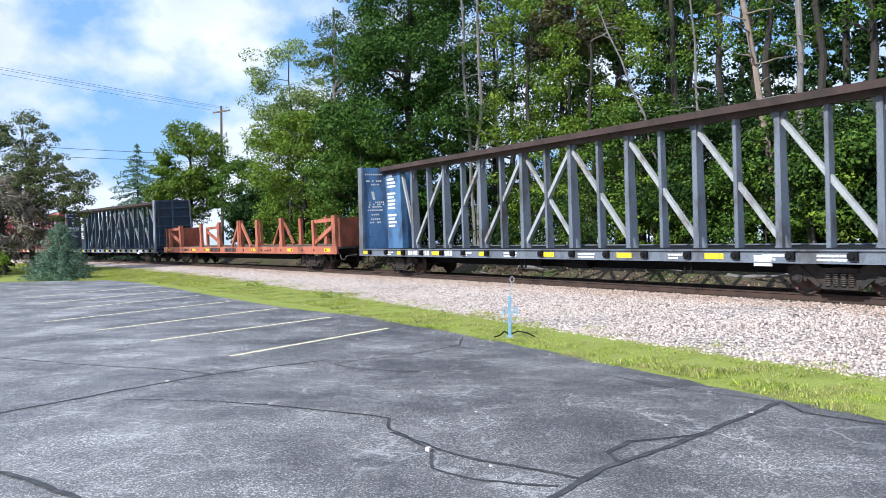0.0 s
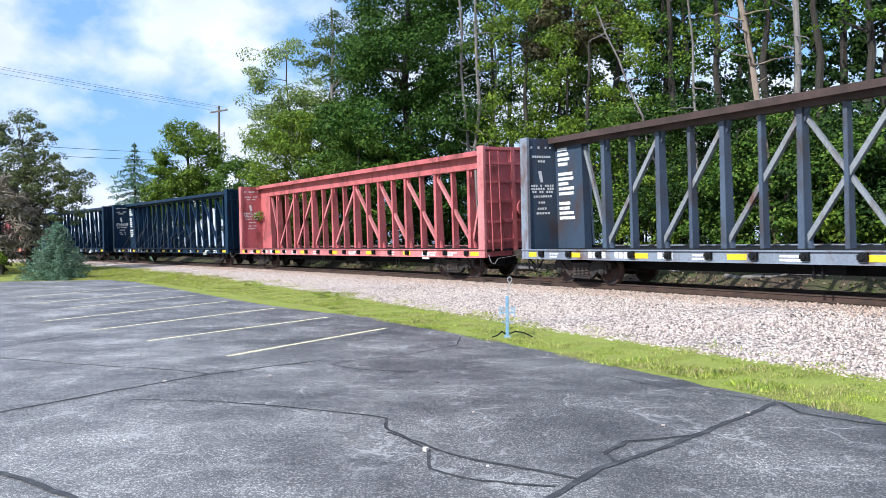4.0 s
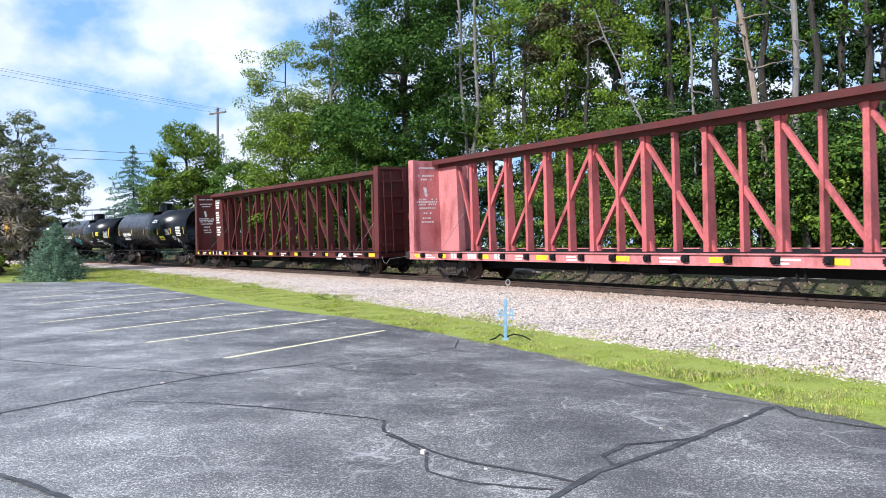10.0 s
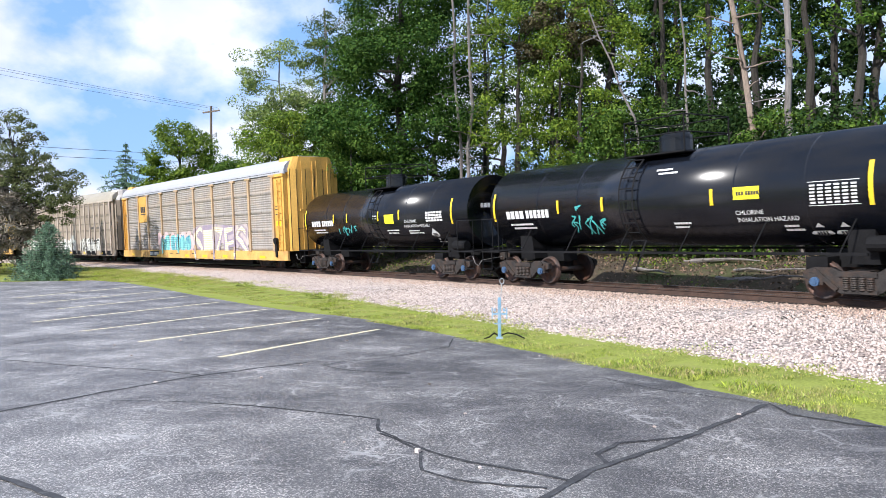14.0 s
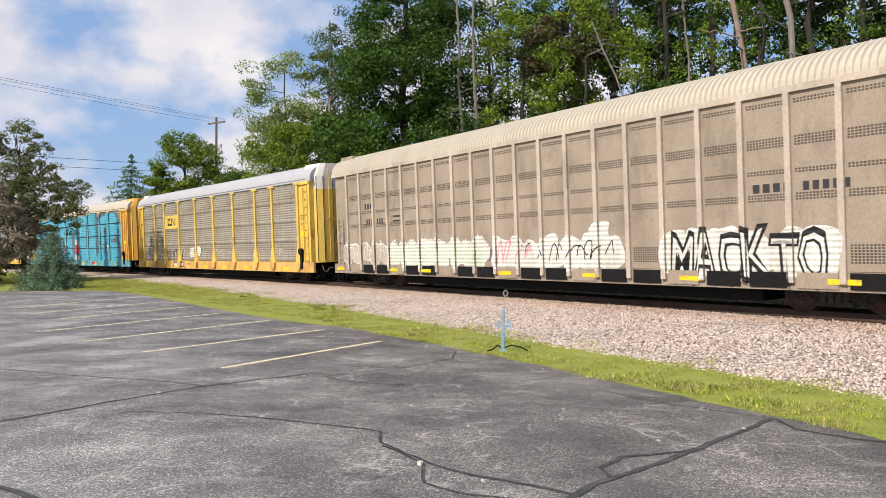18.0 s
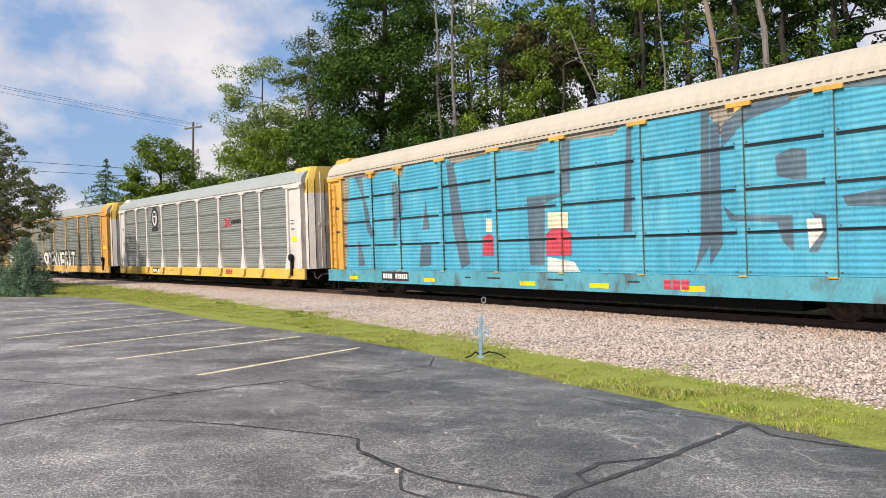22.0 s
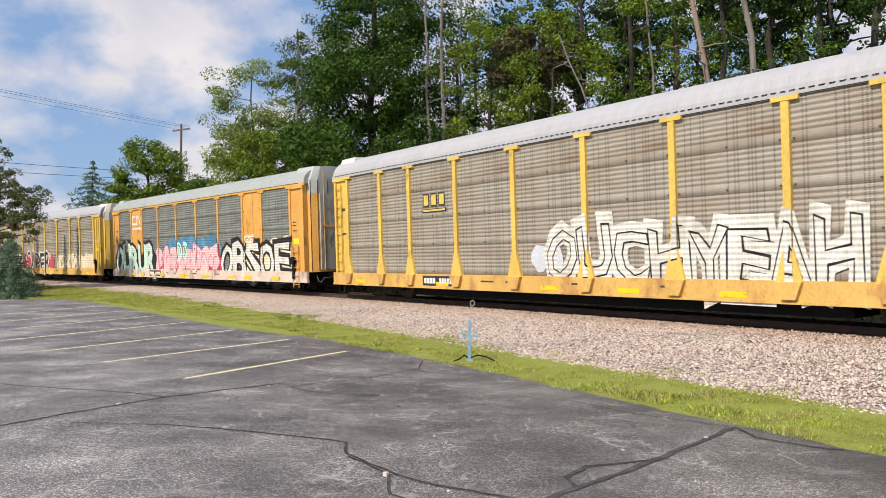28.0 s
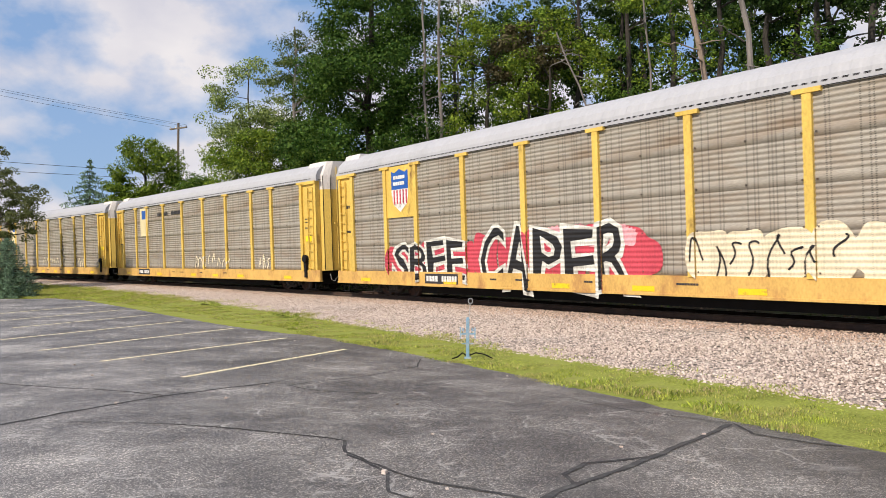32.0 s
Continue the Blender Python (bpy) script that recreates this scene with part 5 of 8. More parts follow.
        txt += bar_row(0.95, zc - 0.62, 8, 0.05, 0.1) + bar_row(0.95, zc - 0.73, 7, 0.05, 0.1) + bar_row(2.5, zc - 0.66, 7, 0.05, 0.1) + bar_row(2.5, zc - 0.75, 9, 0.05, 0.1) + bar_row(0.0, zc + 0.0, 4, 0.05, 0.07) + bar_row(0.0, zc - 0.1, 4, 0.05, 0.07)
        curved("lettering", txt, M_WHITE, "white lettering and stencil bars")
        lab = [rect(3.87 + i * 0.18, 4.02 + i * 0.18, zc - 0.30 + k * 0.1, zc - 0.23 + k * 0.1) for k in range(4) for i in range(6)]
        curved("data_panel", lab, M_WHITE)
        g = paint("teal_spray_paint", (0.08, 0.42, 0.40), None, 0)
        curved("graffiti", strokes(-3.0, -1.55, zc - 0.85, zc - 0.3, 7, 40 + int(s), 0.05), g, "teal sprayed scrawl")
        dx, dz = (4.16, 4.24), (zc - 0.80, zc - 1.10)
    for x, z in zip(dx, dz):
        curved("hazard_diamond", [([(x - 0.26, z), (x, z - 0.24), (x + 0.26, z), (x, z + 0.24)], [(0, 1, 2, 3)])], M_DIAMOND, "white hazard diamond placard")
        curved("placard_bar", bar_row(x - 0.13, z - 0.05, 4, 0.10, 0.05), M_DARKINK, out=0.011)
    # marks on the front head
    en = Shape().box(half - 0.055, half - 0.05, 0.1, 0.75, zc + 0.35, zc + 0.85)
    part("placard", en, M_SIGN, car, "yellow placard on the tank head")
    eb = Shape()
    for i in range(9):
        eb.box(half - 0.02, half - 0.012, -0.65 + i * 0.16, -0.53 + i * 0.16, zc + 0.12, zc + 0.28)
    part("lettering", eb, M_WHITE, car)
    add_trucks(car, trucks, kind != "long")
    add_ends(car, half + 0.25)
    return put(car, s)


# -- auto racks --
def perforate(m, size=0.046, dark=0.72):
    """Columns of small dark punched slots, in groups, over a panel's paint."""
    nt = m.node_tree
    N, L = nt.nodes.new, nt.links.new
    b = nt.nodes["Principled BSDF"]
    col = b.inputs["Base Color"].links[0].from_socket
    tc = N("ShaderNodeTexCoord")
    sp = N("ShaderNodeSeparateXYZ"); L(tc.outputs["Object"], sp.inputs[0])

    def op(kind, a, v):
        n = N("ShaderNodeMath"); n.operation = kind
        L(a, n.inputs[0])
        if not isinstance(v, (int, float)):
            L(v, n.inputs[1])
        else:
            n.inputs[1].default_value = v
        return n.outputs[0]
    zx = op("LESS_THAN", op("FRACT", op("DIVIDE", sp.outputs["Z"], size), 0), 0.5)
    xi = op("DIVIDE", sp.outputs["X"], size * 1.9)
    xx = op("LESS_THAN", op("FRACT", xi, 0), 0.42)
    wn = N("ShaderNodeTexWhiteNoise"); wn.noise_dimensions = "1D"
    L(op("FLOOR", xi, 0), wn.inputs["W"])
    pick = op("GREATER_THAN", wn.outputs["Value"], 0.55)
    f = op("MULTIPLY", op("MULTIPLY", op("MULTIPLY", zx, xx), pick), dark)
    mx = N("ShaderNodeMix"); mx.data_type = "RGBA"
    L(f, mx.inputs["Factor"]); L(col, mx.inputs[6]); mx.inputs[7].default_value = (0.03, 0.028, 0.025, 1)
    L(mx.outputs[2], b.inputs["Base Color"])
    return m


M_GALV = perforate(mat("galvanised_panel", (0.235, 0.26, 0.25), 0.5, 0.3, 0.25, 2.5, 30, 0.1, (0.16, 0.155, 0.14), 0.4, 1.2, stretch=(0.4, 1, 2)))
M_GALV_B = perforate(mat("weathered_panel", (0.34, 0.315, 0.27), 0.6, 0.15, 0.22, 2.0, 30, 0.1, (0.24, 0.185, 0.135), 0.5, 1.0, stretch=(0.4, 1, 2)))
M_GALV_S = mat("plain_galvanised_panel", (0.27, 0.295, 0.285), 0.45, 0.3, 0.22, 2.5, 30, 0.1, (0.19, 0.19, 0.175), 0.35, 1.2, stretch=(0.3, 1, 2))
M_GALV_P = perforate(mat("bleached_panel", (0.33, 0.30, 0.27), 0.6, 0.05, 0.25, 2.0, 30, 0.1, (0.37, 0.29, 0.22), 0.42, 1.0, stretch=(0.4, 1, 2)), 0.046, 0.5)
POSTS = (-11.9, -9.4, -7.4, -4.65, -1.75, 1.15, 4.05, 6.95, 9.0, 11.8)


def rack_roof(material, half=13.1, rib=0.03, pitch=0.30):
    prof = [(-1.60, 5.06), (-1.58, 5.22), (-1.50, 5.42), (-1.30, 5.62), (-0.95, 5.80), (-0.5, 5.90), (0.5, 5.90), (0.95, 5.80), (1.30, 5.62), (1.50, 5.42), (1.58, 5.22), (1.60, 5.06)]
    rings = []
    n = int(2 * half / pitch)
    for k in range(n):
        for u, o in ((0.0, 0), (0.30, 0), (0.45, 1), (0.80, 1), (0.95, 0)):
            x = -half + (k + u) * 2 * half / n
            rings.append([(x, y * (1 - rib * o / 1.6), z - rib * o * (0.3 if z < 5.3 else 1)) for y, z in prof])
    return Shape().loft(rings).mesh("roof", material)


def panel_mesh(w, z0, z1, material, depth=0.027):
    """A corrugated sheet w wide in four courses: a flat lapped band, then six rounded ribs along the car."""
    rows = []
    course = (z1 - z0) / 4
    for c in range(4):
        zb = z0 + c * course
        rows += [(zb, 0.006), (zb + 0.006, -0.014), (zb + 0.22, -0.012), (zb + 0.232, 0.002)]
        step = (course - 0.25) / 6
        for k in range(6):
            for u in (0.0, 0.17, 0.33, 0.5, 0.67, 0.83):
                rows.append((zb + 0.24 + (k + u) * step, 0.004 - depth * (0.5 - 0.5 * math.cos(2 * math.pi * u)) ** 0.8))
    rows.append((z1, 0.006))
    rings = [[(-w / 2, y, z), (w / 2, y, z)] for z, y in rows]
    s = Shape().loft(rings, caps=False, closed=False)
    return s.mesh("side_panel", material, True)


PANELS = {}


def eave_mesh(half=12.9, pitch=0.21):
    """Dark scallops under the roof's lower edge, and the rub rail below them."""
    s = Shape()
    for k in range(int(2 * half / pitch)):
        x = -half + k * pitch
        s.box(x, x + pitch * 0.6, -1.625, -1.59, 5.075, 5.115)
    s.box(-half, half, -1.632, -1.60, 4.985, 5.0)
    return s.mesh("eave_drip", M_BLACK)


EAVE = eave_mesh()


def rack_end(car, sx, half, low, high, split=3.9, narrow=False):
    """The end doors: a rounded shell past the last post, in two colours."""
    for z0, z1, m in ((1.0, split, low), (split, 5.85, high)):
        rings = []
        for z in (z0, (z0 + z1) / 2, z1):
            w = 1.42 if z < 5.3 else 1.15
            rings.append([(sx * x, y * w, z) for x, y in ((half - 1.5, -1), (half - 0.55, -1), (half - 0.2, -0.93), (half - 0.05, -0.72), (half, -0.05), (half, 0.05), (half - 0.05, 0.72), (half - 0.2, 0.93), (half - 0.55, 1), (half - 1.5, 1))])
        part("end_door", Shape().loft(rings), m, car)
    ba = Shape()
    for y in (-0.75, -0.12, 0.12, 0.75):
        ba.rod((sx * (half + 0.03), y, 1.1), (sx * (half + 0.03), y, 5.6), 0.025, 6)
    ba.box(*sorted((sx * half, sx * (half + 0.05))), -0.9, 0.9, 3.05, 3.15)
    part("door_bar", ba, low, car)
    for x, y in ((half - 0.55, -1.0), (half - 0.2, -0.93), (half - 0.05, -0.72), (half + 0.005, -0.36), (half + 0.01, 0.0), (half + 0.005, 0.36), (half - 0.05, 0.72)):
        part("door_seam", Shape().rod((sx * x, y * 1.42, 1.05), (sx * x, y * 1.42, 5.2), 0.016, 5), M_BLACK, car)




def rack_ladder(car, x, y, m, z0=1.0, z1=4.7, w=0.42):
    s = Shape()
    for dx in (-w / 2, w / 2):
        s.beam((x + dx, y, z0), (x + dx, y, z1), 0.03, 0.05, (0, 1, 0))
    k = z0 + 0.15
    while k < z1:
        s.beam((x - w / 2, y - 0.03, k), (x + w / 2, y - 0.03, k), 0.03, 0.03)
        k += 0.38
    part("ladder", s, m, car)


def autorack(label, s, frame_m, panel_m, roof_m, sill_m, end_low, end_high, post_m=None, flare=False, solid=(), post_w=0.20, split=4.6, ladder=True,
             logo=None, board=-8.1, tape=True, seed=0, post_y=1.66, rail_m=None, roof_rib=None, rear_high=None):
    rnd = random.Random(seed)
    half = 13.25
    car = thing("autorack_railcar", label, "railcar", group="train cars")
    post_m = post_m or frame_m
    part("roof", rack_roof(roof_m, half - 0.15, *(roof_rib or (0.012, 0.40))), None, car)
    # the last box is an added black block that fills the shade under the car
    part("centre_sill", Shape().box(-half + 0.3, half - 0.3, -0.45, 0.45, 0.35, 0.9).box(-half + 0.3, half - 0.3, -1.4, 1.4, 0.84, 0.95).box(-8.0, 8.0, -1.05, 1.05, 0.22, 0.86), M_BLACK, car)
    tagged(part("eave_drip", EAVE, None, car), "", "", "", "stuff")
    inn = Shape().box(-half + 1.0, half - 1.0, -1.52, 1.52, 5.0, 5.06)
    part("upper_deck", inn, M_BLACK, car)
    yp = 1.56
    for sy in (-1, 1):
        part("side_sill", Shape().box(-half, half, sy * 1.58 - 0.05, sy * 1.58 + 0.05, 0.55, 1.03).box(-half, half, sy * 1.58 - 0.08, sy * 1.58 + 0.08, 0.52, 0.58), sill_m, car)
        part("top_rail", Shape().box(-half + 0.1, half - 0.1, sy * 1.575 - 0.05, sy * 1.575 + 0.05, 4.98, 5.10), rail_m or roof_m, car)
    for sy in (-1, 1):
        for i, (a, b) in enumerate(zip(POSTS, POSTS[1:])):
            w = round(b - a, 2)
            if i in solid:
                part("solid_panel", Shape().box(a, b, *sorted((sy * 1.52, sy * 1.58)), 1.03, 4.98), frame_m, car)
                continue
            key = (w, panel_m.name)
            if key not in PANELS:
                PANELS[key] = panel_mesh(w, 1.03, 4.98, panel_m)
            part("side_panel", PANELS[key], None, car, at=pose((a + b) / 2, sy * yp, 0, 0, 0, 0 if sy < 0 else 180))
        for x in POSTS:
            p = Shape().box(x - post_w / 2, x + post_w / 2, *sorted((sy * 1.55, sy * post_y)), 1.0, 4.98)
            p.box(x - 0.31, x + 0.31, *sorted((sy * 1.57, sy * (post_y + 0.015))), 4.90, 5.0)
            if flare:
                y0, y1 = sorted((sy * 1.57, sy * (post_y + 0.012)))
                p.loft([[(x - 0.30, y0, 1.0), (x + 0.30, y0, 1.0), (x + 0.30, y1, 1.0), (x - 0.30, y1, 1.0)],
                        [(x - 0.10, y0, 1.75), (x + 0.10, y0, 1.75), (x + 0.10, y1, 1.75), (x - 0.10, y1, 1.75)]])
            part("post", p, post_m, car)
            if flare and sy < 0:
                part("jack_bracket", Shape().loft([[(x - 0.16, -1.74, 0.62), (x + 0.16, -1.74, 0.62), (x + 0.16, -1.6, 0.62), (x - 0.16, -1.6, 0.62)],
                                                   [(x - 0.30, -1.74, 1.0), (x + 0.30, -1.74, 1.0), (x + 0.30, -1.6, 1.0), (x - 0.30, -1.6, 1.0)]]), sill_m, car)
    rv = Shape()
    for a, b in zip(POSTS, POSTS[1:]):
        for z in (1.12, 2.10, 3.09, 4.08):
            for x in ([a + 0.16, b - 0.16] + ([(a + b) / 2] if b - a > 2.5 else [])):
                rv.box(x - 0.02, x + 0.02, -1.605, -1.585, z - 0.02, z + 0.02)
    tagged(part("panel_bolt", rv, M_STEEL, car), "", "", "", "stuff")
    # ends: solid bays with ladder, brake and the doors
    for sx in (-1, 1):
        for sy in (-1, 1):
            a0, a1 = sorted((sx * 11.85, sx * 13.0))
            part("end_bay", Shape().box(a0, a1, *sorted((sy * 1.50, sy * 1.57)), 1.03, 4.98), frame_m if not flare else post_m, car)
            part("corner_post", Shape().box(*sorted((sx * 12.85, sx * 13.02)), *sorted((sy * 1.40, sy * 1.62)), 1.0, 4.98), frame_m if not flare else post_m, car)
        rack_end(car, sx, half + 0.15, end_low, rear_high if rear_high and sx < 0 else end_high, split)
        if ladder:
            rack_ladder(car, sx * 12.62, -1.64, frame_m if not flare else post_m)
        part("canopy", Shape().box(*sorted((sx * 11.8, sx * 13.05)), -1.66, -1.50, 4.86, 5.0), frame_m if not flare else post_m, car)
        part("stirrup_step", STEP, None, car, at=pose(sx * 12.6, -1.6, 0.55))
    part("hand_brake", Shape().rod((12.1, -1.75, 1.55), (12.1, -1.62, 1.55), 0.17, 12).box(12.02, 12.2, -1.7, -1.6, 0.7, 1.5), M_BLACK, car)
    part("notice", Shape().box(12.05, 12.55, -1.585, -1.572, 2.32, 2.56), M_SIGN, car, "yellow notice plate")
    ys = -1.637
    if tape:
        flat_part("reflector_strip", [rect(x - 0.35, x + 0.35, 0.62, 0.76) for x in (-11.0, -5.5, -0.3, 2.6, 5.6, 10.4)], ys, M_REFLECT, car, "yellow reflective strips on the sill")
    part("number_board", Shape().box(board - 0.95, board + 0.95, -1.637, -1.632, 0.62, 0.97), M_DARKINK, car)
    flat_part("stencil", bar_row(board - 0.85, 0.70, 4, 0.19, 0.14) + bar_row(board + 0.05, 0.70, 6, 0.19, 0.11), -1.641, M_WHITE, car, "white stencilled bars on a black board")
    small = []
    for x in (-3.4, -2.2, 0.6, 3.6):
        small += bar_row(x, 0.80, rnd.randint(4, 8), 0.05, 0.07)
    flat_part("stencil", small, ys, M_DARKINK, car)
    small = bar_row(12.0, 3.3, 4, 0.05, 0.06) + bar_row(12.0, 3.15, 4, 0.05, 0.06) + bar_row(12.0, 2.9, 5, 0.05, 0.06) + bar_row(-12.5, 2.6, 4, 0.08, 0.08) + bar_row(-12.5, 3.6, 3, 0.12, 0.09)
    flat_part("stencil", small, -1.576, M_DARKINK, car)
    add_trucks(car, 9.75)
    add_ends(car, half + 0.35)
    return put(car, s), [(x - post_w / 2, x + post_w / 2, -post_y - 0.005) for x in POSTS]


def logo_plate(car, x0, x1, z0, z1, plate, y=-1.60):
    part("logo_plate", Shape().box(x0, x1, y - 0.012, y, z0, z1), plate, car)


def tag(car, ledges, layers, y=-1.597):
    """Layers of sprayed paint, each (name, polygons, material); every layer lies a little proud of the one below."""
    for k, (name, polys, m) in enumerate(layers):
        flat_part(name, polys, y - 0.004 * k, m, car, "", [(a, b, yl - 0.004 * k) for a, b, yl in ledges])


# ---- the cars, from the head of the visible train to its tail ----
c_pale = paint("chalky_grey_blue_paint", (0.16, 0.18, 0.215), (0.075, 0.065, 0.06), 0.45)
c_bright = paint("faded_blue_paint", (0.10, 0.20, 0.36), (0.05, 0.07, 0.12), 0.5)
c_rusttop = paint("rusty_maroon_paint", (0.070, 0.045, 0.04), (0.04, 0.03, 0.025), 0.5)
c_slate = paint("slate_blue_paint", (0.072, 0.095, 0.135), (0.06, 0.05, 0.05), 0.45)
c_slatesill = paint("pale_slate_paint", (0.22, 0.25, 0.30), RUST, 0.4)
c_pink = paint("faded_red_paint", (0.50, 0.135, 0.14), (0.20, 0.06, 0.055), 0.42)
c_pink2 = paint("pale_red_paint", (0.55, 0.20, 0.20), (0.30, 0.09, 0.085), 0.42)
c_navy = paint("navy_blue_paint", (0.007, 0.026, 0.060), (0.010, 0.018, 0.032), 0.35)
c_maroon = paint("dark_maroon_paint", (0.100, 0.025, 0.023), (0.06, 0.03, 0.028), 0.4)
c_red2 = paint("weathered_red_paint", (0.50, 0.125, 0.125), (0.20, 0.055, 0.05), 0.42)

centerbeam("centre-beam flatcar in chalky grey-blue paint with rusty top chord", c_pale, c_rusttop, c_pale, 15.5, half=12.1, trucks=9.2, board=c_bright, rib=paint("pale_grey_paint", (0.36, 0.37, 0.37), RUST, 0.35), seed=1)
stake_flat(-11.0)
centerbeam("empty slate blue centre-beam flatcar with pale sill", c_slate, c_rusttop, c_slatesill, -36.03, half=11.05, seed=2, board=paint("dark_slate_paint", (0.045, 0.066, 0.10), (0.06, 0.045, 0.045), 0.45), rib=paint("dull_grey_paint", (0.22, 0.235, 0.25), RUST, 0.35))
centerbeam("empty faded red centre-beam flatcar with deep top beam", c_pink, c_pink, c_pink2, -60.25, half=11.2, seed=3, deep=True, rib=c_pink2, warn=False, cables=3)
centerbeam("empty navy blue centre-beam flatcar with loose tie cables", c_navy, c_navy, c_navy, -84.3, half=11.1, seed=4, cables=14)
centerbeam("empty navy blue centre-beam flatcar with white stencils", c_navy, c_navy, c_navy, -108.7, half=11.1, seed=5, cables=12)
centerbeam("empty weathered red centre-beam flatcar with bleached bulkhead", c_red2, c_maroon, c_pink2, -132.67, half=10.85, board=c_pink2, seed=6, cables=2, warn=False)
centerbeam("empty dark maroon centre-beam flatcar with white stencils", c_maroon, c_maroon, c_maroon, -156.9, half=11.0, seed=7, cables=3)
tank_car("long black chlorine tank car with yellow strips", -176.4, 6.95, 1.41, 5.35, "long")
tank_car("black chlorine tank car with teal scrawl and yellow placard", -191.63, 6.75, 1.31, 5.4, "mid")
tank_car("black chlorine tank car with yellow placard and diamonds", -206.13, 6.45, 1.31, 5.0, "short")

c_or = paint("amber_yellow_paint", (0.64, 0.37, 0.085), RUST, 0.08)
c_ye = paint("bright_yellow_paint", (0.66, 0.46, 0.11), RUST, 0.08)
c_buff = paint("orange_buff_paint", (0.64, 0.34, 0.09), RUST, 0.05)
c_wh = paint("off_white_paint", (0.64, 0.61, 0.59), (0.40, 0.35, 0.32), 0.3)
c_roofw = paint("pale_roof_sheet", (0.40, 0.41, 0.44), (0.36, 0.37, 0.39), 0.3, 0.55, 0.05)
c_roofc = paint("cream_roof_sheet", (0.49, 0.45, 0.375), (0.44, 0.405, 0.34), 0.3, 0.55, 0.06)
c_roofg = paint("galvanised_roof_sheet", (0.40, 0.44, 0.44), (0.36, 0.40, 0.39), 0.35, 0.5, 0.06)
c_taupe = paint("taupe_grey_paint", (0.32, 0.265, 0.21), (0.22, 0.18, 0.14), 0.35)
c_taupe2 = paint("pale_taupe_paint", (0.47, 0.405, 0.34), (0.30, 0.25, 0.21), 0.3)
c_perf = paint("perforated_dark_taupe", (0.075, 0.062, 0.05), None, 0)
c_rustsill = paint("rusty_yellow_sill", (0.62, 0.39, 0.12), (0.34, 0.16, 0.07), 0.35)
sp_white = spray("white_spray_paint", (0.66, 0.67, 0.62), (0.46, 0.44, 0.40), 0.42, 0.6)
sp_cream = spray("cream_spray_paint", (0.72, 0.64, 0.47), (0.5, 0.44, 0.34), 0.25, 0.6)
sp_black = spray("black_spray_paint", (0.02, 0.02, 0.022), None, 0, 0.5)
sp_teal = spray("pale_teal_spray_paint", (0.22, 0.56, 0.54), (0.10, 0.32, 0.36), 0.4, 0.6)
sp_mint = spray("mint_spray_paint", (0.45, 0.72, 0.62), (0.6, 0.75, 0.7), 0.4, 0.6)
sp_pink = spray("pink_spray_paint", (0.74, 0.36, 0.40), (0.60, 0.22, 0.30), 0.35, 0.6)
sp_red = spray("crimson_spray_paint", (0.55, 0.07, 0.10), (0.35, 0.04, 0.08), 0.35, 0.6)

sp_blue = spray("deep_blue_spray_paint", (0.06, 0.20, 0.36), (0.2, 0.4, 0.5), 0.4, 0.6)
sp_cyan = spray("cyan_blue_spray_paint", (0.060, 0.345, 0.50), (0.12, 0.44, 0.56), 0.45, 0.55)
sp_dteal = spray("dark_blue_grey_spray_paint", (0.085, 0.135, 0.18), (0.15, 0.21, 0.25), 0.5, 0.6)

def poly(*pts):
    return (list(pts), [tuple(range(len(pts)))])


def bent_emblem(x, z, w, h, t):
    """A bracket and a bent bar of stroke t in a box w by h."""
    m = x + 0.48 * w
    return [rect(x, m - t * 1.5, z + h - t, z + h), rect(x, x + t, z + t, z + h - t), rect(x, m, z, z + t), rect(m, m + t, z, z + h),
            poly((m + t, z + h), (m + 2.2 * t, z + h), (x + w - t, z), (x + w - 2.2 * t, z)), rect(x + w - t, x + w, z, z + h)]


# amber car with teal and cream tags
car, led = autorack("amber autorack with weathered panels and teal and cream graffiti", -227.45, c_or, M_GALV_P, c_roofw, c_rustsill, c_or, c_or, seed=11, board=-6.4, post_m=paint("bleached_amber_paint", (0.48, 0.34, 0.20), (0.39, 0.31, 0.24), 0.45))
logo_plate(car, -9.3, -7.5, 3.05, 4.9, c_or)
flat_part("emblem", bar_row(-8.9, 3.75, 3, 0.42, 0.28, 0.06) + [rect(-8.9, -7.9, 3.58, 3.66)], -1.617, M_DARKINK, car, "plain dark emblem bars")
tag(car, led, [("graffiti_halo", blobs(-5.4, 0.7, 0.85, 2.15, 6, 21, 0.08), paint("rose_mist_spray", (0.62, 0.45, 0.44), (0.5, 0.36, 0.36), 0.4, 0.6)),
               ("graffiti_fill", blobs(-5.1, 0.4, 0.8, 2.0, 6, 22, -0.12, 0.1), sp_teal), ("graffiti_line", strokes(-5.0, 0.4, 0.85, 2.1, 12, 23, 0.06), sp_blue)])
tag(car, led, [("graffiti_halo", blobs(0.8, 8.6, 1.3, 2.5, 8, 24, 0.02), paint("faded_lilac_spray", (0.45, 0.38, 0.40), (0.56, 0.50, 0.42), 0.5, 0.6)), ("graffiti_outline", tag_word("SIZES", 0.9, 8.6, 0.7, 2.35, 25, 0.05), paint("faded_violet_spray", (0.30, 0.25, 0.32), (0.46, 0.40, 0.36), 0.55, 0.6)),
               ("graffiti_fill", tag_word("SIZES", 0.9, 8.6, 0.7, 2.35, 25, 0.0), sp_cream)])

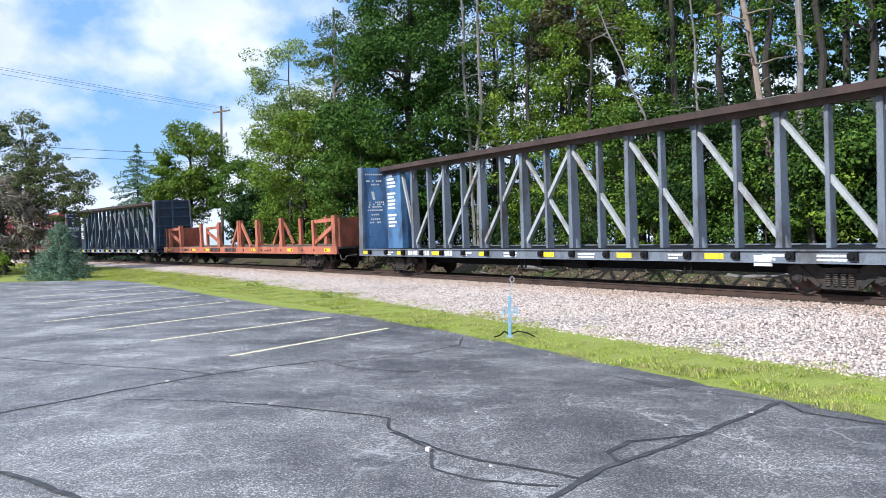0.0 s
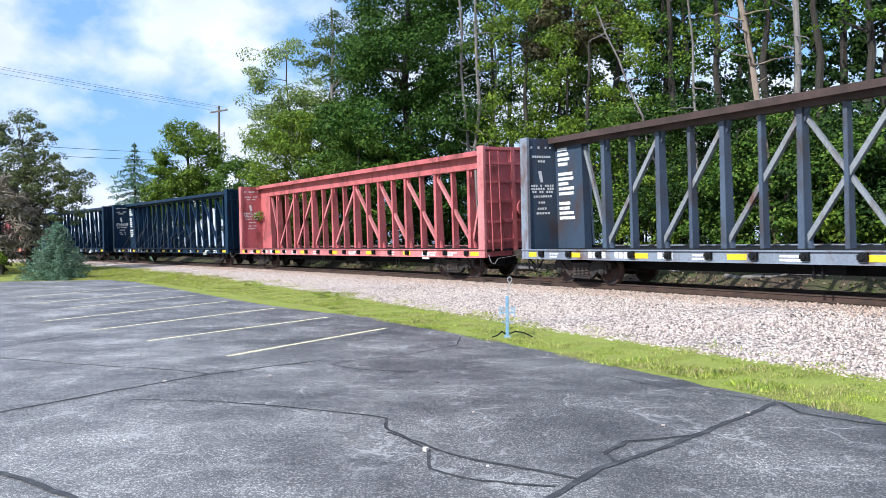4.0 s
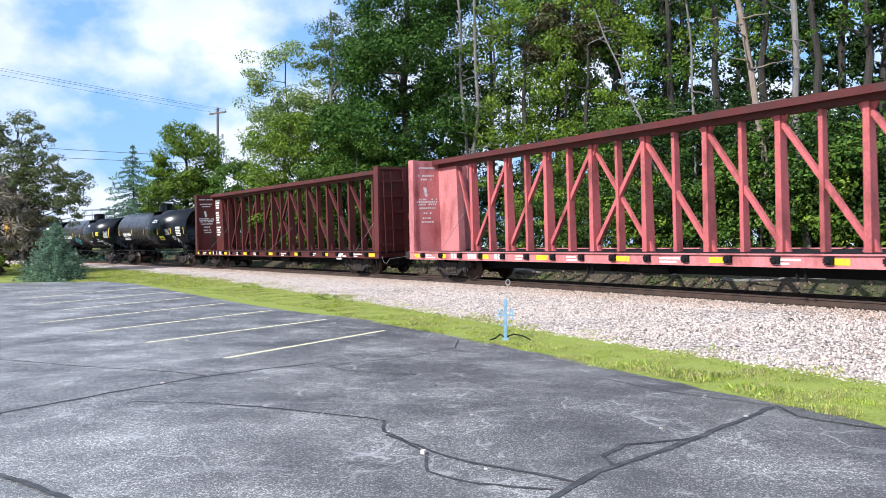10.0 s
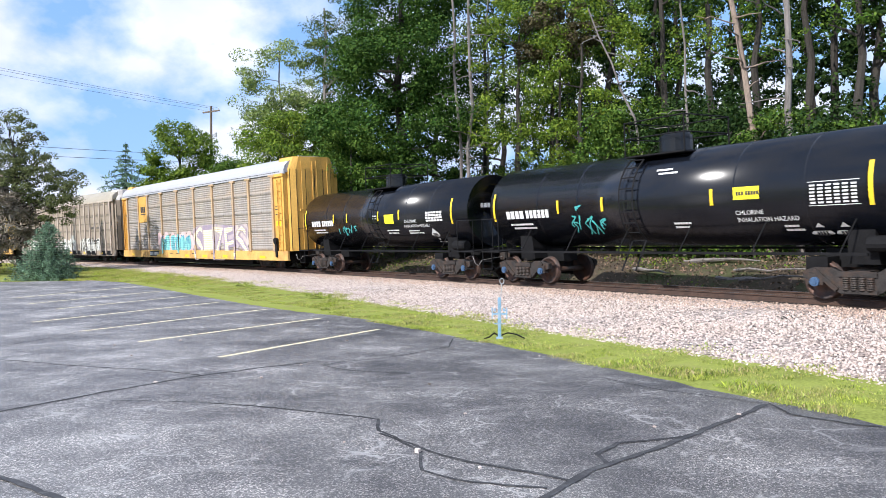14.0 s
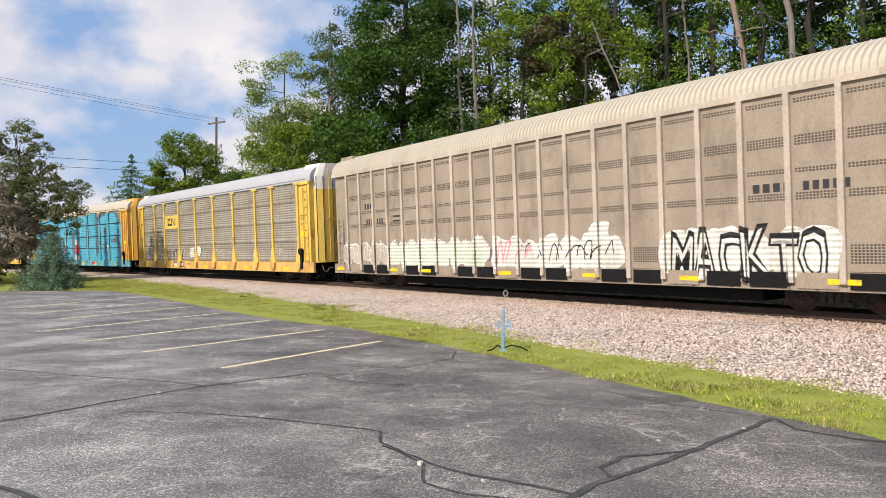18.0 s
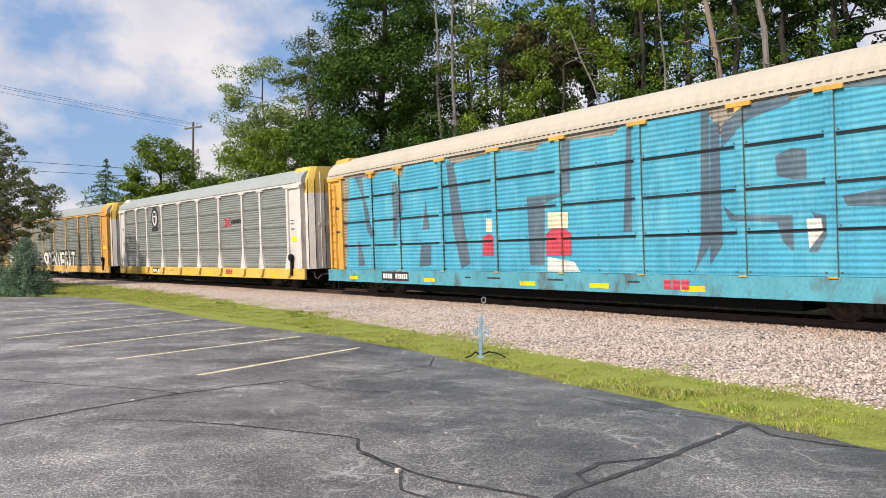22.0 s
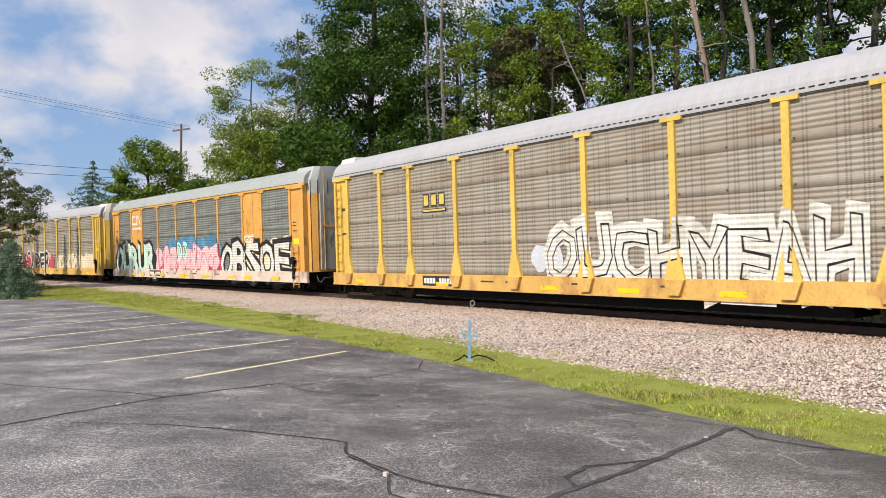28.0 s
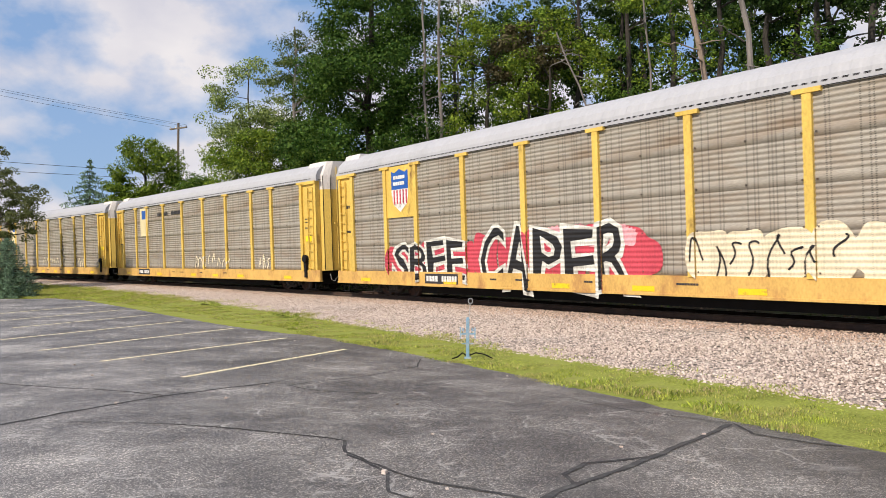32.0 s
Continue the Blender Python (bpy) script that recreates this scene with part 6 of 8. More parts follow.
# taupe car with many narrow panels and perforated bands
def taupe_rack(s):
    half = 13.25
    car = thing("autorack_railcar", "taupe grey autorack with perforated panels and white graffiti", "railcar", group="train cars")
    part("roof", rack_roof(c_roofc, half - 0.1, 0.04, 0.16), None, car)
    # past the real sill and floor, a wide black box stands in for underbody shade
    part("centre_sill", Shape().box(-half + 0.3, half - 0.3, -0.45, 0.45, 0.35, 0.9).box(-half + 0.3, half - 0.3, -1.4, 1.4, 0.84, 0.95).box(-8.0, 8.0, -1.05, 1.05, 0.22, 0.86), M_BLACK, car)
    xs = [-11.75 + i * 1.155 for i in range(22)]
    for sy in (-1, 1):
        part("top_rail", Shape().box(-half + 0.1, half - 0.1, *sorted((sy * 1.5, sy * 1.63)), 4.92, 5.07), c_taupe2, car)
        for i, (a, b) in enumerate(zip(xs, xs[1:])):
            part("side_panel", Shape().box(a, b, *sorted((sy * 1.52, sy * 1.56)), 0.98, 4.92), c_taupe, car)
            if sy < 0:
                for z0, z1 in ((4.68, 4.82), (3.75, 4.05), (3.15, 3.3), (2.55, 2.75), (1.15, 1.6)):
                    nx, nz = 12, max(2, int((z1 - z0) / 0.06))
                    hs = [rect(a + 0.14 + k * 0.078, a + 0.14 + k * 0.078 + 0.052, z0 + j * 0.06, z0 + j * 0.06 + 0.040) for k in range(nx) for j in range(nz)]
                    flat_part("perforation", hs, -1.5615, c_perf, car)
        for x in xs:
            part("post", Shape().box(x - 0.07, x + 0.07, *sorted((sy * 1.55, sy * 1.64)), 0.72, 4.95), c_taupe2, car)
        for i, (a, b) in enumerate(zip(xs, xs[1:])):
            part("sill_box", Shape().box(a + 0.12, b - 0.12, *sorted((sy * 1.45, sy * 1.58)), 0.60, 0.95), M_BLACK if i % 3 else c_taupe, car)
        part("side_sill", Shape().box(-half, half, *sorted((sy * 1.44, sy * 1.55)), 0.55, 0.97), c_taupe, car)
    for sx in (-1, 1):
        for sy in (-1, 1):
            part("end_bay", Shape().box(*sorted((sx * 11.7, sx * 13.0)), *sorted((sy * 1.42, sy * 1.5)), 0.98, 4.92), c_taupe, car)
        rack_end(car, sx, half + 0.15, c_taupe, c_wh if sx > 0 else c_taupe, 5.0)
        rack_ladder(car, sx * 12.5, -1.56, c_taupe2, 0.7, 3.0)
        part("stirrup_step", STEP, None, car, at=pose(sx * 12.6, -1.6, 0.55))
    flat_part("reflector_strip", [rect(x - 0.35, x + 0.35, 0.70, 0.82) for x in (-12.6, -8.0, -5.6, -0.9, 3.0, 6.4, 10.2)], -1.586, M_REFLECT, car)
    flat_part("stencil", bar_row(-10.2, 3.32, 3, 0.24, 0.13, 0.09) + bar_row(-10.1, 2.66, 3, 0.24, 0.11, 0.08) + bar_row(-9.2, 2.66, 3, 0.24, 0.11, 0.08) + bar_row(8.15, 2.75, 4, 0.2, 0.17, 0.08) + bar_row(9.35, 2.75, 5, 0.2, 0.14, 0.08)
              + bar_row(-7.9, 2.9, 6, 0.07, 0.09) + bar_row(-7.9, 2.72, 6, 0.07, 0.09), -1.566, M_DARKINK, car, "dark stencilled bars on the panels")
    led = [(x - 0.07, x + 0.07, -1.645) for x in xs]
    tag(car, led, [("graffiti_outline", blobs(-12.2, -8.4, 0.98, 1.9, 5, 31, 0.0), sp_white), ("graffiti_fill", blobs(-12.2, -8.4, 1.0, 1.85, 5, 31, -0.09), c_taupe2), ("graffiti_line", strokes(-12.1, -8.5, 1.0, 2.0, 7, 36, 0.05), sp_white)], -1.566)
    tag(car, led, [("graffiti_outline", blobs(-8.2, -1.9, 0.9, 1.9, 9, 32, 0.02, 0.16), sp_white), ("graffiti_fill", blobs(-8.1, -2.0, 0.95, 1.8, 9, 33, -0.16), spray("pale_lime_spray_paint", (0.58, 0.66, 0.52), (0.66, 0.68, 0.60), 0.4)), ("graffiti_line", strokes(-8.0, -2.1, 0.95, 2.0, 10, 34, 0.05), sp_white)], -1.566)
    tag(car, led, [("graffiti_fill", blobs(-1.5, 4.2, 0.9, 1.85, 7, 35, 0.02) + blobs(3.0, 3.8, 1.6, 2.3, 1, 335, -0.1), sp_white), ("graffiti_line", strokes(-1.4, 0.3, 1.0, 1.9, 5, 37, 0.07), sp_pink), ("graffiti_line", strokes(0.2, 4.0, 1.1, 1.8, 9, 337, 0.035), sp_black)], -1.566)
    tag(car, led, [("graffiti_halo", blobs(5.5, 10.1, 0.85, 1.95, 6, 38, 0.0), sp_white), ("graffiti_outline", tag_word("MACKTO", 5.8, 9.9, 0.75, 1.9, 39, 0.05), sp_black), ("graffiti_fill", tag_word("MACKTO", 5.8, 9.9, 0.8, 1.85, 39, -0.005), sp_white)], -1.566)
    add_trucks(car, 9.75)
    add_ends(car, half + 0.35)
    return put(car, s)


taupe_rack(-256.0)

# yellow car with weathered panels
car, led = autorack("bright yellow autorack with weathered grey panels", -284.45, c_ye, M_GALV_B, c_roofw, c_rustsill, c_ye, c_wh, seed=13, board=-5.0, flare=True, post_w=0.18)
logo_plate(car, -7.3, -4.75, 3.2, 4.1, c_ye)
flat_part("emblem", bent_emblem(-6.75, 3.42, 1.45, 0.48, 0.12), -1.617, M_DARKINK, car, "plain dark emblem of thick bars")
tag(car, led, [("graffiti_line", blobs(-3.0, -1.0, 1.2, 2.0, 2, 41, -0.2) + strokes(-6.2, -3.9, 1.1, 1.9, 7, 42, 0.04) + strokes(1.5, 3.4, 1.3, 1.75, 6, 43, 0.035) + strokes(6.6, 7.6, 1.2, 1.7, 4, 45, 0.04) + strokes(8.6, 10.2, 1.3, 1.7, 4, 46, 0.03), sp_white), ("graffiti_shade", strokes(-6.2, -3.9, 1.05, 1.8, 4, 44, 0.06), sp_black)])

# blue lettered car
car, led = autorack("amber autorack with huge sprayed blue letters and cream roof", -312.93, c_or, M_GALV_B, c_roofc, paint("teal_grey_sill", (0.09, 0.34, 0.42), RUST, 0.35), c_or, c_or, seed=14, board=-7.8)
tag(car, led, [("graffiti_fill", [poly((-11.6, 1.04), (11.5, 1.04), (11.5, 4.3), (10.2, 4.95), (8.8, 4.98), (7.2, 4.6), (6.5, 4.2), (6.1, 4.96), (3.5, 4.96), (3.2, 4.75), (0.5, 4.9), (0.1, 4.7), (-1.6, 4.92), (-4.0, 4.7), (-4.2, 4.95), (-6.9, 4.95), (-7.2, 4.5), (-7.5, 4.9), (-8.8, 4.9), (-9.2, 4.7), (-11.2, 4.9))], sp_cyan),
               ("graffiti_shadow", [poly((-10.74, 4.92), (-10.14, 4.88), (-10.0, 4.1), (-9.21, 2.44), (-9.49, 2.3), (-9.81, 2.59), (-10.2, 4.1))], sp_dteal)])
DARK_STROKES = (((-10.61, 2.23), (-10.38, 2.1), (-10.06, 1.21), (-10.61, 1.15)), ((-7.84, 4.47), (-7.43, 4.44), (-7.12, 3.43), (-7.65, 2.22), (-7.86, 2.29)), ((-5.63, 3.58), (-5.41, 2.55), (-5.88, 2.51)),
                ((-6.0, 1.96), (-5.35, 1.95), (-5.39, 1.23), (-6.13, 1.17)), ((-4.3, 4.8), (-3.9, 4.8), (-3.1, 1.3), (-3.6, 1.1), (-4.0, 2.4)), ((1.29, 4.9), (1.63, 4.85), (1.57, 3.34), (1.23, 3.37)),
                ((-0.25, 3.33), (1.57, 3.34), (0.53, 3.1), (0.45, 1.25), (-0.17, 1.25)), ((3.68, 4.89), (3.84, 4.87), (3.76, 2.14), (3.48, 2.14)), ((5.94, 4.95), (6.16, 4.95), (6.1, 1.75), (5.64, 1.11), (5.84, 1.83)),
                ((6.19, 4.65), (6.42, 4.62), (6.43, 1.74), (6.08, 1.27)), ((6.45, 4.0), (6.5, 4.55), (7.09, 4.9), (8.14, 4.97), (8.14, 4.78), (7.2, 4.6), (6.7, 4.2)), ((6.46, 2.67), (6.78, 2.42), (8.14, 2.36), (8.15, 1.57), (7.91, 1.79), (7.78, 2.23), (6.62, 2.32)),
                ((7.78, 3.69), (8.18, 3.82), (8.48, 3.75), (8.48, 3.12), (8.16, 3.14), (7.81, 3.25)), ((8.56, 2.41), (8.86, 2.32), (8.91, 1.97), (8.67, 1.56), (8.47, 1.56), (8.78, 1.98)),
                ((8.9, 4.95), (10.2, 4.8), (11.3, 3.9), (11.45, 4.3), (10.3, 4.98)), ((9.2, 2.7), (10.9, 2.9), (11.4, 2.3), (11.45, 1.2), (11.2, 1.2), (10.9, 2.4), (9.3, 2.5)))
tag(car, led, [("graffiti_shadow", [poly(*q)], sp_dteal) for q in DARK_STROKES[:1]], -1.605)
for q in DARK_STROKES[1:]:
    tag(car, [(x0, x1, yl - 0.008) for x0, x1, yl in led], [("graffiti_shadow", [poly(*q)], sp_dteal)], -1.605)
for q, m in ((((0.53, 1.55), (1.56, 1.54), (1.58, 2.16), (1.34, 2.31), (0.83, 2.33), (0.56, 2.19)), sp_red), (((-2.42, 1.57), (-1.81, 1.56), (-1.78, 2.15), (-2.06, 2.27), (-2.39, 2.17)), sp_red), (((0.65, 2.82), (1.48, 2.78), (1.46, 2.33), (0.63, 2.34)), sp_cream),
             (((-2.2, 2.76), (-1.85, 2.74), (-1.87, 2.31), (-2.22, 2.33)), sp_cream), (((0.6, 1.5), (1.67, 1.35), (1.9, 1.06), (0.57, 1.06)), sp_white), (((8.45, 2.27), (8.76, 2.26), (8.8, 1.98), (8.5, 1.63)), sp_white)):
    tag(car, [(x0, x1, yl - 0.014) for x0, x1, yl in led], [("graffiti_spot", [poly(*q)], m)], -1.612)
flat_part("emblem", bar_row(4.75, 0.66, 3, 0.24, 0.22), -1.641, sp_red, car)
for a, b in zip(POSTS, POSTS[1:]):
    for z in (2.03, 3.01, 4.0):
        part("panel_seam", Shape().box(a + 0.12, b - 0.12, -1.635, -1.60, z - 0.025, z + 0.025), sp_black, car)

# silver and white car on a yellow sill
car, led = autorack("silver autorack with white flared posts on a yellow sill", -341.65, c_wh, M_GALV_S, c_roofg, c_ye, c_wh, c_ye, flare=True, rear_high=c_wh, ladder=False, rail_m=c_wh, roof_rib=(0.03, 0.16), seed=15, board=-5.6, post_w=0.18)
ring_pts = [(-6.0 + 0.62 * math.cos(2 * math.pi * k / 28), 4.25 + 0.72 * math.sin(2 * math.pi * k / 28)) for k in range(28)]
ring_in = [(-6.0 + 0.40 * math.cos(2 * math.pi * k / 28), 4.22 + 0.50 * math.sin(2 * math.pi * k / 28)) for k in range(28)]
tag(car, (), [("emblem", [(ring_pts, [tuple(range(28))]), rect(-6.55, -5.45, 3.38, 3.62)], M_DARKINK), ("emblem", [(ring_in, [tuple(range(28))])], M_WHITE),
              ("emblem", [([(-6.18, 4.0), (-6.0, 3.85), (-5.82, 4.0), (-5.82, 4.3), (-6.18, 4.3)], [(0, 1, 2, 3, 4)]), rect(-6.25, -5.75, 4.38, 4.6)], M_DARKINK)])
tag(car, (), [("emblem", [([(4.6, 3.72), (4.85, 3.75), (5.5, 3.3), (5.25, 3.27)], [(0, 1, 2, 3)]), ([(4.6, 3.27), (4.85, 3.27), (5.5, 3.78), (5.25, 3.78)], [(0, 1, 2, 3)])], sp_red), ("emblem_bar", bar_row(5.55, 3.43, 9, 0.20, 0.125, 0.045), M_DARKINK)])
flat_part("emblem", bar_row(4.75, 0.68, 3, 0.26, 0.24), -1.641, sp_red, car)

# grey-panelled car with wide yellow end bays
car, led = autorack("autorack with galvanised panels, yellow frame and white graffiti", -370.35, c_buff, M_GALV, c_roofg, c_rustsill, c_wh, c_ye, seed=16, board=-5.6, post_w=0.16, ladder=False, post_y=1.62, rail_m=c_buff, roof_rib=(0.03, 0.16))
cap = rack_roof(c_buff, 0.72, 0.0, 1.4)
for sx in (-1, 1):
    part("roof_cap", cap, None, car, "yellow painted roof end", at=Matrix.Translation((sx * 12.42, 0, 0.012)))
flat_part("emblem", bar_row(-6.5, 3.55, 3, 0.34, 0.3, 0.08) + [rect(-6.6, -5.3, 3.42, 3.47)], -1.60, M_DARKINK, car)
tag(car, led, [("graffiti_outline", blobs(-11.8, -7.7, 1.0, 2.2, 6, 61, -0.02), sp_white), ("graffiti_line", strokes(-11.6, -7.8, 1.1, 2.1, 10, 62, 0.04), sp_blue)])
tag(car, led, [("graffiti_fill", blobs(-7.0, -3.7, 0.75, 2.3, 4, 63, -0.05, 0.15), sp_dteal), ("graffiti_line", strokes(-6.8, -3.8, 1.1, 2.1, 4, 64, 0.07), sp_black)])
tag(car, led, [("graffiti_outline", tag_word("SKEN", -1.7, 1.8, 0.75, 2.15, 65, 0.075), sp_black), ("graffiti_fill", tag_word("SKEN", -1.7, 1.8, 0.75, 2.15, 65, 0.025), sp_white),
               ("graffiti_outline", tag_word("VEGAT", 1.9, 6.1, 0.55, 2.2, 66, 0.075), sp_black), ("graffiti_fill", tag_word("VEGAT", 1.9, 6.1, 0.55, 2.2, 66, 0.02), sp_white)])

# yellow car, white words
car, led = autorack("yellow autorack with weathered panels and big white graffiti", -398.6, c_ye, M_GALV_B, c_roofw, c_rustsill, c_ye, c_wh, seed=17, board=-5.7, flare=True, post_w=0.18)
tag(car, (), [("emblem_shadow", bar_row(-6.55, 3.42, 3, 0.46, 0.36, 0.1) + [rect(-6.6, -5.2, 3.22, 3.34)], M_DARKINK), ("emblem", bar_row(-6.5, 3.47, 3, 0.36, 0.27, 0.19) + [rect(-6.55, -5.25, 3.25, 3.31)], c_ye)])
tag(car, led, [("graffiti_halo", blobs(-1.0, 0.2, 1.2, 2.0, 2, 70, 0.0), paint("pale_blue_mist_spray", (0.55, 0.60, 0.66), None, 0, 0.6)),
               ("graffiti_outline", tag_word("OUCH", -0.4, 4.5, 0.95, 2.4, 71, 0.11), sp_white), ("graffiti_line", tag_word("OUCH", -0.4, 4.5, 0.98, 2.3, 71, 0.035), sp_black), ("graffiti_fill", tag_word("OUCH", -0.4, 4.5, 0.98, 2.3, 71, 0.012), sp_white),
               ("graffiti_outline", tag_word("YEAH", 4.5, 8.5, 0.75, 2.3, 72, 0.10), sp_white), ("graffiti_line", tag_word("YEAH", 4.5, 8.5, 0.8, 2.2, 72, 0.035), sp_black), ("graffiti_fill", tag_word("YEAH", 4.5, 8.5, 0.8, 2.2, 72, 0.012), sp_white)])

# orange buff car covered in tags
car, led = autorack("orange-buff autorack with grey panels and colourful graffiti", -427.4, c_buff, M_GALV, c_roofg, paint("pale_painted_sill", (0.62, 0.52, 0.44), RUST, 0.3), c_buff, c_roofg, solid=(1, 7), seed=18, board=-5.2, post_w=0.16, post_y=1.62, ladder=False, rail_m=c_buff, roof_rib=(0.03, 0.16))
rack_ladder(car, 12.3, -1.64, c_buff, 0.3, 2.2, 0.5)
for x0 in (8.1,):
    flat_part("panel_joint", [rect(x0 - 0.012, x0 + 0.012, 1.05, 4.9)], -1.583, M_DARKINK, car)
part("end_door", Shape().box(13.33, 13.43, -0.95, 0.95, 1.1, 4.6), paint("grey_door_steel", (0.42, 0.43, 0.42), RUST, 0.35), car, "bare grey steel end door")
flat_part("emblem", bent_emblem(-9.25, 3.97, 1.75, 0.63, 0.13), -1.584, M_WHITE, car, "plain white emblem of thick bars")
flat_part("stencil", bar_row(-9.25, 3.66, 9, 0.14, 0.14, 0.05), -1.584, M_WHITE, car)
tag(car, led, [("graffiti_halo", [rect(-12.8, 11.6, 0.60, 1.1)], sp_white),
     ("graffiti_haze", blobs(-12.9, -10.4, 0.9, 2.55, 3, 80, 0.02), sp_pink), ("graffiti_shadow", blobs(-12.5, -5.1, 0.74, 2.3, 6, 81, 0.0), sp_black), ("graffiti_outline", tag_word("OURUR", -12.5, -5.3, 0.66, 2.6, 82, 0.085), sp_black), ("graffiti_fill", tag_word("OURUR", -12.5, -5.3, 0.74, 2.5, 82, 0.05), sp_white), ("graffiti_shade", tag_word("OURUR", -12.5, -5.3, 0.9, 2.44, 82, 0.025), sp_mint)])
tag(car, led, [("graffiti_spike", blobs(-3.2, 4.0, 1.2, 2.9, 5, 84, 0.0, 0.25), sp_blue), ("graffiti_outline", blobs(-5.2, 4.1, 0.75, 2.35, 8, 85, 0.04), sp_red), ("graffiti_fill", blobs(-5.1, 4.0, 0.95, 2.4, 8, 85, -0.05), spray("pale_pink_spray_paint", (0.78, 0.50, 0.54), (0.66, 0.36, 0.42), 0.4)),
               ("graffiti_line", strokes(-4.9, 3.8, 0.8, 2.2, 16, 86, 0.045), sp_red), ("graffiti_drip", strokes(-4.9, 3.8, 0.62, 1.1, 12, 186, 0.07), sp_red), ("graffiti_fill", blobs(-1.6, 0.0, 1.6, 2.7, 2, 87, -0.15), sp_mint), ("graffiti_line", strokes(-1.6, 0.1, 1.6, 2.7, 3, 88, 0.06), sp_black)])
tag(car, led, [("graffiti_halo", blobs(7.0, 12.0, 0.9, 2.5, 4, 89, 0.0), sp_cream), ("graffiti_outline", tag_word("OBSOE", 4.3, 11.7, 0.62, 2.45, 90, 0.085), sp_black), ("graffiti_fill", tag_word("OBSOE", 4.3, 11.7, 0.66, 2.4, 90, 0.025), sp_white),
               ("graffiti_fill", blobs(7.2, 8.3, 2.45, 2.95, 1, 91, -0.12), sp_cream), ("graffiti_line", strokes(7.2, 8.3, 2.4, 2.75, 3, 92, 0.04), sp_red)])
flat_part("reflector_strip", [rect(x - 0.35, x + 0.35, 0.62, 0.78) for x in (-11.0, -9.2, -7.4, -4.0, -0.9, 2.4, 7.5, 10.4)], -1.662, M_REFLECT, car)

# yellow car with black and red tags
car, led = autorack("amber autorack with shield emblem and black and red graffiti", -456.1, c_ye, M_GALV_B, c_roofw, c_rustsill, c_ye, c_wh, seed=19, board=-6.0)
logo_plate(car, -9.3, -7.5, 3.05, 4.98, c_ye)
shield = [(-8.95, 4.8), (-8.75, 4.72), (-8.40, 4.85), (-8.05, 4.72), (-7.85, 4.8), (-7.85, 3.9), (-7.95, 3.55), (-8.40, 3.25), (-8.85, 3.55), (-8.95, 3.9)]
flat_part("emblem", [(shield, [tuple(range(10))])], -1.616, M_WHITE, car)
flat_part("emblem", [([(-8.95, 4.8), (-8.75, 4.72), (-8.40, 4.85), (-8.05, 4.72), (-7.85, 4.8), (-7.85, 4.1), (-8.95, 4.1)], [tuple(range(7))])], -1.620, paint("royal_blue_paint", (0.02, 0.10, 0.38), None, 0), car)
flat_part("emblem", bar_row(-8.8, 4.48, 5, 0.13, 0.13) + bar_row(-8.82, 4.25, 5, 0.13, 0.13), -1.624, M_WHITE, car)
flat_part("emblem", [rect(-8.82 + k * 0.2, -8.73 + k * 0.2, 3.55, 4.08) for k in range(5)], -1.620, sp_red, car)
tag(car, led, [("graffiti_halo", blobs(-9.3, -4.2, 0.75, 2.05, 5, 91, -0.04), sp_red), ("graffiti_halo", blobs(-4.2, 2.9, 0.7, 2.25, 6, 92, -0.03), sp_red),
               ("graffiti_halo", blobs(-1.0, 2.4, 1.75, 2.4, 4, 93, -0.12, 0.2), sp_pink),
               ("graffiti_outline", tag_word("SBEE", -9.0, -4.6, 0.72, 2.0, 94, 0.06), sp_white), ("graffiti_fill", tag_word("SBEE", -9.0, -4.6, 0.72, 2.0, 94, 0.005), sp_black),
               ("graffiti_outline", tag_word("CAPER", -3.9, 2.3, 0.66, 2.3, 95, 0.06), sp_white), ("graffiti_fill", tag_word("CAPER", -3.9, 2.3, 0.66, 2.3, 95, 0.005), sp_black)])
tag(car, led, [("graffiti_outline", blobs(4.0, 11.6, 0.85, 2.1, 8, 96, 0.0), sp_cream), ("graffiti_line", strokes(4.1, 7.6, 0.95, 2.0, 8, 97, 0.05), sp_black)])

for k, (s, seed) in enumerate(((-484.1, 20), (-512.6, 21))):
    car, led = autorack(("yellow autorack with weathered panels and pale graffiti lines", "yellow autorack at the train's tail with weathered panels")[k], s, c_ye, M_GALV_B, c_roofw, c_rustsill, c_ye, c_wh, seed=seed)
    logo_plate(car, -8.6, -7.2, 3.1, 4.9, paint("pale_cream_paint", (0.66, 0.58, 0.36), None, 0))
    flat_part("emblem", [rect(-8.3, -7.5, 4.2, 4.75)], -1.616, PAINT["royal_blue_paint"], car)
    flat_part("stencil", bar_row(-5.6, 4.28, 8, 0.2, 0.17) + bar_row(-3.4, 4.28, 7, 0.2, 0.17), -1.60, M_DARKINK, car)
    tag(car, led, [("graffiti_line", strokes(-0.2, 4.6, 1.0, 1.9, 8, 101 + k, 0.09) + strokes(7.2, 9.0, 1.0, 1.8, 3, 103 + k, 0.08), sp_cream)])


# ---- plants ----
M_BARK = mat("grey_brown_bark", (0.040, 0.034, 0.028), 0.9, 0, 0.4, 4, 22, 0.7, (0.05, 0.045, 0.035), 0.4, 1.5, stretch=(3, 3, 0.5), bump_dist=0.04)
M_BIRCH = mat("pale_bare_trunk", (0.27, 0.205, 0.16), 0.85, 0, 0.3, 3, 20, 0.5, (0.12, 0.10, 0.09), 0.4, 1.6, stretch=(2, 2, 0.6), bump_dist=0.03)
M_SNAG = mat("weathered_dead_trunk", (0.20, 0.18, 0.165), 0.9, 0, 0.3, 3, 20, 0.5, (0.10, 0.09, 0.08), 0.4, 1.6, stretch=(3, 3, 0.4), bump_dist=0.03)


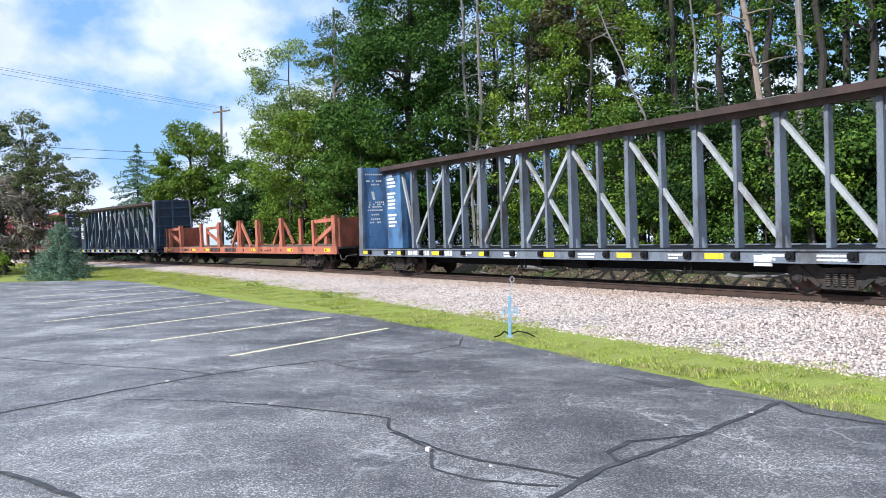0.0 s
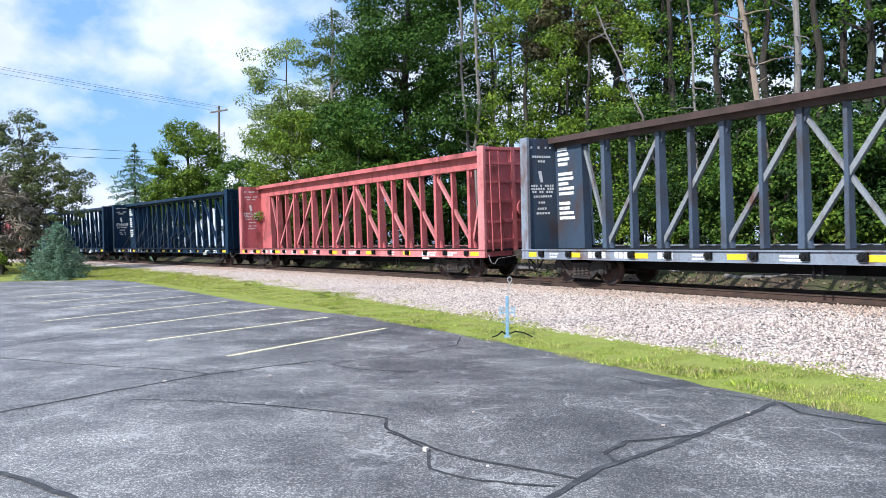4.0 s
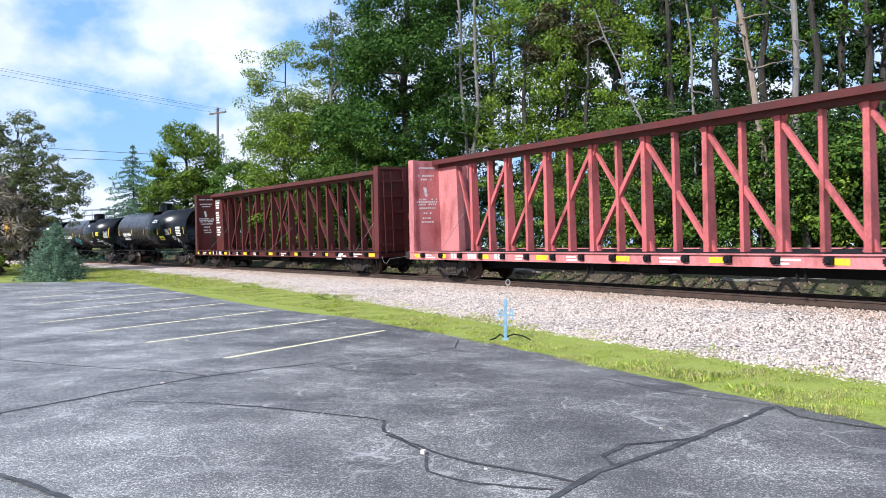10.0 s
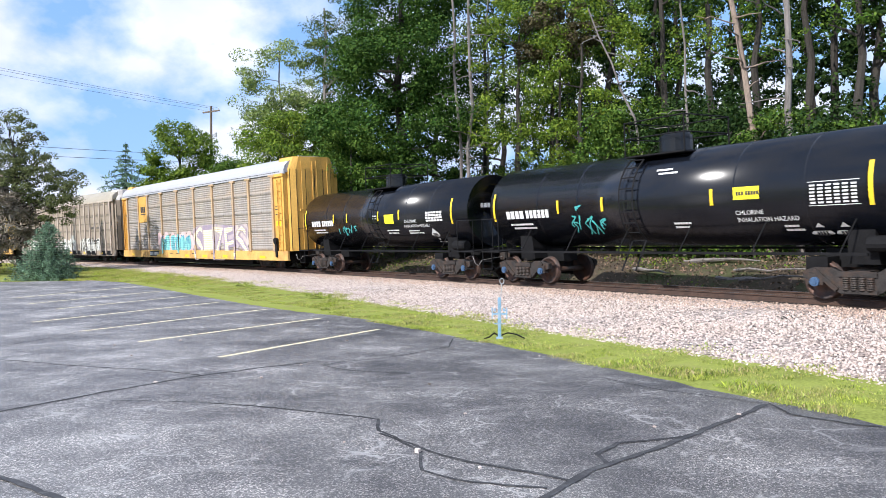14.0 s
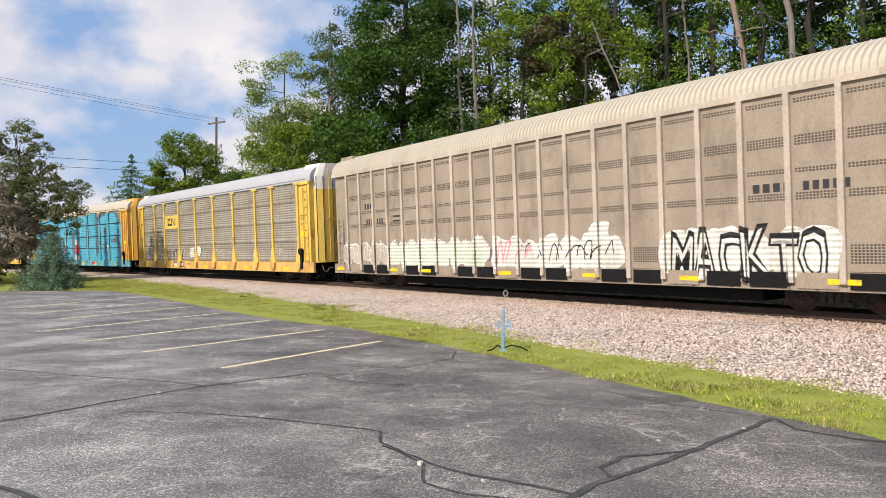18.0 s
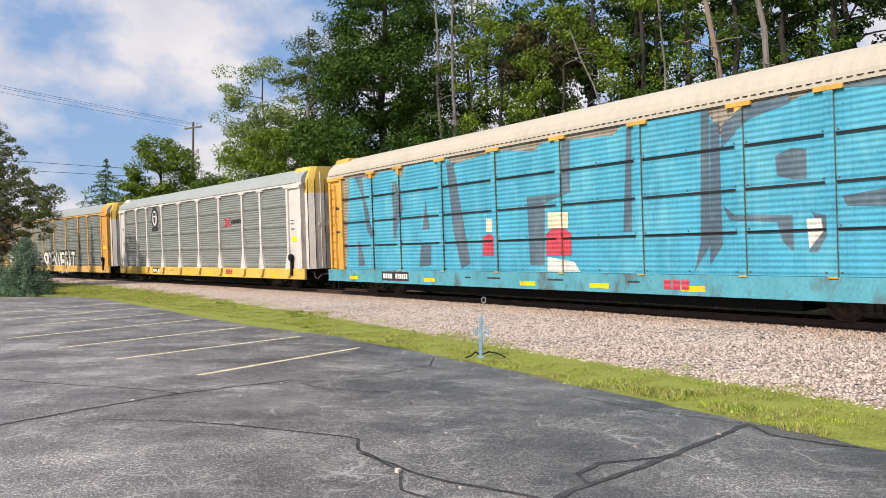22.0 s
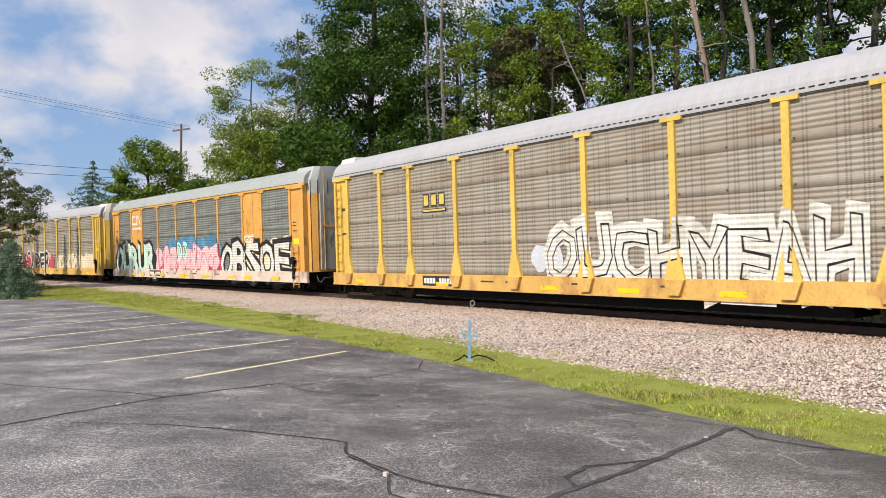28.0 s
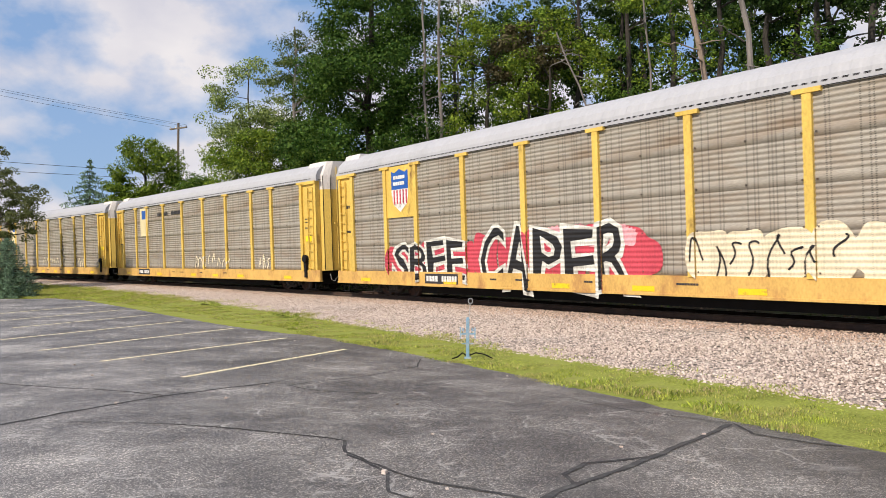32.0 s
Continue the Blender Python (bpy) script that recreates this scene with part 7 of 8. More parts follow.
def leaf_mat(name, c, isl=0.5, trans=0.15):
    return mat(name, c, 0.6, 0, 0.3, 0.25, 2.0, 0, island=isl, translucent=trans, spec=0.12)


M_MAPLE = leaf_mat("maple_leaf", (0.075, 0.14, 0.020))
M_SUNLEAF = leaf_mat("maple_crown_leaf", (0.050, 0.108, 0.018))
M_LIGHTLEAF = leaf_mat("pale_green_leaf", (0.20, 0.27, 0.085))
M_YOUNG = leaf_mat("fresh_green_leaf", (0.135, 0.21, 0.024))
M_DARKLEAF = leaf_mat("deep_green_leaf", (0.030, 0.064, 0.014))
M_PINE = leaf_mat("pine_needle", (0.034, 0.055, 0.022), 0.45, 0.2)
M_BROWN = leaf_mat("browning_needle", (0.095, 0.085, 0.042), 0.5, 0.15)
M_DULL = leaf_mat("dull_olive_needle", (0.125, 0.15, 0.06), 0.5, 0.25)
M_SPRUCE = leaf_mat("blue_green_needle", (0.155, 0.245, 0.165), 0.6, 0.2)
M_OLIVE = leaf_mat("olive_green_leaf", (0.085, 0.125, 0.035), 0.5, 0.2)
M_LINDEN = leaf_mat("yellow_green_leaf", (0.125, 0.195, 0.024))
LEAF_V = [(-0.5, 0, 0), (0, -0.32, 0.06), (0.5, 0, 0), (0, 0.32, 0.06)]
LEAF_F = [(0, 1, 2, 3)]
NEEDLE_V = [(-0.5, -0.10, 0), (0.5, -0.04, 0), (0.5, 0.04, 0), (-0.5, 0.10, 0)]


def limb_path(sh, a, b, r0, r1, seed, bend=0.06, n=5):
    rnd = random.Random(seed)
    a, b = Vector(a), Vector(b)
    ln = (b - a).length
    prev, pr = a, r0
    for k in range(1, n + 1):
        t = k / n
        p = a.lerp(b, t)
        if k < n:
            p += Vector((rnd.uniform(-1, 1), rnd.uniform(-1, 1), rnd.uniform(-0.4, 0.6))) * bend * ln * math.sin(math.pi * t) * 0.5
        r = r0 + (r1 - r0) * t
        sh.rod(prev, p, pr, 7, r)
        prev, pr = p, r


def leaves(name, centres, radii, per, size, material, seed, shape=LEAF_V, droop=0.0, flat=0.6):
    """Leaves gathered in clumps round the centres, facing mostly outwards and up."""
    rg = np.random.default_rng(seed)
    c = np.array([tuple(q) for q in centres], float)
    rad = np.array(radii, float)
    n = len(c) * per
    idx = np.repeat(np.arange(len(c)), per)
    d = rg.normal(size=(n, 3))
    d /= np.linalg.norm(d, axis=1)[:, None]
    q = rg.uniform(0.25, 1, n) ** 0.5
    p = c[idx] + d * (rad[idx] * q)[:, None] * np.array([1, 1, flat]) - np.array([0, 0, droop]) * (q * rad[idx])[:, None]
    sc = size * rg.uniform(0.55, 1.3, (n, 1)) * np.ones((1, 3))
    # normals: a blend of outwards, up and chance
    nrm = d * 0.9 + np.array([0, 0, 0.45]) + rg.normal(size=(n, 3)) * 0.5
    nrm /= np.linalg.norm(nrm, axis=1)[:, None]
    t = rg.normal(size=(n, 3))
    t -= nrm * np.sum(t * nrm, axis=1)[:, None]
    t /= np.linalg.norm(t, axis=1)[:, None]
    b = np.cross(nrm, t)
    rot = np.stack([t, b, nrm], -1)
    return scatter_mesh(name, shape, LEAF_F, p, sc, rot, material)


def broadleaf(name, label, base, height, trunk_r, crown, leaf_m, leaf=0.15, per=150, clump=0.8, seed=0, bark=None, lean=(0, 0), limbs=12, category="tree", group="", trunk_top=0.8, shape=None):
    """crown: ellipsoids (dx, dy, z, rx, ry, rz, clumps) relative to the base."""
    rnd = random.Random(seed)
    e = thing(name, label, category, pose(*base), group)
    tr = Shape()
    top = Vector((lean[0], lean[1], height * trunk_top))
    limb_path(tr, (0, 0, -0.3), top, trunk_r, trunk_r * 0.25, seed, 0.03, 7)
    cen, rad = [], []
    for dx, dy, z, rx, ry, rz, n in crown:
        for _ in range(n):
            while True:
                v = Vector((rnd.uniform(-1, 1), rnd.uniform(-1, 1), rnd.uniform(-1, 1)))
                if 0.25 < v.length < 1:
                    break
            v = v.normalized() * (v.length ** 0.62)
            k = 1 + 0.16 * nz((v.x * 2.2 + seed, v.y * 2.2, v.z * 2.2)) + rnd.uniform(-0.12, 0.12)
            cen.append(Vector((dx + v.x * rx * k, dy + v.y * ry * k, z + v.z * rz * k)))
            rad.append(clump * rnd.uniform(0.55, 1.25))
    part("trunk", tr, bark or M_BARK, e)
    for k in range(limbs):
        q = cen[rnd.randrange(len(cen))]
        h = max(0.25 * height, min(q.z - 0.8, height * trunk_top * 0.95))
        t = h / (height * trunk_top)
        lb = Shape()
        limb_path(lb, top * t, q, trunk_r * (1 - 0.7 * t) * 0.5, 0.015, seed * 31 + k, 0.10, 5)
        part("limb", lb, bark or M_BARK, e)
    me = leaves("crown", cen, rad, per, leaf, leaf_m, seed, shape or LEAF_V)
    part("crown", me, None, e)
    return e


def conifer(name, label, base, height, radius, leaf_m, seed=0, layers=18, per=60, needle=0.28, bare=0.06, sparse=0.0, category="tree", droop=0.25, full=0.85):
    """A spruce: whorls of drooping boughs that shorten upwards."""
    rnd = random.Random(seed)
    e = thing(name, label, category, pose(*base))
    tr = Shape()
    limb_path(tr, (0, 0, -0.2), (0, 0, height), max(0.05, height * 0.016), 0.02, seed, 0.01, 5)
    part("trunk", tr, M_BARK, e)
    cen, rad = [], []
    boughs = Shape()
    for k in range(layers):
        t = k / (layers - 1)
        z = height * (bare + (1 - bare) * t * 0.97)
        r = radius * (1 - t) ** full * rnd.uniform(0.82, 1.12) + 0.06
        n = max(4, int(9 * (1 - t) + 4))
        for j in range(n):
            if rnd.random() < sparse:
                continue
            a = 2 * math.pi * (j + rnd.random() * 0.7) / n + k
            q = r * rnd.uniform(0.75, 1.08)
            tip = Vector((q * math.cos(a), q * math.sin(a), z - droop * q))
            boughs.rod((0, 0, z), tip, 0.02, 4, 0.006)
            m = max(2, int(q / 0.30))
            for i in range(m):
                u = (i + 0.7) / m
                cen.append(Vector((0, 0, z)).lerp(tip, u))
                rad.append(0.10 + 0.16 * min(1.2, q) * (1.1 - 0.5 * u))
    tagged(part("bough", boughs, M_BARK, e), "", "", "", "stuff")
    per_c = max(6, per * 40 // max(40, len(cen) // 3))
    me = leaves("crown", cen, rad, per_c, needle, leaf_m, seed, NEEDLE_V, 0.3)
    part("crown", me, None, e)
    return e


def bare_trunk(label, base, height, r, lean, seed, material, twigs=16, name="dead_tree"):
    rnd = random.Random(seed)
    e = thing(name, label, "tree", pose(*base))
    tr = Shape()
    top = Vector((lean[0], lean[1], height))
    limb_path(tr, (0, 0, -0.3), top, r, r * 0.45, seed, 0.02, 9)
    part("trunk", tr, material, e)
    for k in range(twigs):
        t = rnd.uniform(0.25, 0.98)
        a = rnd.uniform(0, 6.28)
        ln = rnd.uniform(0.5, 1.9) * (1.15 - 0.5 * t)
        p = top * t
        q = p + Vector((ln * math.cos(a), ln * math.sin(a), rnd.uniform(-0.5, 0.5)))
        b = Shape()
        limb_path(b, p, q, 0.035, 0.01, seed * 17 + k, 0.25, 4)
        part("branch", b, material, e)
    return e


def at_track(s, off, z=None):
    p, _ = track(s, off)
    zz = RAIL_Z + float(np.interp(off, [b[0] for b in BANK], [b[1] for b in BANK])) - 0.05 if z is None else z
    return (p.x, p.y, zz)


# big trees behind the track
broadleaf("maple_tree", "tall dense dark green maple behind the track", (-1.9, 45.0, 1.1), 22, 0.42,
          [(0.3, 0, 19.2, 2.2, 2.2, 2.6, 40), (0.2, 0, 15.2, 3.3, 3.1, 2.6, 85), (0, -0.2, 11.2, 4.2, 3.8, 2.5, 120), (-0.3, -0.3, 7.4, 4.9, 4.2, 2.3, 130), (-0.4, -0.2, 4.0, 4.7, 3.8, 1.8, 80)], M_SUNLEAF, 0.17, 250, 1.0, 1, limbs=14)
broadleaf("maple_tree", "tall dark green maple with bare upper twigs", (-7.0, 49.0, 1.1), 20, 0.20,
          [(0.9, 0, 13.4, 2.3, 2.4, 3.4, 46), (1.6, -0.5, 8.2, 3.0, 3.0, 3.6, 80)], M_OLIVE, 0.14, 150, 0.75, 2, limbs=34, bark=M_SNAG)
broadleaf("ash_tree", "airy pale green ash tree with thin foliage", (-10.2, 50.5, 1.1), 14.6, 0.13,
          [(-0.4, 0, 10.6, 2.9, 2.6, 3.9, 84), (1.4, 0.2, 6.8, 3.0, 2.6, 3.4, 80), (0.5, 0, 8.8, 2.7, 2.4, 2.4, 50)], M_LIGHTLEAF, 0.15, 140, 0.75, 3, limbs=18, trunk_top=0.93)
broadleaf("alder_tree", "dense olive green alder beside the railway", (-8.6, 46.5, 0.9), 9.8, 0.2, [(0, 0, 5.2, 3.4, 2.6, 4.2, 120)], M_YOUNG, 0.15, 210, 0.8, 4, limbs=9)
broadleaf("alder_tree", "shadowy green alder beside the railway", (-4.6, 42.5, 0.9), 8.0, 0.16, [(0, 0, 4.4, 3.1, 2.2, 3.6, 100)], M_MAPLE, 0.15, 210, 0.75, 5, limbs=8)
broadleaf("linden_tree", "round bright green tree beyond the railway", (-23.6, 70.5, 0.3), 13.8, 0.3, [(0.2, 0, 9.4, 3.2, 3.2, 3.8, 120), (-0.6, 0, 6.2, 3.5, 3.2, 2.8, 80)], M_LINDEN, 0.20, 180, 0.9, 6, limbs=10)
broadleaf("linden_tree", "low bright green tree beyond the railway", (-18.4, 69.0, 0.3), 10.2, 0.22, [(0, 0, 6.4, 3.0, 2.8, 2.9, 90), (2.6, 0, 4.6, 2.8, 2.4, 2.6, 70)], M_MAPLE, 0.20, 170, 0.9, 7, limbs=8)
conifer("spruce_tree", "thin grey-green spruce with sparse boughs", (-29.8, 73.5, 0.2), 11.6, 5.4, M_SPRUCE, 8, 24, 90, 0.44, 0.08, 0.3)
broadleaf("hedge_tree", "distant dark green tree by the field", (-33.5, 90, 0.0), 7.0, 0.2, [(0, 0, 4, 4.0, 3, 2.8, 60)], M_DARKLEAF, 0.3, 90, 1.0, 9, limbs=5)
for k, (x, y, h) in enumerate(((-14.5, 62.0, 6.0), (-11.5, 58.0, 6.5), (-16.5, 75.0, 7.0), (-8.5, 60.0, 9.0))):
    broadleaf("thicket_tree", "dense green thicket beyond the railway", (x, y, 0.6), h, 0.15, [(0, 0, h * 0.5, 3.2, 2.6, h * 0.46, 80)], M_MAPLE if k % 2 else M_DARKLEAF, 0.26, 110, 0.9, 140 + k, group="thicket", limbs=5)

# the wood: edge trees, tall crowns, deep trees
WOOD = [  # s, off, height, crown radius, leaf, clumps, habit
    (-8.8, 11.0, 15.5, 3.5, M_YOUNG, 120, "full"), (-9.2, 14.0, 17, 3.4, M_MAPLE, 90, "full"), (-5.1, 12.0, 14, 3, M_YOUNG, 80, "full"), (-16.0, 15.0, 20, 3.6, M_DARKLEAF, 100, "full"),
    (0.6, 9.0, 7, 2.6, M_MAPLE, 70, "low"), (2.2, 10.0, 6.8, 2.6, M_DARKLEAF, 70, "low"), (4.7, 10.0, 6.5, 2.6, M_DARKLEAF, 70, "low"), (7.4, 9.0, 5.5, 2.4, M_MAPLE, 60, "low"),
    (9.3, 9.0, 5.2, 2.4, M_DARKLEAF, 70, "low"), (10.8, 9.0, 5.0, 2.4, M_MAPLE, 60, "low"), (-5.7, 15.0, 20, 3.2, M_YOUNG, 60, "high"), (-1.6, 14.0, 20, 3.2, M_MAPLE, 55, "high"),
    (1.0, 14.0, 19, 2.6, M_YOUNG, 34, "high"), (4.1, 13.0, 18, 2.7, M_MAPLE, 36, "high"), (6.4, 13.0, 18, 2.7, M_DARKLEAF, 38, "high"), (8.8, 12.0, 17, 2.8, M_MAPLE, 38, "high"),
    (10.9, 12.0, 17, 3.0, M_DARKLEAF, 40, "high"), (-38.6, 20.0, 22, 4, M_DARKLEAF, 100, "full"), (-27.3, 20.0, 23, 4, M_DARKLEAF, 100, "full"), (-23.4, 24.0, 24, 4.2, M_DARKLEAF, 100, "full"),
    (-16.3, 24.0, 24, 4, M_DARKLEAF, 90, "full"), (-11.3, 24.0, 12, 3.6, M_DARKLEAF, 80, "full"), (-6.6, 24.0, 11, 3.6, M_DARKLEAF, 80, "full"), (-1.3, 22.0, 11, 3.4, M_DARKLEAF, 80, "full"),
    (3.1, 20.0, 6.5, 3.0, M_DARKLEAF, 60, "full"), (5.5, 20.0, 6.5, 3.0, M_DARKLEAF, 55, "full"), (-12.7, 30.0, 23, 3.2, M_DARKLEAF, 45, "high"), (-10.2, 26.0, 21, 3.6, M_DARKLEAF, 75, "high"), (-5.6, 27.0, 21, 3.6, M_DARKLEAF, 75, "high"), (-1.4, 26.0, 20, 3.2, M_DARKLEAF, 48, "high"), (-14.0, 21.0, 21, 3.4, M_DARKLEAF, 80, "full"), (-3.5, 30.0, 23, 3.2, M_MAPLE, 45, "high"),
]
for k, (s, off, h, r, lm, n, habit) in enumerate(WOOD):
    if habit == "full":
        crown = [(0, 0, h * 0.72, r, r, h * 0.27, int(n * 0.55)), (0.3, -0.2, h * 0.33, r * 1.05, r, h * 0.25, int(n * 0.45))]
    elif habit == "low":
        crown = [(0, 0, h * 0.55, r, r * 0.9, h * 0.46, n)]
    else:
        crown = [(0, 0, h * 0.80, r, r, h * 0.20, int(n * 0.62)), (0.4, 0, h * 0.55, r * 0.8, r * 0.7, h * 0.14, int(n * 0.2))]
    far = off > 18
    broadleaf("woodland_tree", ("leafy green broadleaf tree at the wood's edge" if not far else "tall dark broadleaf tree deep in the wood"), at_track(s, off), h, 0.12 + 0.008 * h, crown, lm,
              0.28 if far else 0.155, 80 if far else 165, 1.05 if far else 0.8, 40 + k, group="woodland trees", limbs=5 if far else 8)
IVY = [(-2.7, 15.0, 20), (-1.8, 15.5, 21), (5.3, 15.0, 19), (7.0, 14.0, 20), (-7.5, 17.0, 19), (0.9, 17.0, 20), (8.9, 13.0, 19)]
for k, (s, off, h) in enumerate(IVY):
    broadleaf("ivy_clad_tree", "tall dark trunk wrapped in ivy", at_track(s, off), h, 0.24, [(0, 0, h * 0.82, 1.7, 1.7, h * 0.17, 34), (0, 0, h * 0.42, 0.75, 0.75, h * 0.38, 60)], M_DARKLEAF, 0.19, 90, 0.5, 80 + k, group="ivy-clad trees", limbs=9)
broadleaf("pine_tree", "browning pine with dull needles", at_track(-6.7, 12.0), 14.2, 0.18, [(0, 0, 12.2, 2.3, 2.0, 1.8, 56)], M_BROWN, 0.20, 110, 0.6, 95, limbs=9)
# undergrowth along the bank
ur = random.Random(77)
for k in range(30):
    s = -30 + k * 1.5 + ur.uniform(-0.6, 0.6)
    off = ur.uniform(7.8, 10.0)
    h = ur.uniform(2.2, 4.2)
    lm = ur.choice((M_YOUNG, M_MAPLE, M_DARKLEAF, M_DARKLEAF))
    broadleaf("shrub", "leafy green undergrowth shrub on the bank", at_track(s, off), h, 0.05, [(0, 0, h * 0.52, h * 0.5, h * 0.42, h * 0.5, 34)], lm, 0.15, 72, 0.55, 200 + k, category="shrub", group="undergrowth shrubs", limbs=4)
for k in range(18):
    s = -44 + k * 3.3 + ur.uniform(-1, 1)
    h = ur.uniform(4.0, 6.5)
    broadleaf("shrub", "shaded thicket deep in the wood", at_track(s, ur.uniform(14, 19)), h, 0.07, [(0, 0, h * 0.5, h * 0.6, h * 0.5, h * 0.5, 40)], M_DARKLEAF, 0.26, 60, 0.85, 260 + k, category="shrub", group="undergrowth shrubs", limbs=3)
# bare and leaning trunks
bare_trunk("slender pale dead trunk with short snags", (1.85, 42.3, 1.0), 19, 0.105, (-0.85, 0.2), 300, M_SNAG, 26)
bare_trunk("slender pale dead trunk with short snags", (2.0, 42.0, 1.0), 19, 0.12, (0.15, 0.1), 301, M_SNAG, 24)
bare_trunk("thin pale dead trunk in the wood", (3.44, 46.9, 1.1), 21, 0.085, (0.1, 0.2), 302, M_SNAG, 14)
bare_trunk("tall pale trunk with peeling bark and bare snags", (12.85, 28.2, 1.0), 17, 0.15, (-2.25, 0.9), 303, M_BIRCH, 18)
bare_trunk("tall grey bare trunk with twisted snags", (13.3, 26.9, 1.0), 17, 0.15, (-1.2, 0.4), 304, M_SNAG, 16)
bare_trunk("thin pale trunk among the leaves", (10.85, 31.1, 1.1), 16, 0.065, (-0.75, 0.4), 305, M_SNAG, 12)
bare_trunk("leaning grey trunk with forked branches", (11.0, 32.2, 1.1), 11, 0.07, (-4.1, 1.0), 306, M_SNAG, 12)
# leaf litter and low sprigs on the bank
lr = np.random.default_rng(33)
for n, lm, size, lab, nm in ((15000, mat("dry_leaf", (0.16, 0.115, 0.07), 0.9, 0, 0.3, 3, 10, 0, island=0.6), 0.11, "dry brown leaves littering the bank", "leaf_litter"), (9000, M_YOUNG, 0.10, "low green sprigs on the bank", "bank_sprigs")):
    s_, o_ = lr.uniform(-26, 24, n), lr.uniform(3.3, 8.5, n)
    if nm == "bank_sprigs":
        ok = np.array([nz((a * 0.35, b * 0.5, 8)) for a, b in zip(s_, o_)]) > 0.02
        s_, o_ = s_[ok], o_[ok]
    z_ = np.array([np.interp(b, [q[0] for q in BANK], [q[1] for q in BANK]) + 0.22 * nz((a * 0.3, b * 0.4, 2)) for a, b in zip(s_, o_)]) + lr.uniform(-0.02, 0.10, len(s_))
    me = scatter_mesh(nm, LEAF_V, LEAF_F, track_np(s_, o_, z_), size * lr.uniform(0.5, 1.4, (len(s_), 1)) * np.ones((1, 3)), turns(lr, len(s_)), lm)
    tagged(new(nm, me), lab, "leaves", "", "stuff")
# fallen branches on the bank
fr = random.Random(9)
for k in range(16):
    s, off = fr.uniform(-12, 22), fr.uniform(4.2, 7.0)
    p = Vector(at_track(s, off)) + Vector((0, 0, 0.12))
    a = HEAD + fr.uniform(-0.6, 0.6)
    ln = fr.uniform(0.8, 3.2)
    b = Shape()
    limb_path(b, p, p + Vector((ln * math.cos(a), ln * math.sin(a), fr.uniform(-0.05, 0.2))), fr.uniform(0.04, 0.12), 0.02, 400 + k, 0.12, 5)
    tagged(part("fallen_log", b, M_SNAG, None), "grey fallen branch lying on the bank", "log", "fallen branches")

# plants on the near side, left of the lot
conifer("blue_spruce", "small dense blue spruce beside the car park", (-20.3, 39.9, -0.05), 3.1, 1.8, M_SPRUCE, 21, 26, 210, 0.13, 0.02, 0.0, droop=0.05, full=0.58)
M_TWIG = mat("dead_twig", (0.19, 0.165, 0.125), 0.9, 0, 0.3, 3, 20, 0, island=0.45)
broadleaf("pine_tree", "scraggly dark green pine with bare lower twigs", (-26.3, 48.2, -0.05), 10.6, 0.19, [(-0.2, 0, 8.2, 1.7, 1.6, 2.3, 48), (0.9, 0, 6.8, 1.7, 1.2, 1.2, 24), (2.9, 0, 5.9, 1.3, 1.0, 0.75, 20), (0.4, 0, 5.3, 2.6, 1.8, 2.0, 60), (2.0, 0, 4.3, 1.9, 1.4, 1.2, 34)], M_DULL, 0.13, 110, 0.5, 22, limbs=34, lean=(-0.4, 0))
broadleaf("pine_tree", "dense dark pine behind dead lower branches", (-29.2, 49.4, -0.05), 10.4, 0.2, [(0, 0, 7.0, 2.4, 2.2, 3.2, 60)], M_PINE, 0.17, 100, 0.6, 27, limbs=26)
broadleaf("pine_tree", "grey-brown pine thick with dead lower branches", (-27.8, 47.6, -0.05), 6.6, 0.16, [(0.2, 0, 3.4, 2.5, 1.9, 2.7, 110)], M_TWIG, 0.42, 70, 0.7, 23, limbs=46, shape=NEEDLE_V)
for k, (x, y, h) in enumerate(((-38.9, 60.4, 12.8), (-34.3, 55.7, 11.7), (-33.4, 52.7, 13.4), (-29.9, 49.1, 11.6))):
    conifer("spruce_tree", "tall dark spruce by the car park", (x, y, -0.05), h, 1.75, M_PINE, 25 + k, 24, 110, 0.32, 0.05, 0.0)
for k, (x, y, h) in enumerate(((-26.6, 44.0, 1.5), (-28.5, 45.0, 1.9), (-31.0, 46.0, 2.2))):
    broadleaf("shrub", "low yellow-green shrub under the pines", (x, y, -0.05), h, 0.04, [(0, 0, h * 0.5, 1.1, 0.9, h * 0.5, 22)], M_YOUNG, 0.11, 80, 0.4, 30 + k, category="shrub", group="low shrubs", limbs=3)
for k, (x, y) in enumerate(((-3.55, 23.2), (-7.4, 29.6))):
    broadleaf("weed_tuft", "small grey-green weed growing in the ballast", (x, y, 0.02), 0.3, 0.006, [(0, 0, 0.13, 0.42, 0.25, 0.10, 26)], M_WEED, 0.035, 40, 0.09, 60 + k, category="weed", group="weeds in the ballast", limbs=3)
bl = Shape()
wr = random.Random(12)
for k in range(40):
    p = Vector((7.4 + wr.uniform(-0.5, 0.5), 14.6 + wr.uniform(-0.25, 0.25), 0.18))
    bl.rod(p, p + Vector((wr.uniform(-0.3, 0.3), wr.uniform(-0.2, 0.2), wr.uniform(0.0, 0.10))), 0.006, 4)
tagged(part("dry_twigs", bl, M_BARK, None), "small heap of dry twigs on the ballast", "twigs", "", "stuff")

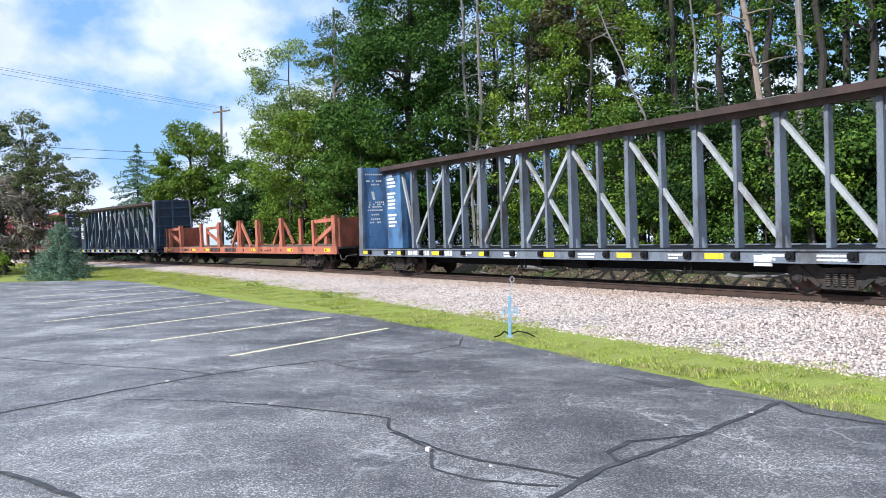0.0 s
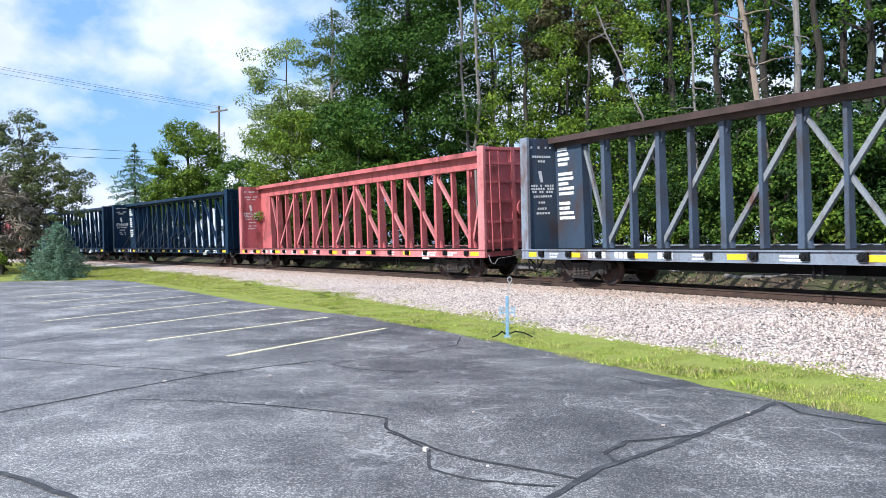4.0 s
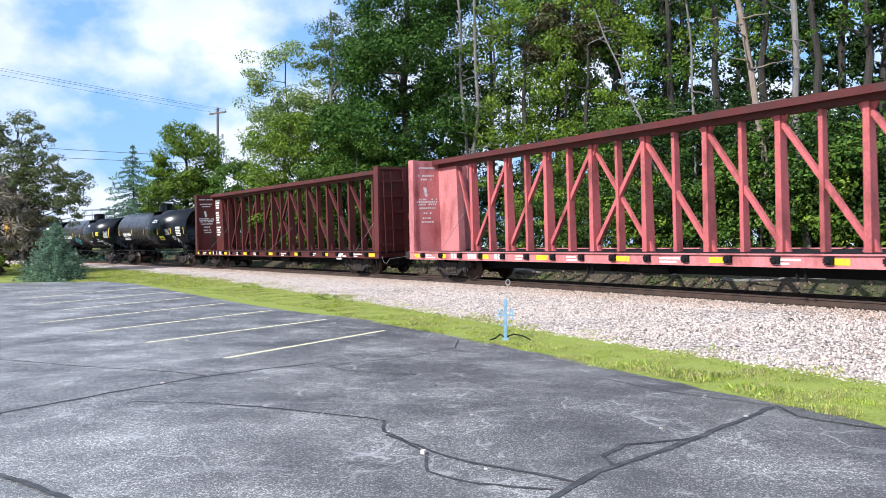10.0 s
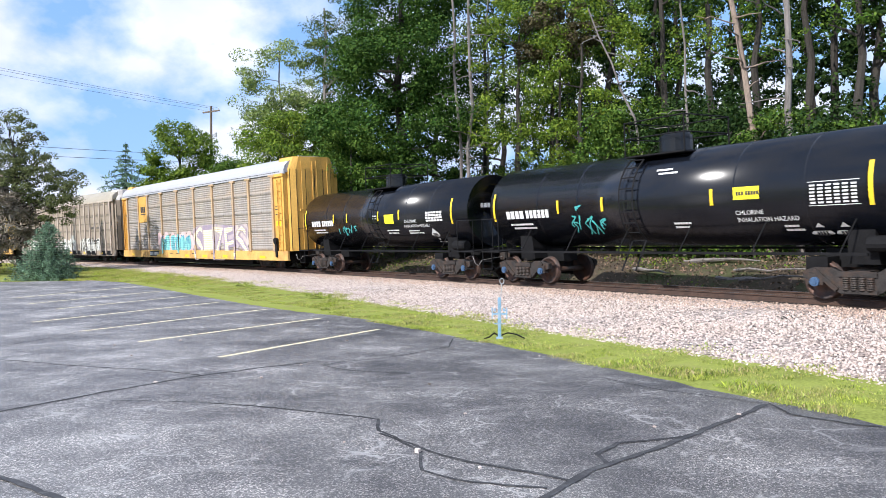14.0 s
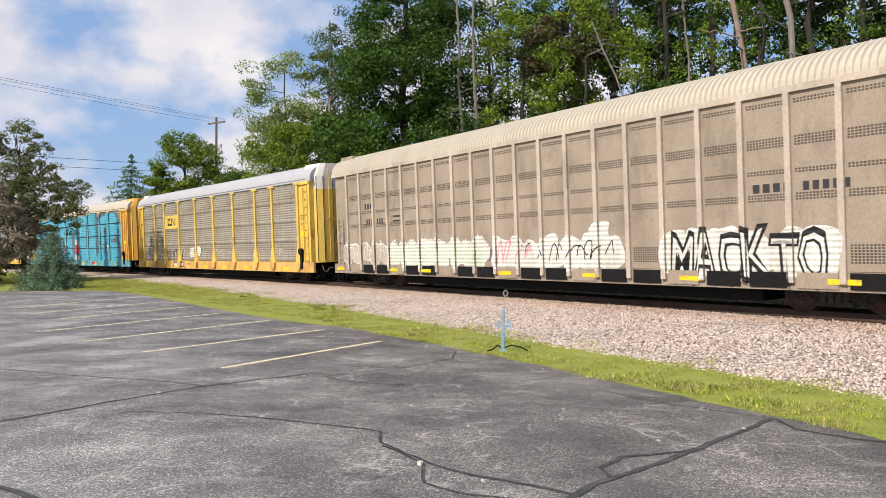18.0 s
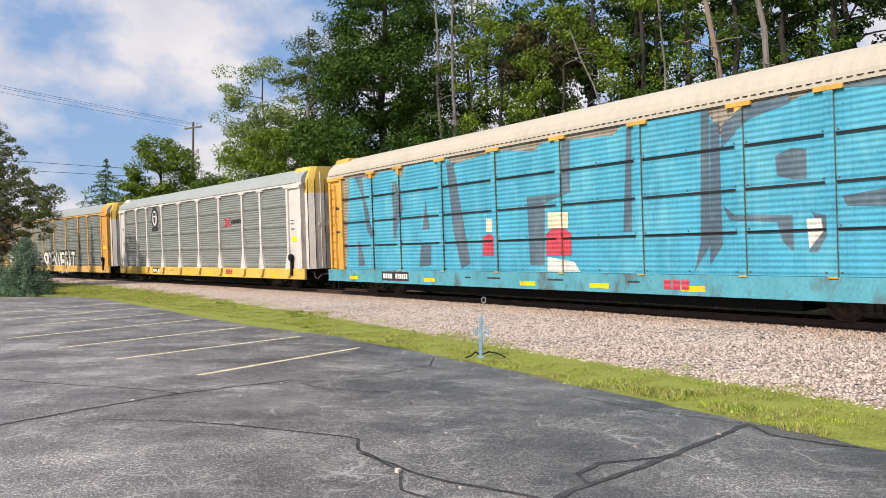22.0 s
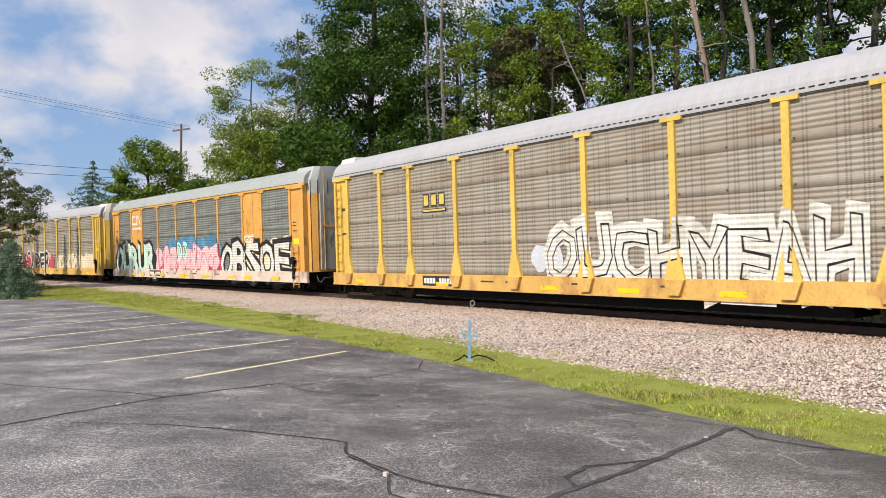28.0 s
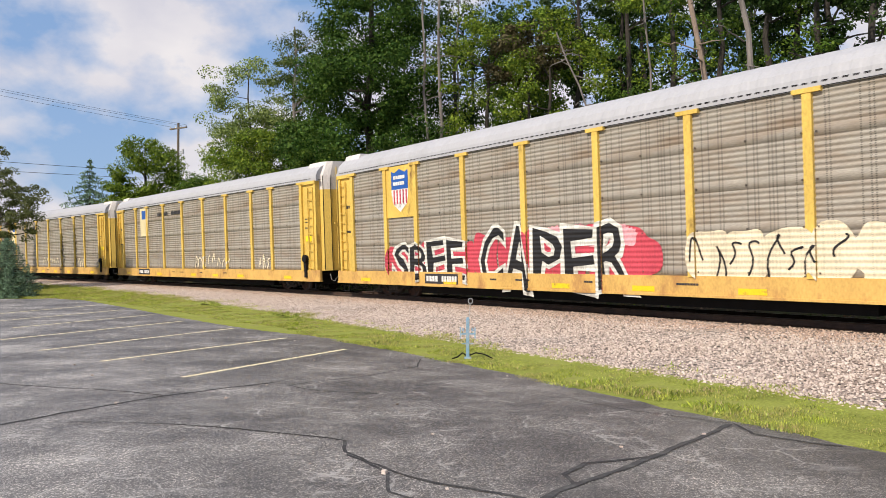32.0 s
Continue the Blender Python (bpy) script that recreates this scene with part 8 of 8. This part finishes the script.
# ---- post, pole and wires ----
M_POSTBLUE = mat("weathered_light_blue_paint", (0.20, 0.36, 0.50), 0.6, 0, 0.25, 5, 50, 0.1, (0.45, 0.47, 0.48), 0.45, 9)
M_GALVS = mat("galvanised_steel", (0.45, 0.46, 0.47), 0.45, 0.7, 0.15, 6, 40, 0.05)
post = thing("marker_post", "light blue steel post with side brackets and a ring", "post", pose(1.18, 13.42, 0))
part("shaft", Shape().box(-0.020, 0.020, -0.015, 0.015, -0.1, 0.74).box(-0.030, 0.030, -0.006, 0.006, 0.0, 0.72), M_POSTBLUE, post)
part("base", Shape().box(-0.06, 0.06, -0.05, 0.05, -0.05, 0.03), M_POSTBLUE, post)
for sx in (-1, 1):
    part("bracket", Shape().box(*sorted((sx * 0.02, sx * 0.13)), -0.010, 0.010, 0.43, 0.46).box(*sorted((sx * 0.12, sx * 0.14)), -0.015, 0.015, 0.36, 0.56), M_POSTBLUE, post)
    part("bracket", Shape().box(*sorted((sx * 0.02, sx * 0.10)), -0.010, 0.010, 0.26, 0.28), M_POSTBLUE, post)
    part("clip", Shape().box(*sorted((sx * 0.07, sx * 0.10)), -0.02, 0.02, 0.49, 0.54), M_POSTBLUE, post)
part("rod", Shape().rod((0.02, 0, 0.7), (0.045, 0, 0.98), 0.008, 6), M_GALVS, post)
loop = []
for k in range(17):
    a = 2 * math.pi * k / 16
    loop.append([(0.047 + (0.038 + 0.009 * math.cos(q * math.pi / 3)) * math.cos(a), 0.009 * math.sin(q * math.pi / 3), 1.03 + (0.048 + 0.009 * math.cos(q * math.pi / 3)) * math.sin(a)) for q in range(6)])
part("ring", Shape().loft(loop, caps=False), M_GALVS, post)
for sx in (-1, 1):
    cb = Shape()
    pts = [(sx * 0.03, 0, 0.06), (sx * 0.12 + 0.03, 0.05, 0.10), (sx * 0.24 + 0.06, -0.04, 0.06 + 0.02 * sx), (sx * 0.36 + 0.08, -0.10, 0.015)]
    for a, b in zip(pts, pts[1:]):
        cb.rod(a, b, 0.012, 6)
    part("cable", cb, M_BLACK, post, "black cable looping to the ground")

M_POLE = mat("weathered_pole_timber", (0.14, 0.115, 0.095), 0.9, 0, 0.3, 3, 25, 0.3, stretch=(3, 3, 0.4))
M_WIRE = mat("dark_wire", (0.05, 0.05, 0.055), 0.6)


def utility_pole(base, h, turn):
    e = thing("utility_pole", "weathered timber utility pole with crossarm", "pole", pose(*base, 0, 0, turn), "utility poles")
    part("pole", Shape().rod((0, 0, -0.3), (0, 0, h), 0.17, 10, 0.11), M_POLE, e)
    part("crossarm", Shape().box(-1.25, 1.25, -0.06, 0.06, h - 0.62, h - 0.48), M_POLE, e)
    for x in (-1.15, -0.4, 0.4, 1.15):
        part("insulator", Shape().rod((x, 0, h - 0.48), (x, 0, h - 0.28), 0.05, 8, 0.03), M_GALVS, e)
    part("bracket", Shape().box(0.1, 0.75, -0.04, 0.04, h - 3.0, h - 2.9).rod((0.7, 0, h - 3.2), (0.7, 0, h - 2.75), 0.12, 8), M_GALVS, e)
    return e


P0, P1 = Vector((-22.5, 76.8, 0.0)), Vector((-62.0, 18.0, 0.0))
utility_pole(P0, 15.9, -34)
utility_pole(P1, 17.6, -34)
utility_pole((8.0, 122.0, 0.0), 15.0, -34)


def wire(a, b, sag, label, r=0.012):
    n = 24
    a, b = Vector(a), Vector(b)
    u = Vector((0, 0, 1))
    v = (b - a).normalized().cross(u)
    rings = []
    for k in range(n + 1):
        p = a.lerp(b, k / n) - u * (sag * 4 * (k / n) * (1 - k / n))
        rings.append([p + v * (r * math.cos(q * 1.2566)) + u * (r * math.sin(q * 1.2566)) for q in range(5)])
    return tagged(part("overhead_wire", Shape().loft(rings), M_WIRE, None), label, "wire", "overhead wires")


side = Vector((math.cos(radians(-34)), math.sin(radians(-34)), 0))
for x in (-1.15, 0.4, 1.15):
    wire(P0 + side * x + Vector((0, 0, 15.6)), P1 + side * x + Vector((0, 0, 17.3)), 0.7, "thin dark overhead power wire")
wire(P0 + Vector((0, 0, 10.9)), P1 + Vector((0, 0, 9.6)), 0.9, "dark overhead telephone cable", 0.02)
wire(P0 + Vector((0, 0, 10.2)), P1 + Vector((0, 0, 8.8)), 0.9, "dark overhead telephone cable", 0.02)



def motions():
    times = [0.5 * i for i in range(65)]
    for ob, s in TRAIN:
        walk(ob, [(t, car_pose(s + run(t))) for t in times])


motions()
